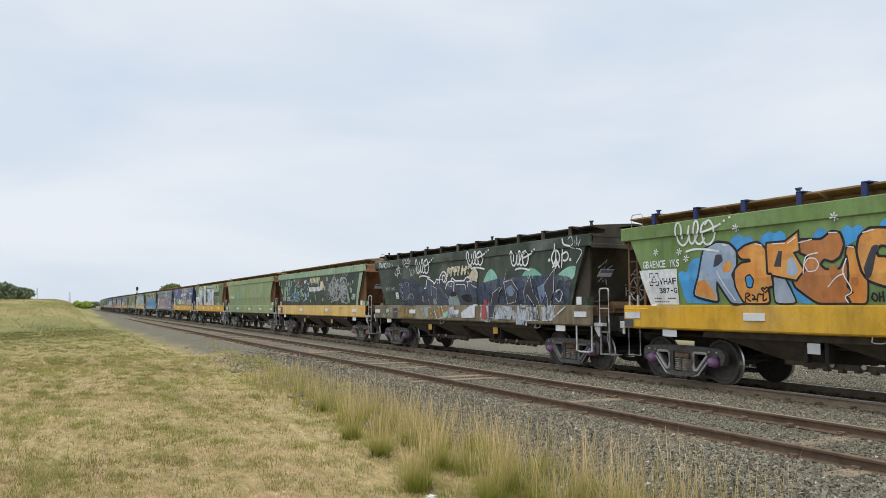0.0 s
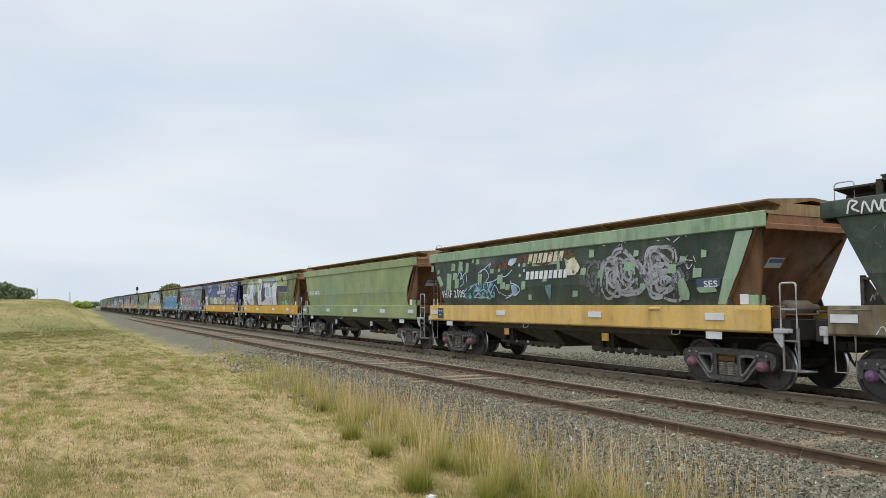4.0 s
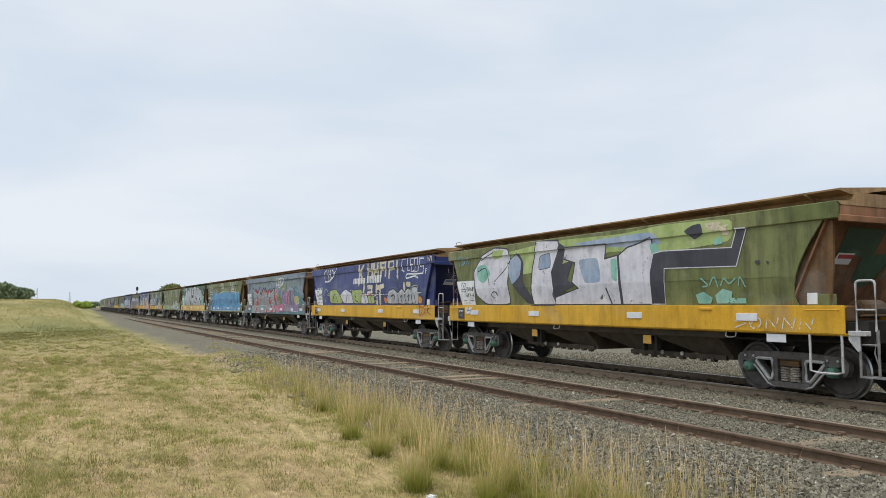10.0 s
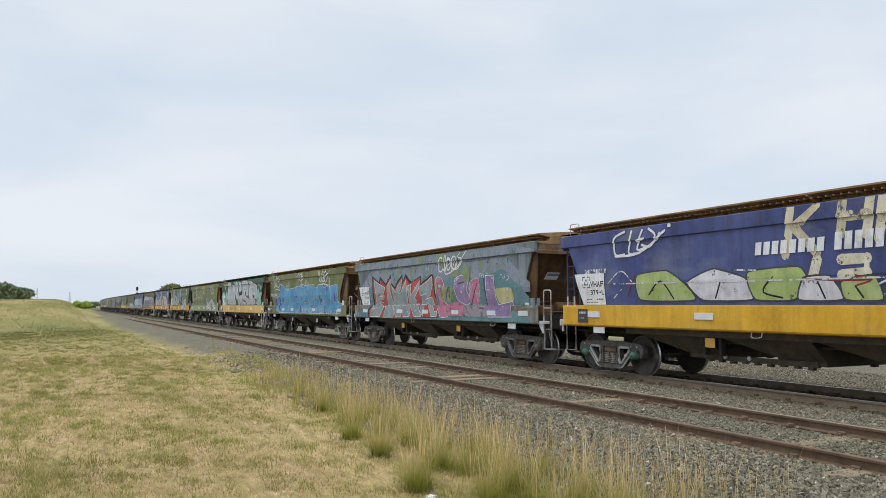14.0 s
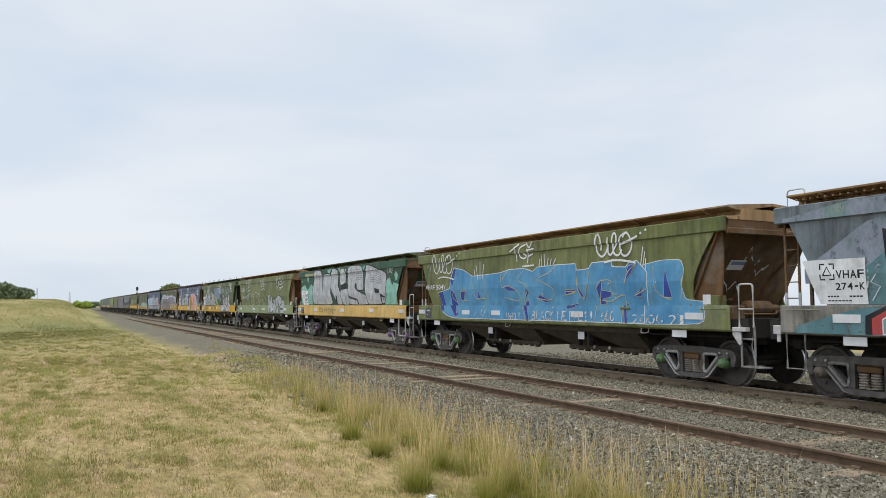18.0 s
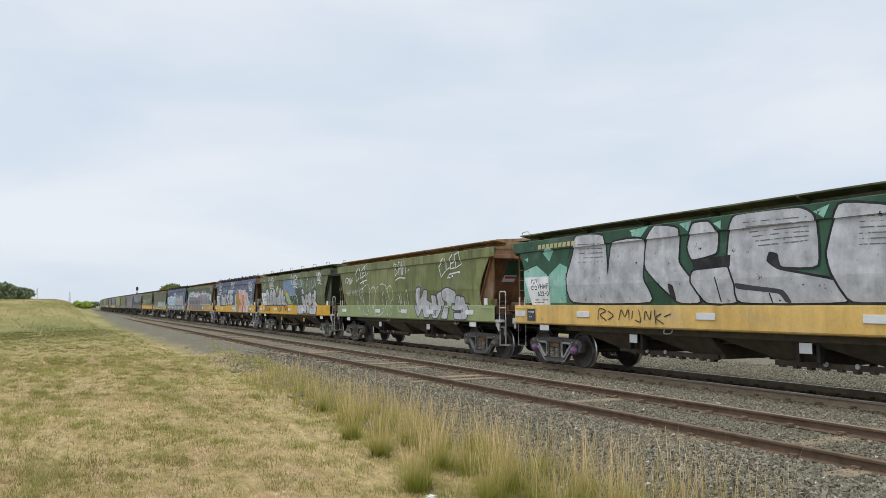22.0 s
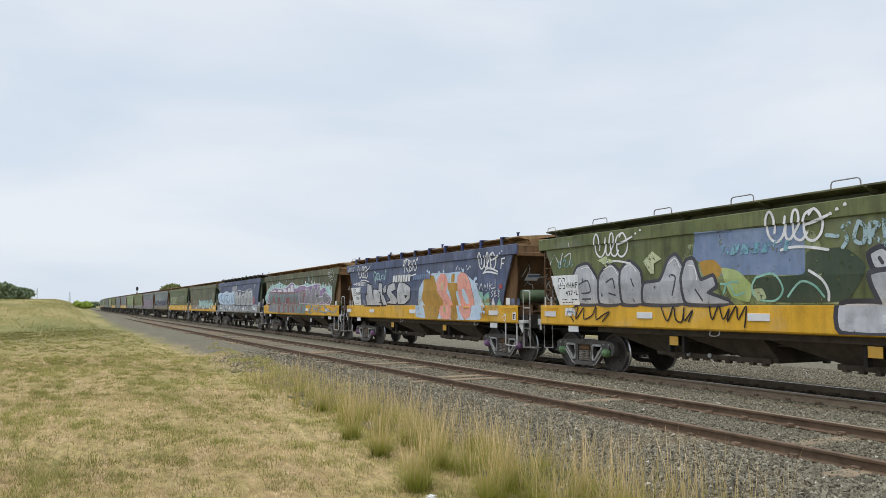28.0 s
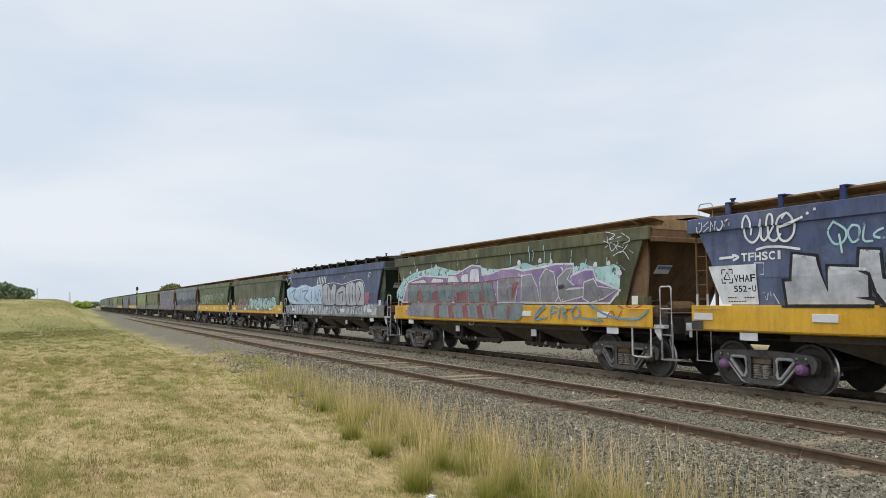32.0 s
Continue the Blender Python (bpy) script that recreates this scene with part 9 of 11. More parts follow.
    ink(w, "thin_white", 0.03, [(12.5, 3.11), (12.52, 2.9)], [(12.5, 3.11), (12.6, 3.08), (12.51, 3.02), (12.62, 2.96), (12.52, 2.9)], [(12.67, 3.07), (12.65, 2.95), (12.73, 2.93), (12.75, 3.07), (12.67, 3.07)], [(12.8, 3.07), (12.8, 2.92)], [(12.8, 3.07), (12.88, 3.04), (12.81, 2.99), (12.89, 2.91)], [(13.04, 3.09), (12.93, 3.06), (12.94, 2.92), (13.04, 2.94)], [(12.94, 3), (13.01, 3.01)], smooth=False)
    ink(w, "black", 0.025, [(3.76, 1.29), (3.82, 1.54), (4.06, 1.49), (3.85, 1.4), (4.06, 1.27)], [(4.14, 1.49), (4.33, 1.38), (4.14, 1.29)], [(4.53, 1.3), (4.62, 1.52), (4.74, 1.37), (4.86, 1.53), (4.89, 1.3)], [(5.01, 1.49), (4.98, 1.32)], [(5.22, 1.52), (5.27, 1.26), (5.1, 1.29)], [(5.39, 1.31), (5.44, 1.49), (5.57, 1.31), (5.62, 1.5)], [(5.72, 1.52), (5.76, 1.23)], [(5.93, 1.44), (5.76, 1.35), (5.99, 1.23)], [(6.03, 1.38), (6.22, 1.44)])
    bars(w, 1.2, 2.9, 3.14, 3.26, 9, "sandy", 0.02)
    data_panel(w, 0.42, 1.64, "VHAF", "622-D")
    side_marks(w, 8)
    w = W[9]
    shape(w, "bright_silver", [(8.68, 2.25), (9.02, 2.27), (8.89, 1.83), (9.16, 1.97), (9.3, 2.17), (9.61, 2.15), (9.46, 1.83), (9.7, 1.73), (10.03, 1.72), (10.1, 1.45), (9.78, 1.2), (9.43, 1.22), (9.28, 1.56), (8.94, 1.2), (8.75, 1.37), (8.53, 1.84)], "charcoal", 0.045)
    shape(w, "bright_silver", [(9.87, 1.98), (10.22, 1.95), (10.25, 1.63), (10.4, 1.63), (10.33, 2), (10.72, 2.11), (10.85, 1.76), (10.77, 1.46), (10.45, 1.18), (10.12, 1.21), (9.93, 1.51)], "charcoal", 0.045)
    shape(w, "bright_silver", [(10.72, 2.11), (11.13, 2.22), (11.73, 2.08), (11.77, 1.69), (11.38, 1.71), (11.24, 1.18), (10.76, 1.19), (11.11, 1.7), (10.77, 1.82)], "charcoal", 0.045)
    shape(w, "bright_silver", [(11.74, 1.94), (12.31, 1.88), (12.33, 1.66), (12.6, 1.64), (12.74, 1.48), (12.58, 1.18), (11.77, 1.18), (11.72, 1.38), (12.23, 1.36), (12.28, 1.48), (11.88, 1.46), (11.6, 1.52)], "charcoal", 0.045)
    lettering(w, "EXIT", 10.12, 10.52, 1.27, 1.46, "black", 0)
    ink(w, "thin_white", 0.035, [(3.17, 2.35), (2.77, 2.27), (2.85, 1.96), (3.24, 1.73), (3.46, 1.3), (3.98, 1.22)], [(3.24, 1.73), (3.09, 2.27), (3.71, 2.51), (4, 2.24), (3.84, 1.73), (4.05, 1.31), (4.27, 1.23)], [(4, 2.2), (4.36, 2.4), (4.64, 2.22), (4.49, 1.81), (4.34, 1.23)], [(4.64, 2.22), (5.05, 2.46), (5.57, 2.47), (5.87, 2.27), (6.05, 1.87), (5.79, 1.49), (5.28, 1.25), (4.75, 1.24), (4.49, 1.73)], [(5.56, 2.16), (5.37, 2.04), (5.42, 1.68), (5.67, 1.49), (5.74, 1.8), (5.56, 2.16)], [(5.87, 2.27), (6.18, 2.41), (6.47, 2.17), (6.4, 1.87), (6.1, 1.72), (6.45, 1.57), (6.5, 1.34), (6.15, 1.22), (5.98, 1.41), (6.1, 1.72)])
    ink(w, "thin_white", 0.03, [(6.96, 1.72), (6.91, 1.94), (7.14, 2.15), (7.24, 1.86), (7.07, 1.5), (7.22, 1.42)], [(7.29, 1.68), (7.08, 2.01), (7.18, 1.57)], [(7.49, 1.64), (7.61, 2), (7.77, 2.21), (7.86, 1.92), (7.6, 1.57), (7.84, 1.4), (7.9, 1.78)], [(7.06, 1.36), (7.36, 1.39)], [(7.69, 1.29), (7.97, 1.33)], [(2.35, 1.65), (2.52, 1.83), (2.59, 1.56)], [(2.68, 1.47), (2.92, 1.56), (2.8, 1.31)])
    ink(w, "white", 0.045, [(2.7, 3.22), (2.28, 3.02), (2.4, 2.65), (2.7, 2.82)], [(2.86, 3.21), (2.89, 2.79), (3.13, 2.84)], [(3.42, 3.26), (3.1, 3.11), (3.1, 2.82), (3.4, 2.91)], [(3.13, 3), (3.34, 3.05)], [(3.47, 3.3), (3.52, 2.86), (3.82, 3.02), (3.72, 3.37), (3.47, 3.3)], [(2.85, 2.57), (3.25, 2.66), (3.67, 2.7)], smooth=False)
    ink(w, "white", 0.05, [(10.88, 3.21), (10.53, 2.94), (10.71, 2.59), (11.02, 2.78)], [(11.07, 3.19), (11.09, 2.81), (11.34, 2.89)], [(11.59, 3.31), (11.4, 3.18), (11.42, 2.84), (11.68, 2.87)], [(11.42, 3.01), (11.64, 3.07)], [(11.75, 3.29), (11.79, 2.86), (12.18, 2.97), (12.05, 3.37), (11.75, 3.29)], [(11.38, 2.55), (11.18, 2.55), (11.35, 2.67), (12.02, 2.72)], smooth=False)
    shape(w, "white", blob(11.54, 2.6, 0.045, 0.045, 3), name="spray_dot")
    shape(w, "white", blob(3.25, 2.57, 0.045, 0.045, 3), name="spray_dot")
    shape(w, "white", blob(12.03, 2.71, 0.045, 0.045, 3), name="spray_dot")
    ink(w, "white", 0.04, [(6.67, 3.26), (6.71, 2.75)], [(6.67, 3.24), (6.91, 3.2), (6.73, 3.03), (6.94, 2.9), (6.72, 2.77)], [(6.99, 2.79), (7.12, 3.3), (7.28, 3.25), (7.32, 2.79)], [(7.03, 3.01), (7.3, 3.06)], [(7.42, 2.8), (7.42, 3.27), (7.53, 3.03), (7.65, 3.36), (7.7, 2.85)], [(7.92, 2.92), (8.05, 2.97)], smooth=False)
    ink(w, "white", 0.04, [(6.76, 2.6), (7.1, 2.68), (7.68, 2.65)])
    ink(w, "white", 0.04, [(0.94, 2.62), (1.03, 2.85), (1.4, 2.79), (1.16, 2.61)], [(1.49, 2.83), (1.53, 2.57)], [(1.67, 2.85), (1.63, 2.59), (1.88, 2.72)], [(1.88, 2.84), (1.49, 2.55)])
    lettering(w, "VHAF 471U", 0.95, 2.6, 2.06, 2.28, "thin_white", 0.012)
    side_marks(w, 9, False)
    w = W[10]
    spread(w, 5.0, 8.8, 1.64, 3.0, "old_green", 101, 0.15)
    shape(w, "bluegrey", [(5.62, 3.12), (8.2, 3.05), (8.19, 2.16), (6.04, 2.23), (5.53, 2.64)], soft=False)
    shape(w, "brown_cover", [(8.21, 2.58), (8.97, 2.6), (9.36, 2.26), (8.94, 1.67), (7.1, 1.68), (7.02, 2.14), (8.19, 2.16)])
    shape(w, "gold", [(5.7, 2.52), (6.11, 2.54), (6.35, 2.31), (6.12, 2.11), (5.81, 2.23)])
    shape(w, "fresh_lime", [(6.27, 2.38), (6.71, 2.29), (7.03, 2), (6.92, 1.67), (6.48, 1.79)])
    shape(w, "silver", [(1.41, 1.68), (1.33, 2.2), (1.59, 2.57), (2.01, 2.64), (2.37, 2.27), (2.51, 1.67)], "charcoal", 0.075)
    shape(w, "silver", [(2.4, 1.67), (2.49, 2.35), (2.89, 2.62), (3.29, 2.33), (3.28, 1.67)], "charcoal", 0.075)
    shape(w, "silver", [(3.25, 1.67), (3.26, 2.42), (3.56, 2.63), (3.93, 2.39), (3.99, 1.67)], "charcoal", 0.075)
    shape(w, "silver", [(3.96, 1.67), (4.04, 2.1), (4.58, 2.13), (4.85, 2.6), (5.04, 2.69), (5.24, 2.42), (5.35, 1.67)], "charcoal", 0.075)
    shape(w, "silver", [(5.21, 2.19), (5.35, 2.54), (5.54, 2.57), (5.72, 2.1), (6.07, 2.2), (6.12, 2.02), (5.83, 1.87), (6.5, 1.66), (5.26, 1.67)], "charcoal", 0.075)
    ink(w, "charcoal", 0.04, [(1.67, 2.15), (2.01, 2.23), (2.09, 1.96), (1.75, 1.92)], [(2.73, 2.17), (2.96, 2.25), (3.03, 2.03)], [(2.8, 1.91), (3.03, 1.86)], [(3.62, 2.23), (3.69, 2.06)], [(4.9, 2.28), (5.03, 2.2), (4.89, 1.84)], [(5.57, 1.95), (5.74, 1.72)], [(1.75, 1.78), (2.08, 1.78)])
    ink(w, "white", 0.022, [(1.76, 2.54), (2.09, 2.55), (2.25, 2.27)], [(2.65, 2.48), (2.96, 2.55), (3.15, 2.35)], [(3.41, 2.5), (3.63, 2.55), (3.81, 2.38)], [(4.84, 2.52), (5.04, 2.62), (5.16, 2.43)], [(5.4, 2.46), (5.58, 2.41), (5.64, 2.14)])
    ink(w, "mint", 0.04, [(7.12, 2.14), (7.52, 2.2), (7.7, 1.92), (7.5, 1.71), (7.11, 1.75), (7.01, 1.96), (7.12, 2.14)], [(7.79, 1.78), (8.08, 2.04), (8.35, 1.97), (8.52, 1.77)], [(6.26, 2.05), (6.48, 2.01), (6.59, 1.82), (6.82, 1.87)], [(6.31, 1.86), (6.43, 2.05), (6.7, 2.08)])
    shape(w, "lime", [(7.03, 1.93), (7.26, 1.94), (7.33, 1.75), (7.1, 1.7)])
    ink(w, "white", 0.05, [(8.27, 2.23), (8.51, 2.07), (8.61, 1.87), (8.6, 1.71)])
    shape(w, "bright_silver", [(9.41, 2.45), (9.61, 2.53), (9.77, 2.4), (9.71, 2.22), (9.48, 2.23)], "charcoal", 0.085)
    shape(w, "bright_silver", [(9.4, 2.12), (9.71, 2.16), (9.97, 1.88), (10.07, 1.52), (9.94, 1.19), (8.84, 1.19), (8.84, 1.64), (9.38, 1.65), (9.56, 1.63), (9.43, 1.95)], "charcoal", 0.085)
    shape(w, "bright_silver", [(10.06, 1.82), (10.18, 2.17), (10.47, 2.26), (10.61, 2.04), (10.53, 1.81), (10.24, 1.71), (10.52, 1.64), (10.55, 1.41), (10.36, 1.2), (10.11, 1.28)], "charcoal", 0.085)
    shape(w, "bright_silver", [(10.63, 2.1), (10.81, 2.3), (11.13, 2.29), (11.28, 2.02), (11.18, 1.69), (10.97, 1.63), (11, 1.25), (10.7, 1.2), (10.61, 1.64)], "charcoal", 0.085)
    shape(w, "bright_silver", [(11.28, 2.13), (11.55, 2.24), (11.72, 2.12), (11.65, 2.33), (11.59, 2.43), (11.97, 2.36), (11.93, 2), (11.78, 1.85), (12.16, 1.64), (12.21, 1.38), (12.03, 1.18), (11.08, 1.18), (11.07, 1.63), (11.49, 1.46), (11.64, 1.42), (11.29, 1.8)], "charcoal", 0.085)
    ink(w, "charcoal", 0.06, [(10.36, 2.05), (10.39, 1.93)], [(10.89, 2.09), (10.95, 1.95)], [(11.42, 2.02), (11.66, 1.99)], [(9.56, 2.38), (9.61, 2.3)])
    shape(w, "charcoal", [(11.23, 1.57), (11.38, 1.58), (11.37, 1.5), (11.25, 1.5)], soft=False)
    ink(w, "mist", 0.07, [(10.39, 3.02), (10.63, 2.97), (10.59, 2.74), (10.38, 2.7)], [(10.39, 3.02), (10.4, 2.36)], [(10.71, 2.44), (10.81, 2.49), (10.87, 2.36)], [(10.96, 2.97), (10.98, 2.48), (11.14, 2.36)], [(11.25, 2.97), (11.2, 2.53), (11.63, 2.64), (11.77, 2.92)], [(11.93, 2.88), (11.97, 2.59), (12.16, 2.89)], [(9.07, 2.98), (8.94, 2.92), (9.02, 2.73), (8.93, 2.59)], [(9.23, 3), (9.14, 2.72), (9.3, 2.64), (9.34, 2.89), (9.23, 3)], [(9.41, 2.64), (9.43, 2.95), (9.58, 2.91), (9.46, 2.79), (9.61, 2.63)], [(9.66, 2.99), (9.68, 2.58)], [(9.86, 2.98), (9.87, 2.57)], [(9.68, 2.78), (9.86, 2.79)], [(9.76, 2.49), (9.82, 2.25)], [(8.64, 2.82), (8.85, 2.79)])
    loop_tag(w, 2.34, 3.53, 2.79, 3.36, 0.045)
    loop_tag(w, 7.42, 8.57, 2.78, 3.35, 0.05)
    loop_tag(w, 12.23, 12.85, 2.85, 3.32, 0.05)
    shape(w, "lime", [(2.42, 2.71), (2.74, 2.8), (3.07, 2.64), (2.81, 2.61), (2.76, 2.5), (2.66, 2.63)], soft=False)
    shape(w, "lime", [(4.05, 2.6), (4.35, 2.82), (4.64, 2.63), (4.39, 2.54), (4.4, 2.32), (4.28, 2.32)], soft=False)
    ink(w, "thin_white", 0.03, [(0.43, 2.71), (0.62, 2.94), (0.8, 2.74)], [(0.99, 2.97), (0.89, 2.69)], [(1.08, 2.87), (1.34, 2.95), (1.28, 2.67)], [(1.29, 3.28), (1.34, 3.09)])
    ink(w, "black", 0.035, [(1.49, 1.23), (1.32, 1.46), (1.67, 1.6), (1.58, 1.28), (1.92, 1.56), (1.91, 1.29), (2.24, 1.38), (2.4, 1.6), (2.4, 1.29), (2.63, 1.38), (2.9, 1.47), (2.63, 1.24)], [(4.63, 1.6), (4.82, 1.29), (5.01, 1.6), (5.07, 1.33), (5.25, 1.29), (5.32, 1.6), (5.31, 1.3), (5.56, 1.53), (5.44, 1.29)], [(6.01, 1.61), (6.08, 1.34), (6.25, 1.61), (6.36, 1.35), (6.52, 1.57), (6.46, 1.31), (6.69, 1.61), (6.73, 1.35), (6.93, 1.61), (6.88, 1.21)])
    bars(w, 6.3, 8.0, 2.6, 2.8, 7, "faint_blue", 0.06)
    data_panel(w, 0.42, 1.64, "VHAF", "427-L")
    zigzag(w, 0.8, 1.5, 2.6, 2.8, "faint_blue", 4, 0.03, 105)
    for k in (10,):
        side_marks(w, k, False)
    w = W[11]
    shape(w, "ice", [(7.43, 1.67), (7.63, 2.26), (8.17, 2.66), (8.73, 2.74), (9.26, 2.75), (9.86, 2.71), (10.6, 2.73), (11.03, 2.71), (11.56, 2.45), (11.86, 2.31), (11.97, 2.07), (12.25, 1.64), (12.27, 1.16), (8.24, 1.17), (7.42, 1.21), (7.4, 1.64)])
    shape(w, "gold", [(7.99, 2.56), (8.28, 2.73), (8.78, 2.7), (8.99, 2.44), (9.14, 2.04), (9.56, 1.85), (9.34, 1.36), (9.21, 1.15), (8.24, 1.17), (8.14, 1.49), (7.74, 1.87), (7.98, 2.18)])
    shape(w, "gold", [(9.9, 2.39), (10.76, 2.36), (10.82, 2.16), (10.44, 2.06), (10.74, 1.18), (10.19, 1.16), (10.11, 1.78), (9.98, 2.12), (9.89, 2.19)])
    shape(w, "gold", [(10.19, 2.66), (10.42, 2.68), (10.39, 2.4), (10.13, 2.41)])
    shape(w, "salmon", [(9.15, 2.57), (9.41, 2.72), (9.76, 2.67), (9.92, 2.4), (9.79, 2.06), (10.11, 1.78), (10.26, 1.44), (10.14, 1.16), (9.57, 1.15), (9.32, 1.43), (9.53, 1.71), (9.14, 2.07), (9.02, 2.36)])
    shape(w, "sandy", [(9.4, 2.37), (9.53, 2.41), (9.56, 2.17), (9.43, 2.14)])
    shape(w, "sandy", [(9.68, 1.63), (9.83, 1.68), (9.84, 1.43), (9.67, 1.35)])
    shape(w, "salmon", [(10.59, 2.57), (10.86, 2.72), (11.24, 2.63), (11.53, 2.27), (11.67, 1.76), (11.53, 1.26), (11.15, 1.15), (10.82, 1.44), (10.66, 1.9), (10.6, 2.3)])
    shape(w, "ice", [(10.89, 2.16), (11.06, 2.16), (11.29, 1.83), (11.3, 1.66), (11.08, 1.7), (10.91, 1.96)])
    ink(w, "thin_mark", 0.022, [(10.86, 2.7), (11.24, 2.61), (11.51, 2.25), (11.65, 1.76), (11.52, 1.3)], [(9.34, 1.82), (9.68, 1.78), (9.73, 1.64)])
    shape(w, "bright_silver", [(4.72, 2.42), (5.34, 2.51), (5.47, 2.24), (4.98, 2.17), (5.51, 1.9), (5.43, 1.68), (4.34, 1.72), (4.9, 1.82), (4.56, 2.09)], "black", 0.045)
    shape(w, "bright_silver", [(5.78, 2.51), (6.27, 2.47), (6.85, 2.29), (6.77, 1.89), (6.19, 1.68), (5.55, 1.68), (5.59, 2.16)], "black", 0.045)
    shape(w, "bright_silver", [(2.24, 2.05), (2.39, 2.05), (2.44, 2.52), (2.9, 2.46), (2.92, 2.33), (3.09, 1.83), (3.13, 2.27), (3.81, 2.22), (3.84, 2.15), (3.81, 1.76), (3.57, 1.75), (3.9, 1.69), (3.9, 1.64), (2.26, 1.64)], "black", 0.06, soft=False)
    shape(w, "bright_silver", [(3.72, 2.52), (4.04, 2.49), (4.05, 2.42), (4.08, 2.04), (4.19, 2.03), (4.48, 1.65), (4.09, 1.65), (3.96, 1.84), (3.88, 2.15), (3.69, 2.24)], "black", 0.06, soft=False)
    shape(w, "black", [(3.96, 1.84), (4.09, 1.65), (3.96, 1.65)], soft=False)
    ink(w, "thin_white", 0.05, [(2.46, 2.51), (2.88, 2.44)], [(3.13, 2.26), (3.79, 2.21)], [(3.74, 2.51), (4.04, 2.48)])
    ink(w, "teal", 0.04, [(3.26, 3.04), (3.15, 2.87), (3.27, 2.66), (3.45, 2.7), (3.48, 2.88), (3.26, 3.04)], [(3.36, 2.81), (3.4, 2.51)], [(3.6, 2.95), (3.52, 2.84), (3.59, 2.67), (3.71, 2.72), (3.72, 2.91), (3.6, 2.95)], [(3.82, 2.95), (3.79, 2.69), (3.94, 2.66)], [(4.13, 2.85), (4.02, 2.81), (3.98, 2.73), (4.2, 2.68)], [(4.26, 2.91), (4.31, 2.65), (4.48, 3.09), (4.48, 2.72)])
    lettering(w, "TFHSCI", 1.28, 2.23, 2.46, 2.62, "white", 0.03)
    ink(w, "white", 0.05, [(0.76, 2.55), (1.09, 2.56)], [(1.09, 2.6), (1.22, 2.55), (1.1, 2.5)])
    ink(w, "thin_white", 0.02, [(1.59, 2.42), (1.81, 2.41), (1.8, 2.2), (1.59, 2.2), (1.59, 2.42)], smooth=False)
    ink(w, "thin_white", 0.02, [(1.66, 1.75), (1.77, 1.87), (1.81, 1.71), (1.86, 1.85)], [(1.91, 1.87), (1.93, 1.67)], [(1.98, 1.83), (2.08, 1.65)])
    shape(w, "black", [(6.26, 2.02), (6.6, 1.99), (6.33, 1.89)], soft=False)
    shape(w, "silver", [(4.15, 2.28), (4.48, 2.47), (4.51, 2.18), (4.28, 2.1)], "black", 0.03)
    shape(w, "mint", [(11.97, 2.07), (12.26, 2.03), (12.26, 1.66), (12.04, 1.94)], soft=False)
    shape(w, "mint", [(12.26, 1.88), (12.48, 1.99), (12.67, 2.05), (12.61, 1.63), (12.32, 1.63)], soft=False)
    shape(w, "mint", [(13.04, 1.63), (13.24, 1.86), (13.31, 1.63)], soft=False)
    shape(w, "pale", [(12.76, 1.72), (12.88, 1.88), (12.95, 1.63), (12.74, 1.63)])
    ink(w, "thin_white", 0.035, [(11.78, 2.19), (11.9, 2.31), (11.97, 2.25), (11.86, 2.13), (11.74, 2.1)], [(12.04, 2.09), (12.2, 2.3), (12.26, 2.09)], [(12.37, 2.08), (12.41, 2.26), (12.55, 2.11), (12.59, 2.28)], [(12.7, 2.4), (12.72, 2.1)], [(12.87, 2.27), (12.73, 2.19), (12.96, 2.12)], [(12.41, 2.08), (13.09, 2.15), (13.28, 2.03)], [(10.51, 2.77), (10.65, 2.93), (10.78, 2.76)], [(10.96, 2.94), (10.91, 2.78), (11.08, 2.8)], [(11.25, 2.89), (11.28, 2.76), (11.45, 2.87)], [(11.53, 2.87), (11.56, 2.67)], [(13.04, 2.41), (13.04, 2.15)])
    ink(w, "white", 0.03, [(12.89, 2.07), (12.79, 2.01), (12.87, 1.95), (12.78, 1.89)], [(13.06, 2.06), (12.96, 2.04), (12.96, 1.89), (13.07, 1.92)], [(12.97, 1.98), (13.03, 1.99)], [(13.19, 2.06), (13.25, 2), (13.18, 1.96), (13.24, 1.92), (13.16, 1.87)], smooth=False)
    ink(w, "white", 0.045, [(6.36, 3.34), (6.31, 2.87)], [(6.36, 3.3), (6.63, 3.32), (6.42, 3.12), (6.69, 2.86)], [(6.76, 3.3), (6.79, 2.88)], [(6.76, 3.3), (6.96, 3.25), (6.8, 3.12), (6.98, 2.97), (6.79, 2.88)], [(7.09, 3.28), (7.08, 2.9)], [(7.28, 3.3), (7.15, 3.11), (7.27, 2.89), (7.44, 3.09), (7.28, 3.3)], [(6.26, 3.09), (6.54, 3.36), (6.86, 3.29)], [(6.68, 2.7), (7.36, 2.77)])
    shape(w, "ice", blob(8.34, 2.84, 0.055, 0.055, 3), name="spray_dot")
    shape(w, "ice", blob(8.48, 2.79, 0.055, 0.055, 3), name="spray_dot")
    shape(w, "ice", blob(8.73, 2.71, 0.055, 0.055, 3), name="spray_dot")
    shape(w, "ice", blob(9.26, 2.76, 0.055, 0.055, 3), name="spray_dot")
    shape(w, "ice", blob(9.61, 2.78, 0.055, 0.055, 3), name="spray_dot")
    shape(w, "ice", blob(11.03, 2.75, 0.055, 0.055, 3), name="spray_dot")
    shape(w, "ice", blob(11.79, 2.44, 0.055, 0.055, 3), name="spray_dot")
    shape(w, "ice", blob(11.87, 2.47, 0.055, 0.055, 3), name="spray_dot")
    shape(w, "ice", blob(11.75, 2.38, 0.055, 0.055, 3), name="spray_dot")
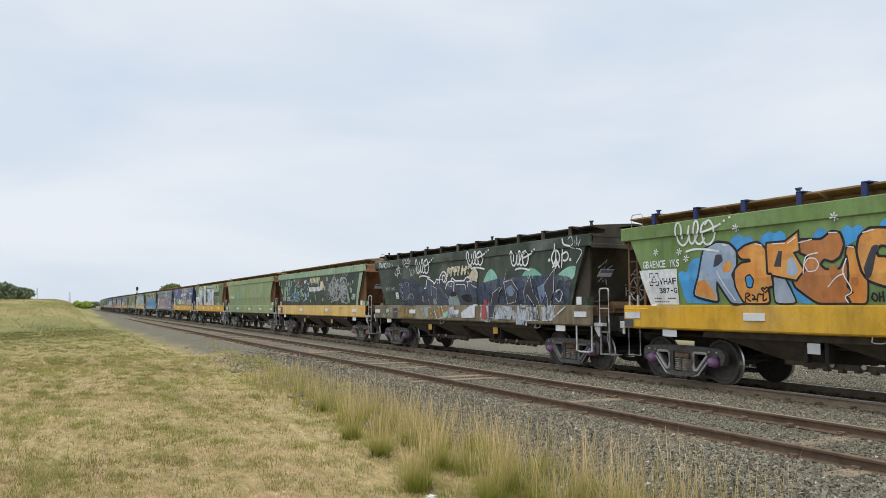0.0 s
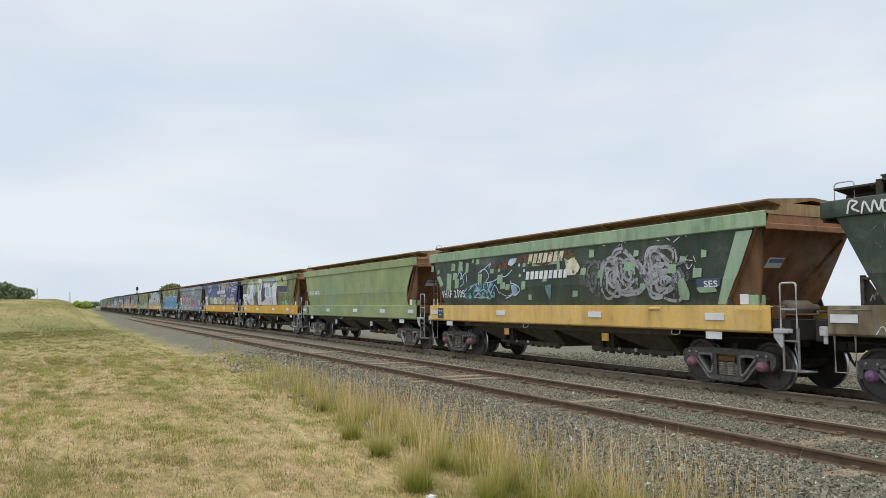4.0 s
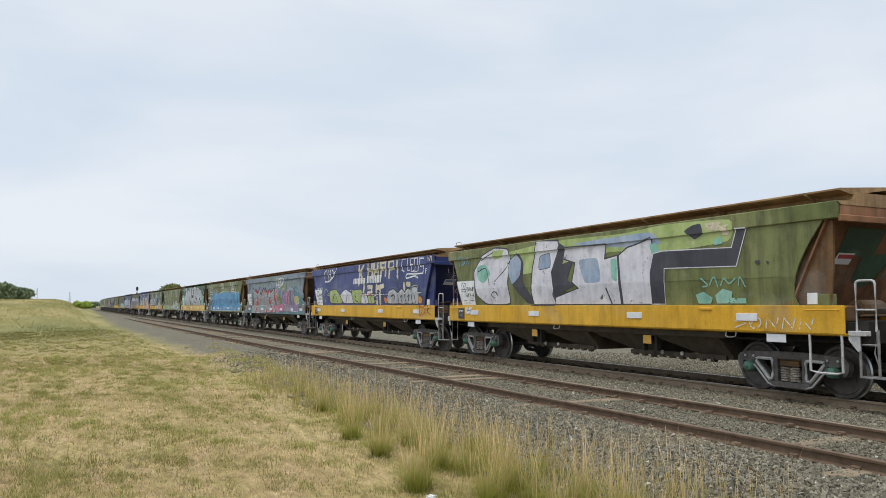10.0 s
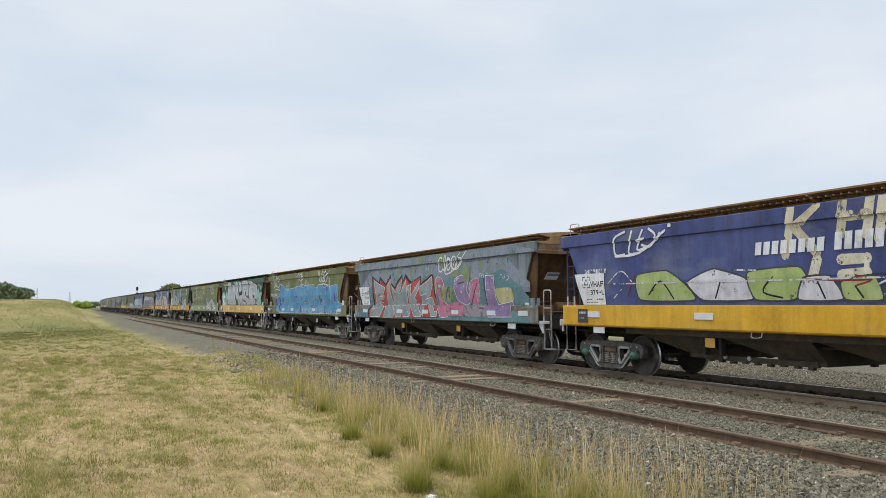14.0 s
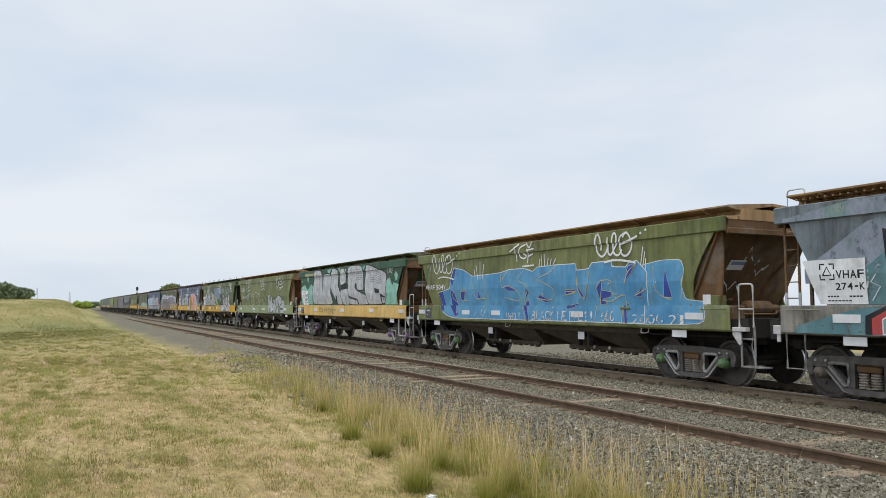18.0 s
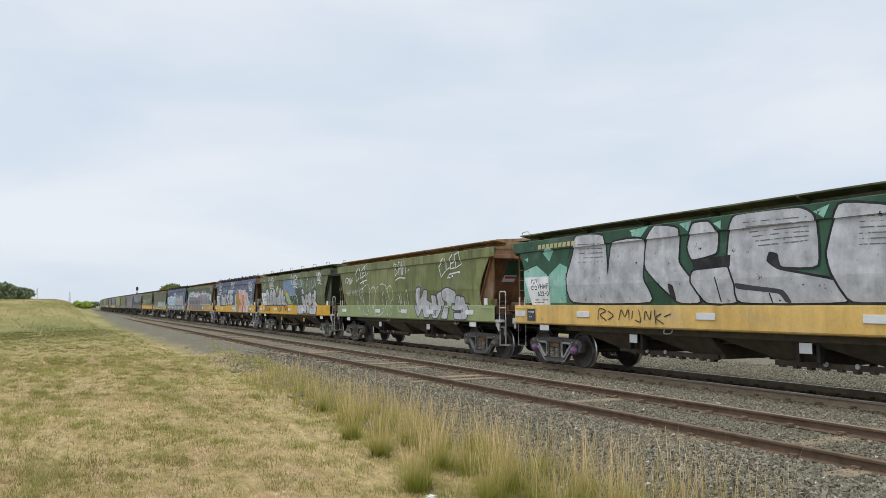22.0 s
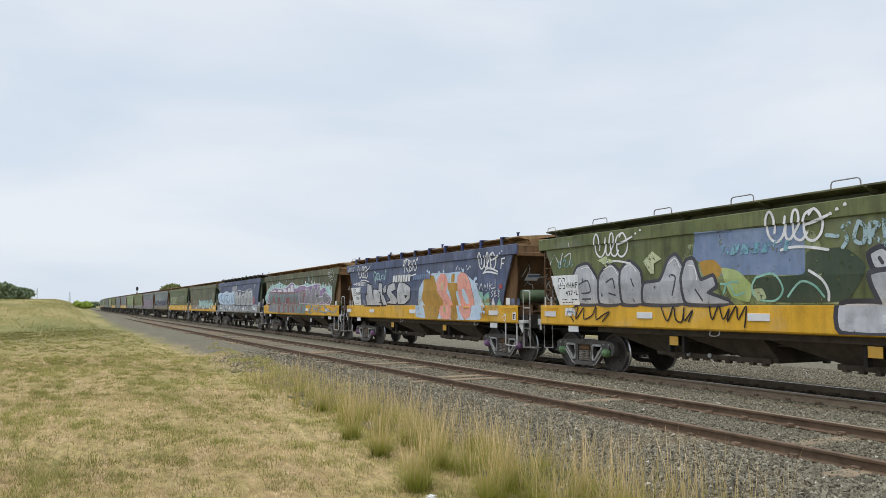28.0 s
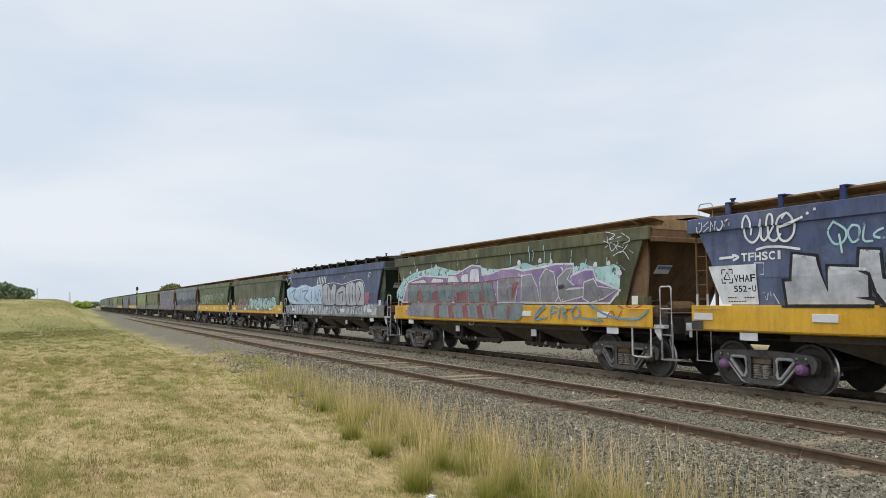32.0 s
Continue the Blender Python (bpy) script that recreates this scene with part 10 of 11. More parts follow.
    shape(w, "ice", blob(12.42, 1.58, 0.055, 0.055, 3), name="spray_dot")
    shape(w, "ice", blob(12.35, 1.46, 0.055, 0.055, 3), name="spray_dot")
    shape(w, "ice", blob(12.45, 1.4, 0.055, 0.055, 3), name="spray_dot")
    shape(w, "white", blob(7.59, 3.32, 0.045, 0.045, 3), name="spray_dot")
    shape(w, "white", blob(7.53, 3.28, 0.045, 0.045, 3), name="spray_dot")
    shape(w, "ice", [(12.17, 1.55), (12.35, 1.57), (12.35, 1.4), (12.2, 1.36)])
    loop_tag(w, 1.38, 2.5, 2.81, 3.33, 0.045)
    loop_tag(w, 12.07, 13.1, 2.75, 3.26, 0.05)
    ink(w, "white", 0.045, [(12.34, 2.61), (12.57, 2.74), (12.92, 2.71), (13.21, 2.63)])
    shape(w, "red", [(13.3, 2.24), (13.46, 2.25), (13.44, 2.12), (13.3, 2.12)], soft=False)
    ink(w, "white", 0.04, [(13.45, 3), (13.39, 2.71)], [(13.45, 3), (13.61, 3.01)], [(13.42, 2.86), (13.55, 2.86)], smooth=False)
    ink(w, "thin_white", 0.03, [(13.23, 1.52), (13.28, 1.36), (13.35, 1.47), (13.41, 1.33)], [(13.47, 1.39), (13.53, 1.25), (13.6, 1.39)], [(13.62, 1.31), (13.71, 1.37), (13.69, 1.18), (13.62, 1.2)])
    shape(w, "white", [(14.1, 1.42), (14.28, 1.42), (14.27, 1.21), (14.1, 1.21)], soft=False)
    ink(w, "black", 0.045, [(14.15, 1.25), (14.15, 1.36), (14.23, 1.36), (14.23, 1.25)], smooth=False)
    ink(w, "gold", 0.02, [(7.37, 1.84), (7.49, 1.76)], [(7.56, 1.84), (7.61, 1.76), (7.74, 1.86)], [(7.43, 1.64), (7.61, 1.68), (7.65, 1.6)], [(7.55, 1.45), (7.67, 1.53), (7.79, 1.45)], [(7.64, 1.3), (7.78, 1.34), (7.9, 1.28)])
    bars(w, 5.2, 6.9, 2.52, 2.78, 7, "white", 0.05)
    bars(w, 7.1, 8.6, 2.56, 2.74, 8, "bluegrey", 0.05)
    zigzag(w, 0.2, 1.1, 3.1, 3.3, "thin_white", 5, 0.03, 114)
    lettering(w, "ALL BARK", 12.15, 12.75, 1.7, 1.84, "gold", 0.01)
    lettering(w, "NO", 12.3, 12.55, 1.46, 1.58, "gold", 0.01)
    lettering(w, "BITE!!", 12.2, 12.7, 1.26, 1.4, "gold", 0.01)
    data_panel(w, 0.42, 1.64, "VHAF", "552-U")
    poly(w, "dark_board", [(0.02, 1.14), (0.32, 1.14), (0.32, 1.31), (0.02, 1.31)], "charcoal")
    w = W[12]
    shape(w, "teal", [(0.02, 2.12), (0.65, 2.57), (1.66, 2.83), (2.8, 2.9), (3.6, 2.98), (4.36, 2.85), (5.31, 2.72), (6.21, 2.9), (6.91, 2.76), (7.83, 2.69), (8.57, 2.74), (9.16, 2.83), (9.61, 2.71), (10.15, 2.77), (10.76, 2.71), (11.43, 2.59), (11.8, 2.7), (12.11, 2.59), (12.58, 2.55), (13, 2.6), (13.24, 2.51), (13.21, 2.05), (12.81, 1.7), (0.24, 1.75)])
    shape(w, "mauve", [(0.56, 1.77), (1.17, 2.47), (2.43, 2.66), (4.36, 2.54), (5.16, 2.66), (6.06, 2.87), (6.63, 2.81), (6.7, 2.53), (7.18, 2.55), (7.83, 2.66), (8.57, 2.67), (9.04, 2.58), (10.04, 2.63), (10.66, 2.69), (11.39, 2.66), (11.38, 2.37), (11.89, 2.49), (12.2, 2.48), (12.32, 2.23), (13.14, 1.97), (12.77, 1.7)], "pale", 0.05, soft=False)
    shape(w, "pale", [(1.37, 2.47), (2.53, 2.56), (2.8, 2.39), (1.37, 2.42)], "charcoal", 0.02)
    shape(w, "pale", [(3.07, 2.38), (3.25, 2.57), (4.03, 2.51), (4.03, 2.37)], "charcoal", 0.02)
    shape(w, "pale", [(4.36, 2.35), (4.44, 2.61), (5, 2.59), (5.24, 2.34)], "charcoal", 0.02)
    shape(w, "pale", [(5.31, 2.36), (5.39, 2.61), (5.8, 2.63), (5.84, 2.36)], "charcoal", 0.02)
    shape(w, "pale", [(5.91, 2.35), (5.99, 2.77), (6.49, 2.78), (6.56, 2.34)], "charcoal", 0.02)
    shape(w, "dim_teal", [(1.07, 1.76), (1.27, 2.39), (2.06, 2.38), (1.87, 1.76)], "brick_pink", 0.035, soft=False)
    shape(w, "dim_teal", [(2.06, 1.76), (2.34, 2.36), (3.25, 2.35), (3.6, 1.75)], "brick_pink", 0.035, soft=False)
    shape(w, "dim_teal", [(3.69, 1.75), (3.6, 2.29), (4.76, 2.32), (4.6, 1.75)], "brick_pink", 0.035, soft=False)
    shape(w, "dim_teal", [(4.84, 1.74), (4.92, 2.26), (5.77, 2.31), (5.73, 1.74)], "brick_pink", 0.035, soft=False)
    shape(w, "dim_teal", [(5.84, 1.74), (5.94, 2.27), (6.63, 2.31), (6.83, 1.74)], "brick_pink", 0.035, soft=False)
    shape(w, "dim_teal", [(6.87, 1.74), (6.77, 2.32), (7.31, 2.36), (7.5, 1.73)], "brick_pink", 0.035, soft=False)
    shape(w, "brick_pink", [(1.87, 2.01), (2.25, 2.28), (2.44, 1.79), (1.96, 1.79)], soft=False)
    shape(w, "brick_pink", [(3.16, 2.07), (3.6, 2.14), (3.52, 1.78), (3.16, 1.8)], soft=False)
    shape(w, "brick_pink", [(5, 2.04), (5.69, 2.1), (5.69, 1.77), (5, 1.77)], soft=False)
    shape(w, "brick_pink", [(6.49, 2.02), (6.65, 2.09), (6.76, 1.76), (6.48, 1.76)], soft=False)
    shape(w, "stone_grey", [(7.63, 1.73), (7.7, 2.36), (8.39, 2.41), (8.86, 2.41), (8.56, 1.73)], "pale", 0.03, soft=False)
    shape(w, "stone_grey", [(8.91, 1.73), (9.04, 2.45), (9.49, 2.47), (9.76, 2.12), (9.81, 1.72)], "pale", 0.03, soft=False)
    shape(w, "stone_grey", [(9.92, 1.72), (9.93, 2.36), (10.19, 2.59), (10.55, 2.49), (10.74, 1.87), (10.54, 1.71)], "pale", 0.03, soft=False)
    shape(w, "stone_grey", [(10.74, 1.87), (10.75, 2.33), (11.15, 2.55), (11.38, 2.57), (11.14, 2.29), (11.42, 2.14), (11.04, 2.01), (11.88, 2.05), (11.78, 1.86), (10.84, 1.72)], "pale", 0.03, soft=False)
    shape(w, "stone_grey", [(11.78, 1.8), (11.88, 2.19), (12.24, 2.26), (12.4, 2.07), (13.1, 2), (12.57, 1.8), (12.05, 1.7)], "pale", 0.03, soft=False)
    ink(w, "brick_pink", 0.035, [(7.04, 2.33), (8.08, 2.41), (8.92, 2.42)], [(8.26, 1.75), (8.14, 2.38)], [(1.17, 2.43), (3.34, 2.4), (6.63, 2.34)])
    ink(w, "mauve", 0.05, [(8.01, 1.76), (8.2, 2.16), (8.56, 2.18)], [(9.2, 1.75), (9.38, 2.25), (9.65, 1.75)], [(10.18, 1.91), (10.14, 2.29), (10.35, 2.38), (10.5, 2.11), (10.28, 1.81), (10.18, 1.91)], [(12.01, 1.73), (12.1, 2.04), (12.23, 1.85)], [(12.35, 1.73), (12.57, 1.98), (12.82, 1.98)])
    shape(w, "brick_pink", [(8.38, 1.75), (8.51, 2.28), (8.86, 2.3), (8.56, 1.89)])
    shape(w, "charcoal", [(10.75, 2.13), (10.99, 2.18), (11.04, 2.07), (10.79, 2.03)])
    shape(w, "pale", blob(1.37, 2.84, 0.06, 0.06, 3), name="spray_dot")
    shape(w, "pale", blob(1.96, 2.9, 0.07, 0.07, 3), name="spray_dot")
    shape(w, "pale", blob(3.51, 2.96, 0.08, 0.08, 3), name="spray_dot")
    shape(w, "pale", blob(5.24, 2.73, 0.06, 0.06, 3), name="spray_dot")
    shape(w, "pale", blob(8.87, 2.84, 0.08, 0.08, 3), name="spray_dot")
    shape(w, "pale", blob(9.93, 2.84, 0.07, 0.07, 3), name="spray_dot")
    shape(w, "pale", blob(10.46, 2.79, 0.06, 0.06, 3), name="spray_dot")
    shape(w, "pale", blob(12.33, 2.62, 0.07, 0.07, 3), name="spray_dot")
    shape(w, "pale", blob(12.84, 2.63, 0.06, 0.06, 3), name="spray_dot")
    shape(w, "pale", blob(13.23, 2.38, 0.07, 0.07, 3), name="spray_dot")
    shape(w, "pale", blob(0.76, 2.61, 0.06, 0.06, 3), name="spray_dot")
    shape(w, "stone_grey", [(1.38, 1.25), (1.38, 1.71), (7.56, 1.69), (7.81, 1.21)], soft=False)
    shape(w, "brick_pink", [(3.43, 1.69), (3.83, 1.69), (3.89, 1.19), (3.48, 1.2)], soft=False)
    shape(w, "dim_teal", [(3.98, 1.69), (4.36, 1.69), (4.44, 1.2), (4.04, 1.21)], soft=False)
    shape(w, "brick_pink", [(4.51, 1.69), (4.87, 1.69), (4.97, 1.21), (4.59, 1.21)], soft=False)
    shape(w, "dim_teal", [(5.02, 1.69), (5.37, 1.68), (5.48, 1.21), (5.11, 1.22)], soft=False)
    shape(w, "brick_pink", [(5.51, 1.68), (5.85, 1.68), (5.97, 1.22), (5.61, 1.23)], soft=False)
    shape(w, "dim_teal", [(5.98, 1.68), (6.31, 1.68), (6.44, 1.23), (6.1, 1.24)], soft=False)
    shape(w, "brick_pink", [(6.44, 1.68), (6.76, 1.68), (6.9, 1.23), (6.56, 1.24)], soft=False)
    shape(w, "dim_teal", [(6.89, 1.68), (7.2, 1.68), (7.34, 1.24), (7.02, 1.25)], soft=False)
    shape(w, "brick_pink", [(7.31, 1.68), (7.61, 1.68), (7.76, 1.25), (7.46, 1.26)], soft=False)
    shape(w, "dim_teal", [(7.56, 1.69), (9.14, 1.7), (9.02, 1.2), (7.56, 1.21)])
    shape(w, "faint_mauve", [(0.87, 1.29), (1.38, 1.66), (2.06, 1.68), (2.16, 1.28)])
    shape(w, "brick_pink", [(8.32, 1.69), (8.46, 1.69), (8.41, 1.22), (8.26, 1.22)], soft=False)
    ink(w, "teal", 0.03, [(1.78, 2.84), (1.83, 3.19)], [(3.17, 2.91), (3.23, 3.15)], [(5.15, 2.94), (5.2, 3.26)], [(6.43, 2.94), (6.48, 3.19)], [(8.4, 2.78), (8.44, 3.12)], [(9.41, 2.84), (9.45, 3.25)], [(9.59, 2.86), (9.63, 3.13)], [(10.14, 2.79), (10.18, 3.23)], [(10.42, 2.78), (10.46, 3.02)], [(11.34, 2.72), (11.38, 3.02)], [(11.94, 2.59), (11.98, 2.77)], [(12.76, 2.6), (12.79, 2.76)])
    ink(w, "azure", 0.045, [(9.7, 1.29), (9.94, 1.52), (10.25, 1.6), (9.7, 1.25), (10.29, 1.3)], [(10.47, 1.3), (10.52, 1.58), (10.79, 1.54)], [(10.5, 1.43), (10.74, 1.46)], [(10.83, 1.29), (10.94, 1.56), (11.19, 1.5), (10.98, 1.41), (11.21, 1.3)], [(11.4, 1.48), (11.6, 1.6), (11.76, 1.4), (11.49, 1.3), (11.4, 1.48)], [(12.13, 1.63), (12.86, 1.38), (13.77, 1.31), (14.22, 1.5)], [(11.73, 1.32), (12.62, 1.26)])
    ink(w, "red", 0.03, [(12.8, 1.34), (12.98, 1.49), (13.15, 1.3), (13.33, 1.49)], [(13.22, 1.61), (13.39, 1.55)], [(13.5, 1.61), (13.77, 1.55), (14.04, 1.64)])
    ink(w, "thin_white", 0.022, [(12.79, 3.38), (13.14, 3.28), (12.91, 3.18), (13.37, 3.22)], [(12.72, 3), (13.02, 3.1), (13.25, 2.85), (13.54, 3.02)], [(13.01, 2.79), (13.36, 2.88), (13.58, 2.67)], [(13.13, 2.63), (13.41, 2.45)], [(13.38, 3.3), (13.67, 3.12), (13.37, 3.03), (13.72, 2.82)], [(12.85, 3.26), (12.96, 2.91), (13.26, 3.12)], [(12.72, 3.16), (13.37, 2.96)])
    w = W[13]
    shape(w, "ice", [(0.13, 1.7), (-0.43, 2.51), (0.47, 2.66), (1.62, 2.58), (2.52, 2.71), (3.4, 2.72), (4.42, 2.57), (5.53, 2.64), (6.6, 2.53), (6.49, 1.69)])
    shape(w, "old_white", [(-0.24, 1.17), (-0.26, 1.65), (13.67, 1.7), (13.68, 1.24)], soft=False)
    ink(w, "bluegrey", 0.09, [(0.68, 2.34), (1.44, 2.48), (1.01, 2.07), (1.84, 1.86)], [(2.36, 2.41), (2.21, 1.8)], [(2.72, 2.36), (3.76, 2.39), (3.08, 2.05), (3.95, 1.8)], [(4.43, 2.33), (4.28, 1.79)], [(4.98, 2.37), (5.31, 1.84), (5.79, 2.4), (6.03, 1.79)])
    ink(w, "white", 0.05, [(0.12, 1.97), (1.47, 1.75)], [(1.81, 2.53), (2.35, 2.57), (3.06, 2.63)], [(4.09, 2.53), (4.74, 2.52)], [(3.61, 1.95), (4.45, 1.75)], [(-0.35, 3.16), (0.07, 2.77), (0.44, 3.19), (0.73, 2.86)])
    shape(w, "silver", [(6.25, 1.65), (6.21, 2.53), (6.6, 2.65), (7.19, 2.63), (7.57, 2.28), (7.9, 2.65), (8.31, 2.58), (8.07, 1.65)], "charcoal", 0.07)
    shape(w, "silver", [(8.07, 1.65), (8.46, 2.35), (9.25, 2.53), (9.9, 2.33), (9.66, 1.64)], "charcoal", 0.07)
    shape(w, "silver", [(9.66, 1.64), (9.71, 2.57), (10.51, 2.67), (11.12, 2.51), (11.02, 1.64)], "charcoal", 0.07)
    shape(w, "silver", [(10.97, 1.64), (10.99, 2.6), (11.46, 2.69), (11.92, 2.57), (12.05, 2.13), (11.94, 1.64)], "charcoal", 0.07)
    ink(w, "charcoal", 0.07, [(7.05, 2.47), (7.02, 1.74)], [(7.49, 2.23), (7.36, 1.74)], [(8.73, 2.17), (9.31, 2.23), (9.14, 1.82)], [(10.15, 2.41), (10.09, 1.73)], [(10.56, 2.48), (10.53, 1.81)], [(11.35, 2.46), (11.59, 2.13), (11.3, 1.81)])
    ink(w, "white", 0.03, [(6.6, 2.65), (7.89, 2.7), (9.25, 2.6), (10.51, 2.71), (11.58, 2.74), (12.08, 2.49), (12.12, 1.96)])
    shape(w, "pink", [(12.09, 2.13), (12.64, 2.18), (12.52, 1.68), (12.1, 1.68)])
    ink(w, "white", 0.1, [(5.4, 2.74), (5.52, 3.01)], [(5.67, 2.75), (5.78, 3.02)], [(5.93, 2.75), (6.04, 3.02)], [(6.19, 2.75), (6.3, 3.02)], [(6.45, 2.76), (6.56, 3.03)], [(6.7, 2.76), (6.81, 3.03)], smooth=False)
    ink(w, "white", 0.06, [(5.31, 2.64), (6.21, 2.64)], smooth=False)
    ink(w, "thin_white", 0.05, [(12.48, 2.72), (12.58, 2.99), (12.8, 2.98)], [(12.54, 2.85), (12.72, 2.86)])
    ink(w, "faint_mauve", 0.1, [(8.43, 3.06), (8.58, 2.79), (8.98, 2.8)], [(9.18, 3.08), (9.37, 2.81), (9.62, 3.09)], [(9.76, 2.84), (9.88, 3.1)])
    ink(w, "charcoal", 0.06, [(0.36, 1.23), (0.53, 1.55), (1.31, 1.29)], [(3.28, 1.55), (3.12, 1.27)], [(4.95, 1.55), (5.27, 1.29)], [(7.37, 1.57), (7.23, 1.28)], [(8.35, 1.56), (8.89, 1.3), (9.28, 1.56)])
    w = W[14]
    spread(w, 1.5, 12.0, 1.3, 2.3, "old_grey", 141, 0.3)
    blocks(w, 5.5, 12.6, 1.3, 2.2, 6, "teal", "charcoal", 141, 0.05)
    w = W[15]
    blocks(w, 1.5, 7.0, 1.7, 2.6, 5, "old_green", "thin_white", 151, 0.03)
    zigzag(w, 7.5, 12.0, 2.0, 2.6, "thin_white", 8, 0.04, 152)
    w = W[16]
    blocks(w, 1.0, 13.0, 1.4, 2.5, 9, "old_blue", "thin_white", 161, 0.03)
    w = W[17]
    blocks(w, 1.0, 13.0, 1.2, 2.6, 8, "old_pink", "mauve", 171, 0.04)


decorate()
mark_ends()


# ---- ballast, grass and trees ----
def stone_material():
    m, n, l, bsdf = material("crushed_bluestone")
    g = n.new("ShaderNodeNewGeometry")
    col = ramped(n, l, g.outputs["Random Per Island"], [(0.0, (0.088, 0.077, 0.053)), (0.4, (0.16, 0.142, 0.098)), (0.75, (0.222, 0.198, 0.139)), (0.99, (0.3, 0.267, 0.188)), (1.0, (0.6, 0.57, 0.5))])
    v = coords(n, l)
    f = noisy(n, l, v, 30, 5)
    col = mixed(n, l, 0.4, col, ramped(n, l, f, [(0.3, grey(0.5)), (0.7, grey(1.0))]), "MULTIPLY")
    d = noisy(n, l, v, 0.8, 4)
    col = mixed(n, l, mixed(n, l, 1.0, mask(n, l, d, 0.5, 0.75), grey(0.45), "MULTIPLY"), col, (0.27, 0.2, 0.11))
    col = mixed(n, l, oil_shade_band(n, l, v), col, (0.03, 0.027, 0.022))
    l.new(col, bsdf.inputs["Base Color"])
    bsdf.inputs["Roughness"].default_value = 0.9
    return m


STONES = stone_material()


def big_mesh(name, verts, faces, mat):
    """A mesh from arrays: verts (n, 3) and triangles (m, 3)."""
    me = bpy.data.meshes.new(name)
    me.vertices.add(len(verts))
    me.vertices.foreach_set("co", np.asarray(verts, np.float32).ravel())
    me.loops.add(len(faces) * 3)
    me.loops.foreach_set("vertex_index", np.asarray(faces, np.int32).ravel())
    me.polygons.add(len(faces))
    me.polygons.foreach_set("loop_start", np.arange(0, len(faces) * 3, 3, dtype=np.int32))
    me.update(calc_edges=True)
    me.shade_flat()
    me.materials.append(mat)
    return me


def build_stones():
    rng = np.random.default_rng(11)
    rock = np.array([(1, 0.1, 0), (-1, 0.15, 0.1), (0.1, 1, -0.1), (-0.1, -1, 0.1), (0.15, -0.1, 0.9), (0, 0.1, -0.9)])
    tri = np.array([(0, 2, 4), (2, 1, 4), (1, 3, 4), (3, 0, 4), (2, 0, 5), (1, 2, 5), (3, 1, 5), (0, 3, 5)])
    areas = [(4.0, 9.2, -6.0, 2.0, 200), (4.0, 9.2, 2.0, 10.0, 1500), (9.0, 15.6, 3.0, 14.0, 620), (4.0, 9.2, 10.0, 17.0, 850), (4.2, 9.2, 17.0, 30.0, 330), (9.0, 16.5, 14.0, 32.0, 230), (15.0, 21.5, 7.0, 30.0, 150)]
    xs, ys = [], []
    for x0, x1, y0, y1, per in areas:
        k = int((x1 - x0) * (y1 - y0) * per)
        xs.append(rng.uniform(x0, x1, k))
        ys.append(rng.uniform(y0, y1, k))
    x, y = np.concatenate(xs), np.concatenate(ys)
    head = np.degrees(np.arctan2(x, y))
    thin = np.clip((x - 4.1 - 0.4 * np.sin(y * 1.7) - 0.3 * np.sin(y * 4.1)) / 1.0, 0, 1) * np.clip((27 - y) / 10, 0, 1)
    keep = ((head < 62) | (y < 2)) & (rng.random(len(x)) < thin)
    for c in (SIDING_NEAR, SIDING_FAR, TRACK_X - 0.7525, TRACK_X + 0.7525):
        keep &= np.abs(x - c) > 0.085
    keep &= (np.abs(x - 7.64) > 0.75) | (rng.random(len(x)) < 0.45)
    x, y = x[keep], y[keep]
    k = len(x)
    size = rng.uniform(0.011, 0.031, k) * np.where(np.abs(x - 7.64) < 0.75, 0.7, 1.0) * (1 + np.clip((y - 14) / 40, 0, 0.7))
    form = rng.uniform(0.55, 1.4, (k, 1, 3)) * size[:, None, None]
    a, b = rng.uniform(0, 6.28, k), rng.uniform(0, 6.28, k)
    v = rock[None] * form * rng.uniform(0.75, 1.25, (k, 6, 1))
    c, s = np.cos(a)[:, None], np.sin(a)[:, None]
    v = np.stack([v[..., 0] * c - v[..., 1] * s, v[..., 0] * s + v[..., 1] * c, v[..., 2]], -1)
    c, s = np.cos(b)[:, None], np.sin(b)[:, None]
    v = np.stack([v[..., 0], v[..., 1] * c - v[..., 2] * s, v[..., 1] * s + v[..., 2] * c], -1)
    v += np.stack([x, y, ground_z(x, y) + size * rng.uniform(0.1, 0.75, k)], -1)[:, None]
    f = tri[None] + (np.arange(k) * 6)[:, None, None]
    ob = new("ballast_stones", big_mesh("ballast_stones", v.reshape(-1, 3), f.reshape(-1, 3), STONES))
    tagged(ob, "loose grey crushed-stone ballast round the rails", "ballast", kind="stuff")


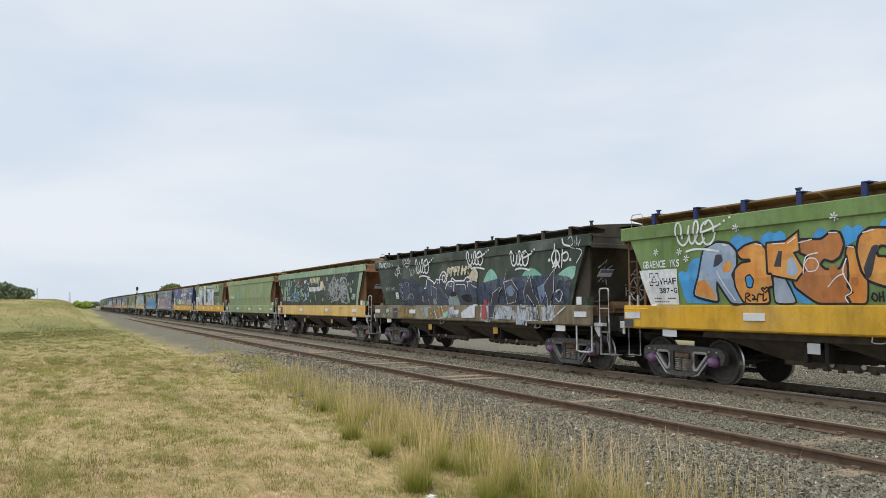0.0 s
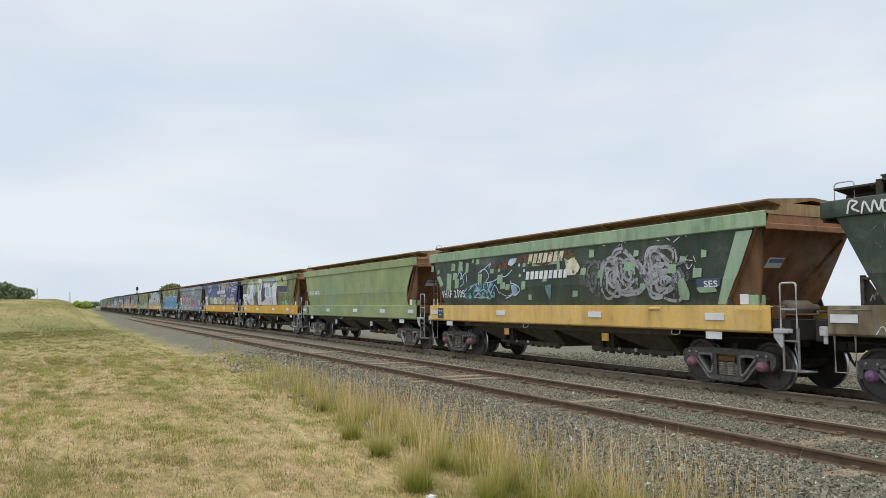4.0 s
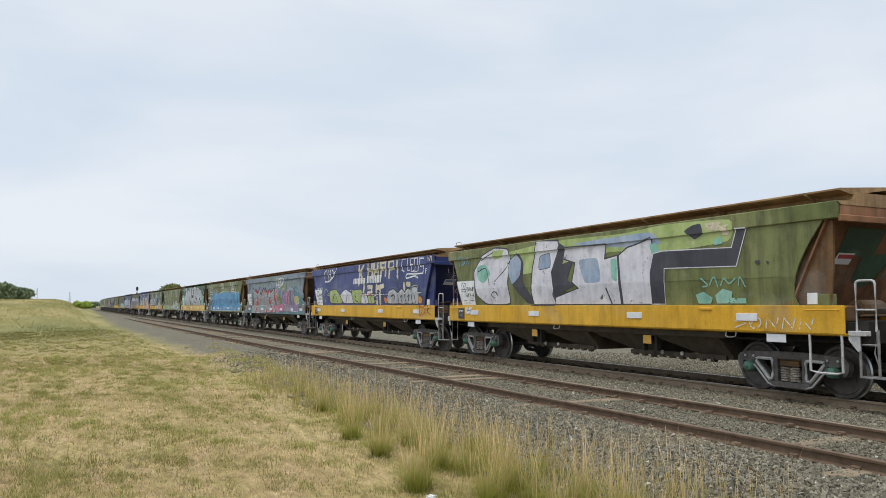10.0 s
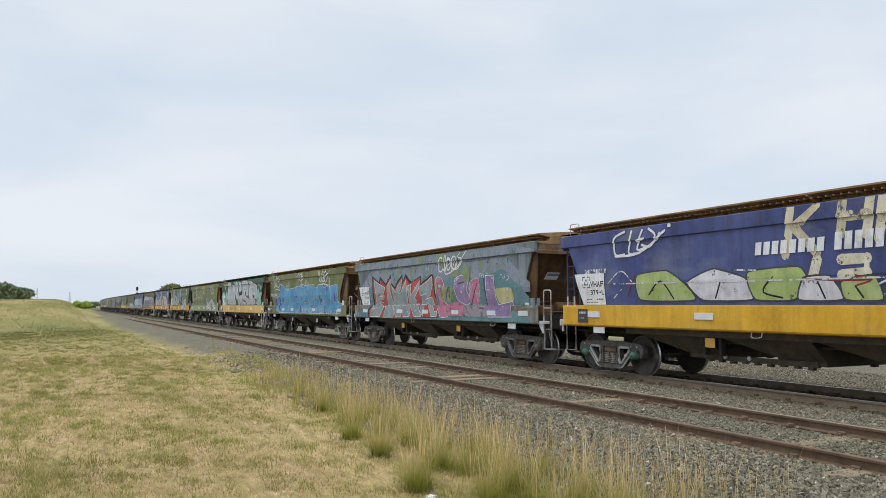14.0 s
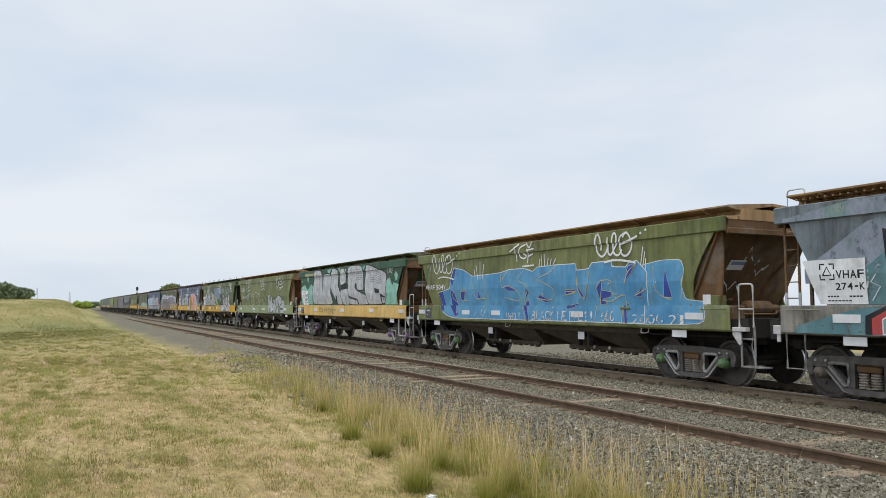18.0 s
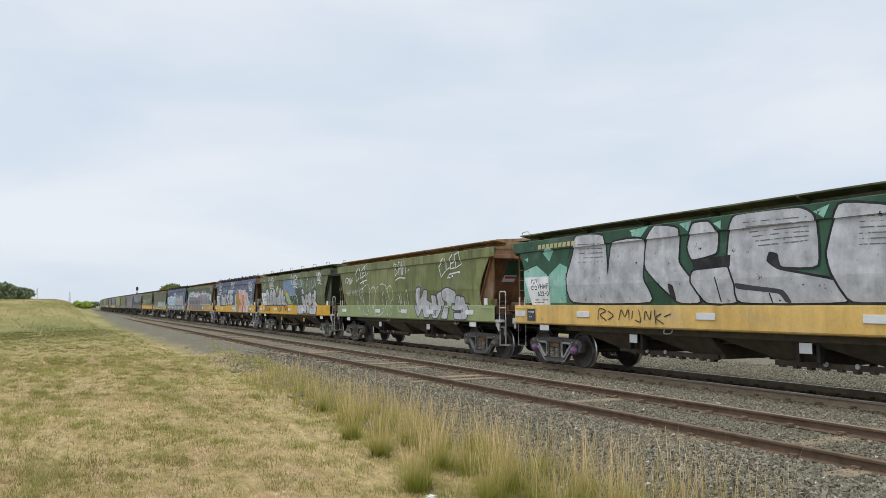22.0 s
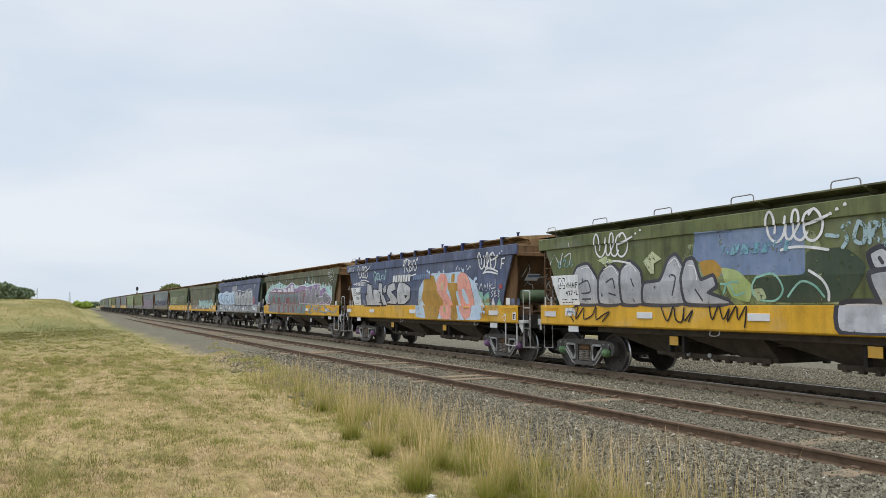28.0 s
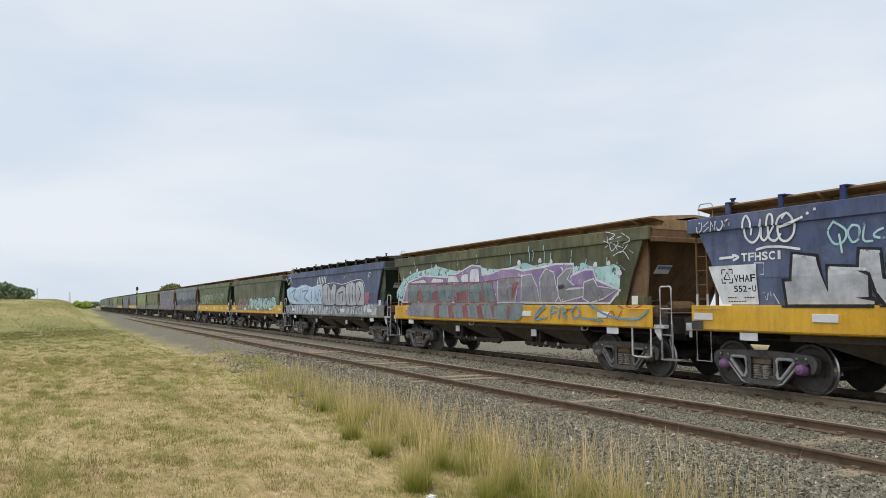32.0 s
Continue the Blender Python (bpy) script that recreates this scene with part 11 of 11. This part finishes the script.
def grass_material(name, low, high, dry, z_low, z_high, patchy=True):
    """Blades: greener at the foot, straw at the tip, each its own tone; patches over the field."""
    m, n, l, bsdf = material(name)
    v = coords(n, l)
    sep = n.new("ShaderNodeSeparateXYZ")
    l.new(v, sep.inputs["Vector"])
    g = n.new("ShaderNodeNewGeometry")
    up = n.new("ShaderNodeMapRange")
    up.inputs["From Min"].default_value, up.inputs["From Max"].default_value = z_low, z_high
    l.new(sep.outputs["Z"], up.inputs["Value"])
    tip = mixed(n, l, g.outputs["Random Per Island"], high, dry)
    col = mixed(n, l, up.outputs["Result"], low, tip)
    if patchy:
        va = coords(n, l, (1.0, 0.4, 1.0))
        f = noisy(n, l, va, 2.6, 8, 0.72)
        tone = ramped(n, l, f, [(0.32, (0.28, 0.275, 0.07)), (0.45, (0.42, 0.35, 0.125)), (0.57, (0.52, 0.41, 0.19)), (0.7, (0.62, 0.47, 0.27))])
        col = mixed(n, l, 0.5, col, tone)
    l.new(col, bsdf.inputs["Base Color"])
    bsdf.inputs["Roughness"].default_value = 0.8
    bsdf.inputs["Specular IOR Level"].default_value = 0.15
    thin = n.new("ShaderNodeBsdfTranslucent")
    l.new(col, thin.inputs["Color"])
    both = n.new("ShaderNodeMixShader")
    both.inputs["Fac"].default_value = 0.45
    l.new(bsdf.outputs["BSDF"], both.inputs[1])
    l.new(thin.outputs["BSDF"], both.inputs[2])
    l.new(both.outputs["Shader"], n["Material Output"].inputs["Surface"])
    return m


GREEN_GRASS = grass_material("mown_green_blades", (0.2, 0.19, 0.055), (0.25, 0.27, 0.055), (0.56, 0.5, 0.2), -0.2, -0.08, False)
DRY_GRASS = grass_material("mown_dry_blades", (0.28, 0.21, 0.095), (0.36, 0.27, 0.11), (1.0, 0.76, 0.5), -0.2, -0.1, False)
STRAW = grass_material("dry_straw_stalks", (0.3, 0.27, 0.07), (0.58, 0.42, 0.17), (1.0, 0.74, 0.46), -0.1, 0.32, False)
TALL_GRASS = grass_material("tall_straw_grass", (0.21, 0.245, 0.03), (0.36, 0.38, 0.06), (0.58, 0.48, 0.16), -0.15, 0.22, False)
ROUGH_GRASS = grass_material("rough_pasture_blades", (0.17, 0.17, 0.055), (0.24, 0.23, 0.075), (0.5, 0.42, 0.19), -0.2, 0.1, False)


def blades(x, y, tall, lean, width, rng, segments, a=None):
    """Curved tapering blades rooted at x, y, leaning to the heading a."""
    k = len(x)
    a = rng.uniform(0, 6.28, k) if a is None else a
    dx, dy = np.cos(a), np.sin(a)
    z0 = ground_z(x, y) - 0.01
    rows = []
    for i in range(segments + 1):
        t = i / segments
        wx = width * (1 - t) * 0.5
        cx, cy = x + dx * lean * t ** 1.8, y + dy * lean * t ** 1.8
        cz = z0 + tall * t * (1 - 0.12 * t * (lean / np.maximum(tall, 0.01)))
        if i < segments:
            rows += [np.stack([cx - dy * wx, cy + dx * wx, cz], -1), np.stack([cx + dy * wx, cy - dx * wx, cz], -1)]
        else:
            rows += [np.stack([cx, cy, cz], -1)]
    v = np.stack(rows, 1)
    n = v.shape[1]
    f = []
    for i in range(segments - 1):
        f += [(2 * i, 2 * i + 1, 2 * i + 3), (2 * i, 2 * i + 3, 2 * i + 2)]
    f += [(2 * segments - 2, 2 * segments - 1, 2 * segments)]
    f = np.array(f)[None] + (np.arange(k) * n)[:, None, None]
    return v.reshape(-1, 3), f.reshape(-1, 3)


def patches(x, y):
    """Uneven patches over the verge, from about minus one to one."""
    return (0.55 * np.sin(x * 3.3 + 1.3 * np.sin(y * 0.5) + 0.4) * np.sin(y * 0.5 + 1.4 * np.sin(x * 2.7)) + 1.0 * np.sin(x * 7.7 + 1.1 * np.sin(y * 1.1)) * np.sin(y * 1.3 + 1.3 * np.sin(x * 5.3) + 1.0)
            + 0.9 * np.sin(x * 15 + y * 2.0) * np.sin(y * 3.1 - x * 11)) / 1.6


def sow(rng, spans, edge):
    """Tuft centres over the verge, thinning out towards the stone."""
    xs, ys = [], []
    for y0, y1, per in spans:
        x0 = -0.065 * y1 - 0.8 if y1 > 5 else -6.0
        k = int((5.2 - x0) * (y1 - y0) * per)
        xs.append(rng.uniform(x0, 5.2, k))
        ys.append(rng.uniform(y0, y1, k))
    x, y = np.concatenate(xs), np.concatenate(ys)
    keep = rng.random(len(x)) < np.clip((np.interp(y, [4, 12, 20, 28, 40, 62], [edge, edge - 0.3, edge - 0.2, edge - 0.1, edge - 0.5, edge - 0.7]) - x + 0.3 * np.sin(y * 0.8)) / 1.1, 0, 1)
    x, y = x[keep], y[keep]
    # a trodden strip beside the tall grass
    foot = np.interp(y, [4, 6.6, 10, 15, 22, 60], [3.3, 3.0, 3.25, 3.6, 4.2, 4.9]) + 0.12 * np.sin(y * 1.3)
    stay = (np.abs(x - foot) > 0.32) | (rng.random(len(x)) < 0.5)
    x, y = x[stay], y[stay]
    # thin growth over the edge of the stone
    k = int(14 * spans[-2][2])
    return np.concatenate([x, rng.uniform(4.2, 5.6, k)]), np.concatenate([y, rng.uniform(14, 28, k)])


def around(rng, x, y, each, r):
    k = np.repeat(np.arange(len(x)), each)
    a = rng.uniform(0, 6.28, len(k))
    d = r * np.sqrt(rng.random(len(k)))
    return k, x[k] + d * np.cos(a), y[k] + d * np.sin(a), a


def build_grass():
    rng = np.random.default_rng(5)
    # green tufts, upright, thick where the verge is green
    x, y = sow(rng, ((-6.0, 4.0, 18), (4.0, 10.0, 170), (10.0, 17.0, 120), (17.0, 30.0, 90), (30.0, 62.0, 26)), 5.0)
    p = patches(x, y)
    keep = rng.random(len(x)) < np.clip(0.34 + 0.62 * p, 0.05, 1)
    x, y, p = x[keep], y[keep], p[keep]
    size = rng.uniform(0.35, 0.95, len(x)) * (1 + 0.6 * np.clip(p, 0, 1))
    k, bx, by, a = around(rng, x, y, 16, 0.11)
    tall = 0.1 * size[k] * rng.uniform(0.35, 1.1, len(k))
    wide = rng.uniform(0.005, 0.011, len(k)) * (1 + np.clip((by - 10) / 16, 0, 2.4))
    v, f = blades(bx, by, tall, tall * rng.uniform(0.1, 1.1, len(k)), wide, rng, 2, a)
    ob = new("green_grass", big_mesh("green_grass", v, f, GREEN_GRASS))
    tagged(ob, "short green grass tufts on the mown verge", "grass", kind="stuff")
    # dry cut grass, lying low and criss-cross
    x, y = sow(rng, ((-6.0, 4.0, 180), (4.0, 10.0, 1500), (10.0, 17.0, 800), (17.0, 30.0, 420), (30.0, 62.0, 110)), 5.3)
    p = patches(x, y)
    keep = rng.random(len(x)) < np.clip(0.85 - 0.3 * p, 0.15, 1)
    x, y = x[keep], y[keep]
    tall = rng.uniform(0.015, 0.09, len(x))
    wide = rng.uniform(0.004, 0.009, len(x)) * (1 + np.clip((y - 10) / 16, 0, 2.4))
    v, f = blades(x, y, tall, rng.uniform(0.04, 0.2, len(x)), wide, rng, 2)
    ob = new("dry_grass", big_mesh("dry_grass", v, f, DRY_GRASS))
    tagged(ob, "pale dry cut grass lying over the verge", "grass", kind="stuff")
    # rough pasture up the line and over the bank
    n = 60000
    y = 46 + 104 * rng.random(n) ** 1.2
    x = rng.uniform(-1, 1, n) * 8 - 3.6 - 0.02 * y
    keep = (x < 4.4) & (rng.random(n) < np.clip(0.55 + 0.5 * np.sin(x * 0.7 + y * 0.11) * np.sin(y * 0.23 + x * 0.4), 0.15, 1) * np.clip((y - 44) / 34, 0, 1))
    x, y = x[keep], y[keep]
    tall = rng.uniform(0.06, 0.2, len(x))
    v, f = blades(x, y, tall, tall * rng.uniform(0.2, 1.2, len(x)), rng.uniform(0.03, 0.07, len(x)), rng, 1)
    ob = new("pasture_grass", big_mesh("pasture_grass", v, f, ROUGH_GRASS))
    tagged(ob, "rough olive pasture grass over the low bank", "grass", kind="stuff")
    # tall bunch grass along the foot of the ballast
    xs, ys, hs, hd, st = [], [], [], [], []

    def tuft(cx, cy, h, k, r):
        a = rng.uniform(0, 6.28, k)
        d = r * np.sqrt(rng.random(k))
        xs.append(cx + d * np.cos(a))
        ys.append(cy + d * np.sin(a))
        hs.append(h * (0.3 + 0.8 * rng.random(k) ** 0.7))
        hd.append(a + rng.normal(0, 0.6, k))

    for cx, cy, h in ((4.3, 7.4, 0.5), (4.1, 5.0, 0.62), (3.52, 9.7, 0.56), (3.42, 8.4, 0.56), (3.2, 6.9, 0.66), (3.72, 7.6, 0.64), (3.9, 10.8, 0.52), (4.05, 12.6, 0.48), (3.55, 6.1, 0.62), (3.95, 6.5, 0.66), (4.3, 5.7, 0.6), (3.75, 5.3, 0.56), (4.0, 8.9, 0.52)):
        tuft(cx, cy, h, 270, 0.1)
    y = 4.4
    while y < 33:
        left = np.interp(y, [4, 6.6, 8.3, 10, 15, 22, 35, 60], [3.8, 3.7, 3.8, 4.0, 4.3, 4.9, 5.4, 5.6])
        right = np.interp(y, [4, 7, 12, 22, 35, 60], [4.7, 4.6, 4.7, 5.5, 6.1, 6.1])
        near = 1.0 if y < 11 else 0.8 if y < 16 else 0.45 if y < 24 else 0.28
        cx = rng.uniform(left, right)
        tuft(cx, y + rng.uniform(-0.2, 0.2), rng.uniform(0.25, 0.6) * near, int(rng.uniform(60, 170) * (1 if y < 14 else 0.5 if y < 24 else 0.3)), rng.uniform(0.08, 0.2) * (1 if y < 16 else 1.4))
        y += 0.17 if y < 12 else 0.32 if y < 24 else 0.9
    x, y, h, a = np.concatenate(xs), np.concatenate(ys), np.concatenate(hs), np.concatenate(hd)
    k = len(x)
    reach = 1 + np.clip((y - 10) / 16, 0, 2)
    v, f = blades(x, y, h * rng.uniform(0.5, 0.75, k), h * rng.uniform(0.1, 0.85, k), rng.uniform(0.004, 0.008, k) * reach, rng, 4, a)
    ob = new("tall_grass", big_mesh("tall_grass", v, f, TALL_GRASS))
    tagged(ob, "bunches of green grass at the foot of the ballast", "grass", kind="stuff")
    pick = rng.random(k) < 0.42
    x, y, h, a, reach = x[pick], y[pick], h[pick], a[pick], reach[pick]
    m = int(len(x) * 0.45)
    ly = 4.2 + 14 * rng.random(m) ** 1.3
    x, y = np.concatenate([x, rng.uniform(3.7, 5.3, m)]), np.concatenate([y, ly])
    h, a = np.concatenate([h, rng.uniform(0.25, 0.55, m)]), np.concatenate([a, rng.uniform(0, 6.28, m)])
    reach = 1 + np.clip((y - 10) / 16, 0, 2)
    k = len(x)
    v, f = blades(x + rng.normal(0, 0.05, k), y + rng.normal(0, 0.05, k), h * rng.uniform(0.85, 1.3, k), h * rng.uniform(0.05, 0.55, k), rng.uniform(0.005, 0.0095, k) * reach, rng, 4, a)
    ob = new("straw_stalks", big_mesh("straw_stalks", v, f, STRAW))
    tagged(ob, "dry straw-coloured seed stalks above the green grass", "grass", kind="stuff")


BARK = plain("grey_brown_bark", (0.08, 0.06, 0.045), (0.16, 0.13, 0.1), 6, 0.9)
# raised foliage tones: aerial haze over distant trees goes into the leaf colour
PINE = leafy("dark_pine_foliage", (0.13, 0.175, 0.095), (0.22, 0.27, 0.15), (0.3, 0.35, 0.22), 0.2)
BUSH = leafy("bright_bush_foliage", (0.26, 0.36, 0.05), (0.4, 0.5, 0.09), (0.5, 0.58, 0.14), 0.5)
OLIVE_LEAF = leafy("olive_tree_foliage", (0.2, 0.22, 0.085), (0.32, 0.34, 0.14), (0.42, 0.43, 0.2), 0.3)


def crown_mesh(name, lumps, leaves, size, mat, seed):
    """Many small leaf sprays scattered in the shells of overlapping lumps (x, y, z, rx, rz)."""
    rng = np.random.default_rng(seed)
    pts = []
    for x, y, z, r, h in lumps:
        d = rng.normal(0, 1, (leaves, 3))
        d /= np.linalg.norm(d, axis=1)[:, None]
        rad = rng.uniform(0.55, 1.06, (leaves, 1)) * (1 + 0.16 * np.sin(d[:, :1] * 7 + x) * np.cos(d[:, 1:2] * 6))
        p = d * rad * np.array([r, r, h])
        p[:, 2] = np.maximum(p[:, 2], -0.45 * h)
        pts.append(p + np.array([x, y, z]))
    p = np.concatenate(pts)
    k = len(p)
    tri = rng.normal(0, 1, (k, 3, 3)) * size * rng.uniform(0.6, 1.3, (k, 1, 1))
    v = (p[:, None] + tri).reshape(-1, 3)
    return big_mesh(name, v, np.arange(k * 3).reshape(-1, 3), mat)


def trunk_mesh(height, r, limbs, seed):
    rng = random.Random(seed)
    bm = bmesh.new()
    path = [(0, 0, -0.5), (0.05 * r, 0, height * 0.4), (0.3 * r, 0.2 * r, height)]
    for (a, ra), (b, rb) in zip(((path[0], r), (path[1], r * 0.8)), ((path[1], r * 0.8), (path[2], r * 0.45))):
        p = [bm.verts.new((a[0] + ra * math.cos(t), a[1] + ra * math.sin(t), a[2])) for t in (k * math.pi / 4 for k in range(8))]
        q = [bm.verts.new((b[0] + rb * math.cos(t), b[1] + rb * math.sin(t), b[2])) for t in (k * math.pi / 4 for k in range(8))]
        for k in range(8):
            bm.faces.new((p[k], p[(k + 1) % 8], q[(k + 1) % 8], q[k]))
    for k in range(limbs):
        a = rng.uniform(0, 6.28)
        z = height * rng.uniform(0.45, 0.95)
        d = height * rng.uniform(0.3, 0.5)
        tube(bm, [(0, 0, z), (d * 0.5 * math.cos(a), d * 0.5 * math.sin(a), z + d * 0.3), (d * math.cos(a), d * math.sin(a), z + d * 0.5)], r * 0.25, 5)
    return bm


def add_tree(x, y, height, r, lumps, leaves, size, mat, label, seed, name="tree", category="tree"):
    t = tagged(new(name), label, category)
    t.location = (x, y, float(ground_z(x, y)))
    part("trunk", trunk_mesh(height, r, 6, seed), BARK, t)
    part("crown", crown_mesh("crown", lumps, leaves, size, mat, seed), None, t)
    return t


def build_trees():
    rng = random.Random(3)
    for k, (x, y, h, wdt) in enumerate(((-23.0, 270, 5.6, 5.2), (-16.0, 262, 5.7, 4.6), (-11.2, 268, 4.6, 3.4))):
        lumps = [(rng.uniform(-wdt, wdt) * 0.8, rng.uniform(-2, 2), h * rng.uniform(0.5, 0.86), rng.uniform(1.6, 2.6), rng.uniform(0.9, 1.4)) for _ in range(9)]
        lumps += [(dx * wdt, 0, h * 0.42, wdt * 0.6, h * 0.36) for dx in (-0.5, 0, 0.5)]
        add_tree(x, y, h * 0.6, 0.4, lumps, 900, 0.3, PINE, "dark spreading cypress behind the grassy bank", 20 + k)
    lumps = [(dx * 0.72, 0, 7.2 + dz, 1.4, 0.95) for dx, dz in ((-2.6, 0), (-1.2, 0.7), (0.4, 0.9), (1.8, 0.6), (2.9, 0.0), (0, 0.1))]
    add_tree(33.4, 265, 7.0, 0.35, lumps, 900, 0.28, OLIVE_LEAF, "umbrella-shaped tree beyond the train", 30)
    lumps = [(rng.uniform(-0.95, 0.95), rng.uniform(-0.5, 0.5), rng.uniform(0.25, 0.6), rng.uniform(0.4, 0.6), rng.uniform(0.3, 0.42)) for _ in range(9)]
    add_tree(2.9, 112, 0.6, 0.06, lumps, 700, 0.1, BUSH, "bright green rounded bush on the bank", 31, "bush", "bush")
    # a low dark belt of trees closing the far end of the line
    for k in range(7):
        lumps = [(rng.uniform(-9, 9), rng.uniform(-3, 3), rng.uniform(1.0, 3.4), rng.uniform(2, 4), rng.uniform(1.2, 2.2)) for _ in range(7)]
        add_tree(24 + k * 17, 640 + 12 * (k % 3), 3.0, 0.3, lumps, 160, 0.55, PINE, "distant dark tree clump at the end of the line", 40 + k)


STEEL_GREY = plain("galvanised_steel", (0.3, 0.31, 0.32), (0.42, 0.43, 0.44), 4, 0.6, 0.4)
SIGNAL_BLACK = plain("black_signal_paint", (0.015, 0.015, 0.017), (0.03, 0.03, 0.034), 4, 0.5)


def build_signal():
    s = tagged(new("railway_signal"), "tall colour-light signal with black heads on a grey post", "signal")
    s.location = (17.7, 206, float(ground_z(17.7, 206)))
    bm = bmesh.new()
    tube(bm, [(0, 0, -0.3), (0, 0, 6.3)], 0.08, 8)
    part("post", bm, STEEL_GREY, s)
    for z in (6.15, 4.85):
        bm = bmesh.new()
        pts = [(0.3 * math.cos(a), 0.55 * math.sin(a) if z > 6 else 0.3 * math.sin(a)) for a in (2 * math.pi * k / 16 for k in range(16))]
        va = [bm.verts.new((a, -0.16, z + b)) for a, b in pts]
        vb = [bm.verts.new((a, -0.12, z + b)) for a, b in pts]
        bm.faces.new(va)
        bm.faces.new(vb[::-1])
        for k in range(16):
            bm.faces.new((va[k], va[(k + 1) % 16], vb[(k + 1) % 16], vb[k]))
        part("signal_head", bm, SIGNAL_BLACK, s)
    bm = boxes((-0.16, 0.16, -0.1, 0.2, 5.2, 5.55))
    part("relay_box", bm, WHITE, s)
    bm = bmesh.new()
    for dx in (-0.2, 0.2):
        tube(bm, [(dx, 0.3, 0), (dx, 0.3, 5.6)], 0.02, 5)
    for k in range(16):
        tube(bm, [(-0.2, 0.3, 0.4 + k * 0.32), (0.2, 0.3, 0.4 + k * 0.32)], 0.012, 4)
    part("ladder", bm, STEEL_GREY, s)


def build_masts():
    for x, y, h in ((-7.2, 330, 5.6), (4.2, 345, 5.0)):
        m = tagged(new("lattice_mast"), "thin grey lattice mast on the skyline", "mast")
        m.location = (x, y, float(ground_z(x, y)))
        for dx, dy in ((-1, -1), (1, -1), (0, 1)):
            bm = bmesh.new()
            tube(bm, [(dx * 0.5, dy * 0.5, 0), (dx * 0.1, dy * 0.1, h)], 0.035, 5)
            part("leg", bm, STEEL_GREY, m)
        bm = bmesh.new()
        for k in range(10):
            z = h * (k + 0.5) / 10
            r = 0.5 - 0.4 * z / h
            tube(bm, [(-r, -r, z), (r, -r, z + h / 14)], 0.03, 4)
            tube(bm, [(r, -r, z), (0, r, z + h / 14)], 0.03, 4)
        part("bracing", bm, STEEL_GREY, m)


def build_litter():
    """A crumpled scrap of white packaging at the foot of the grass."""
    bm = bmesh.new()
    bmesh.ops.create_icosphere(bm, subdivisions=3, radius=1.0)
    rng = random.Random(8)
    for v in bm.verts:
        c = v.co.copy()
        k = 1 + 0.3 * math.sin(c.x * 5 + 1) * math.sin(c.y * 6) + 0.2 * math.sin(c.z * 9 + c.x * 4) + rng.uniform(-0.06, 0.06)
        v.co = Vector((c.x * 0.045 * k, c.y * 0.035 * k, c.z * 0.022 * k + 0.018))
    x, y = LITTER_AT
    ob = tagged(new("litter", mesh_of("litter", bm, WHITE)), "crumpled white scrap of packaging in the grass", "litter")
    ob.location = (x, y, float(ground_z(x, y)))


LITTER_AT = (3.2, 6.6)
build_litter()
build_stones()
build_grass()
build_trees()
build_signal()
build_masts()


# ---- what moves ----
def motions():
    for n, w in enumerate(WAGONS):
        walk(w, [(t, wagon_pose(n, t)) for t in range(0, 33)])
    times = [k * 0.1 for k in range(321)]
    turns = [math.degrees(travelled(t) / WHEEL_R) for t in times]
    for ws, y in WHEELSETS[:14 * 4]:
        walk(ws, [(t, pose(0, y, WHEEL_R, a, 0, 0)) for t, a in zip(times, turns)])


motions()
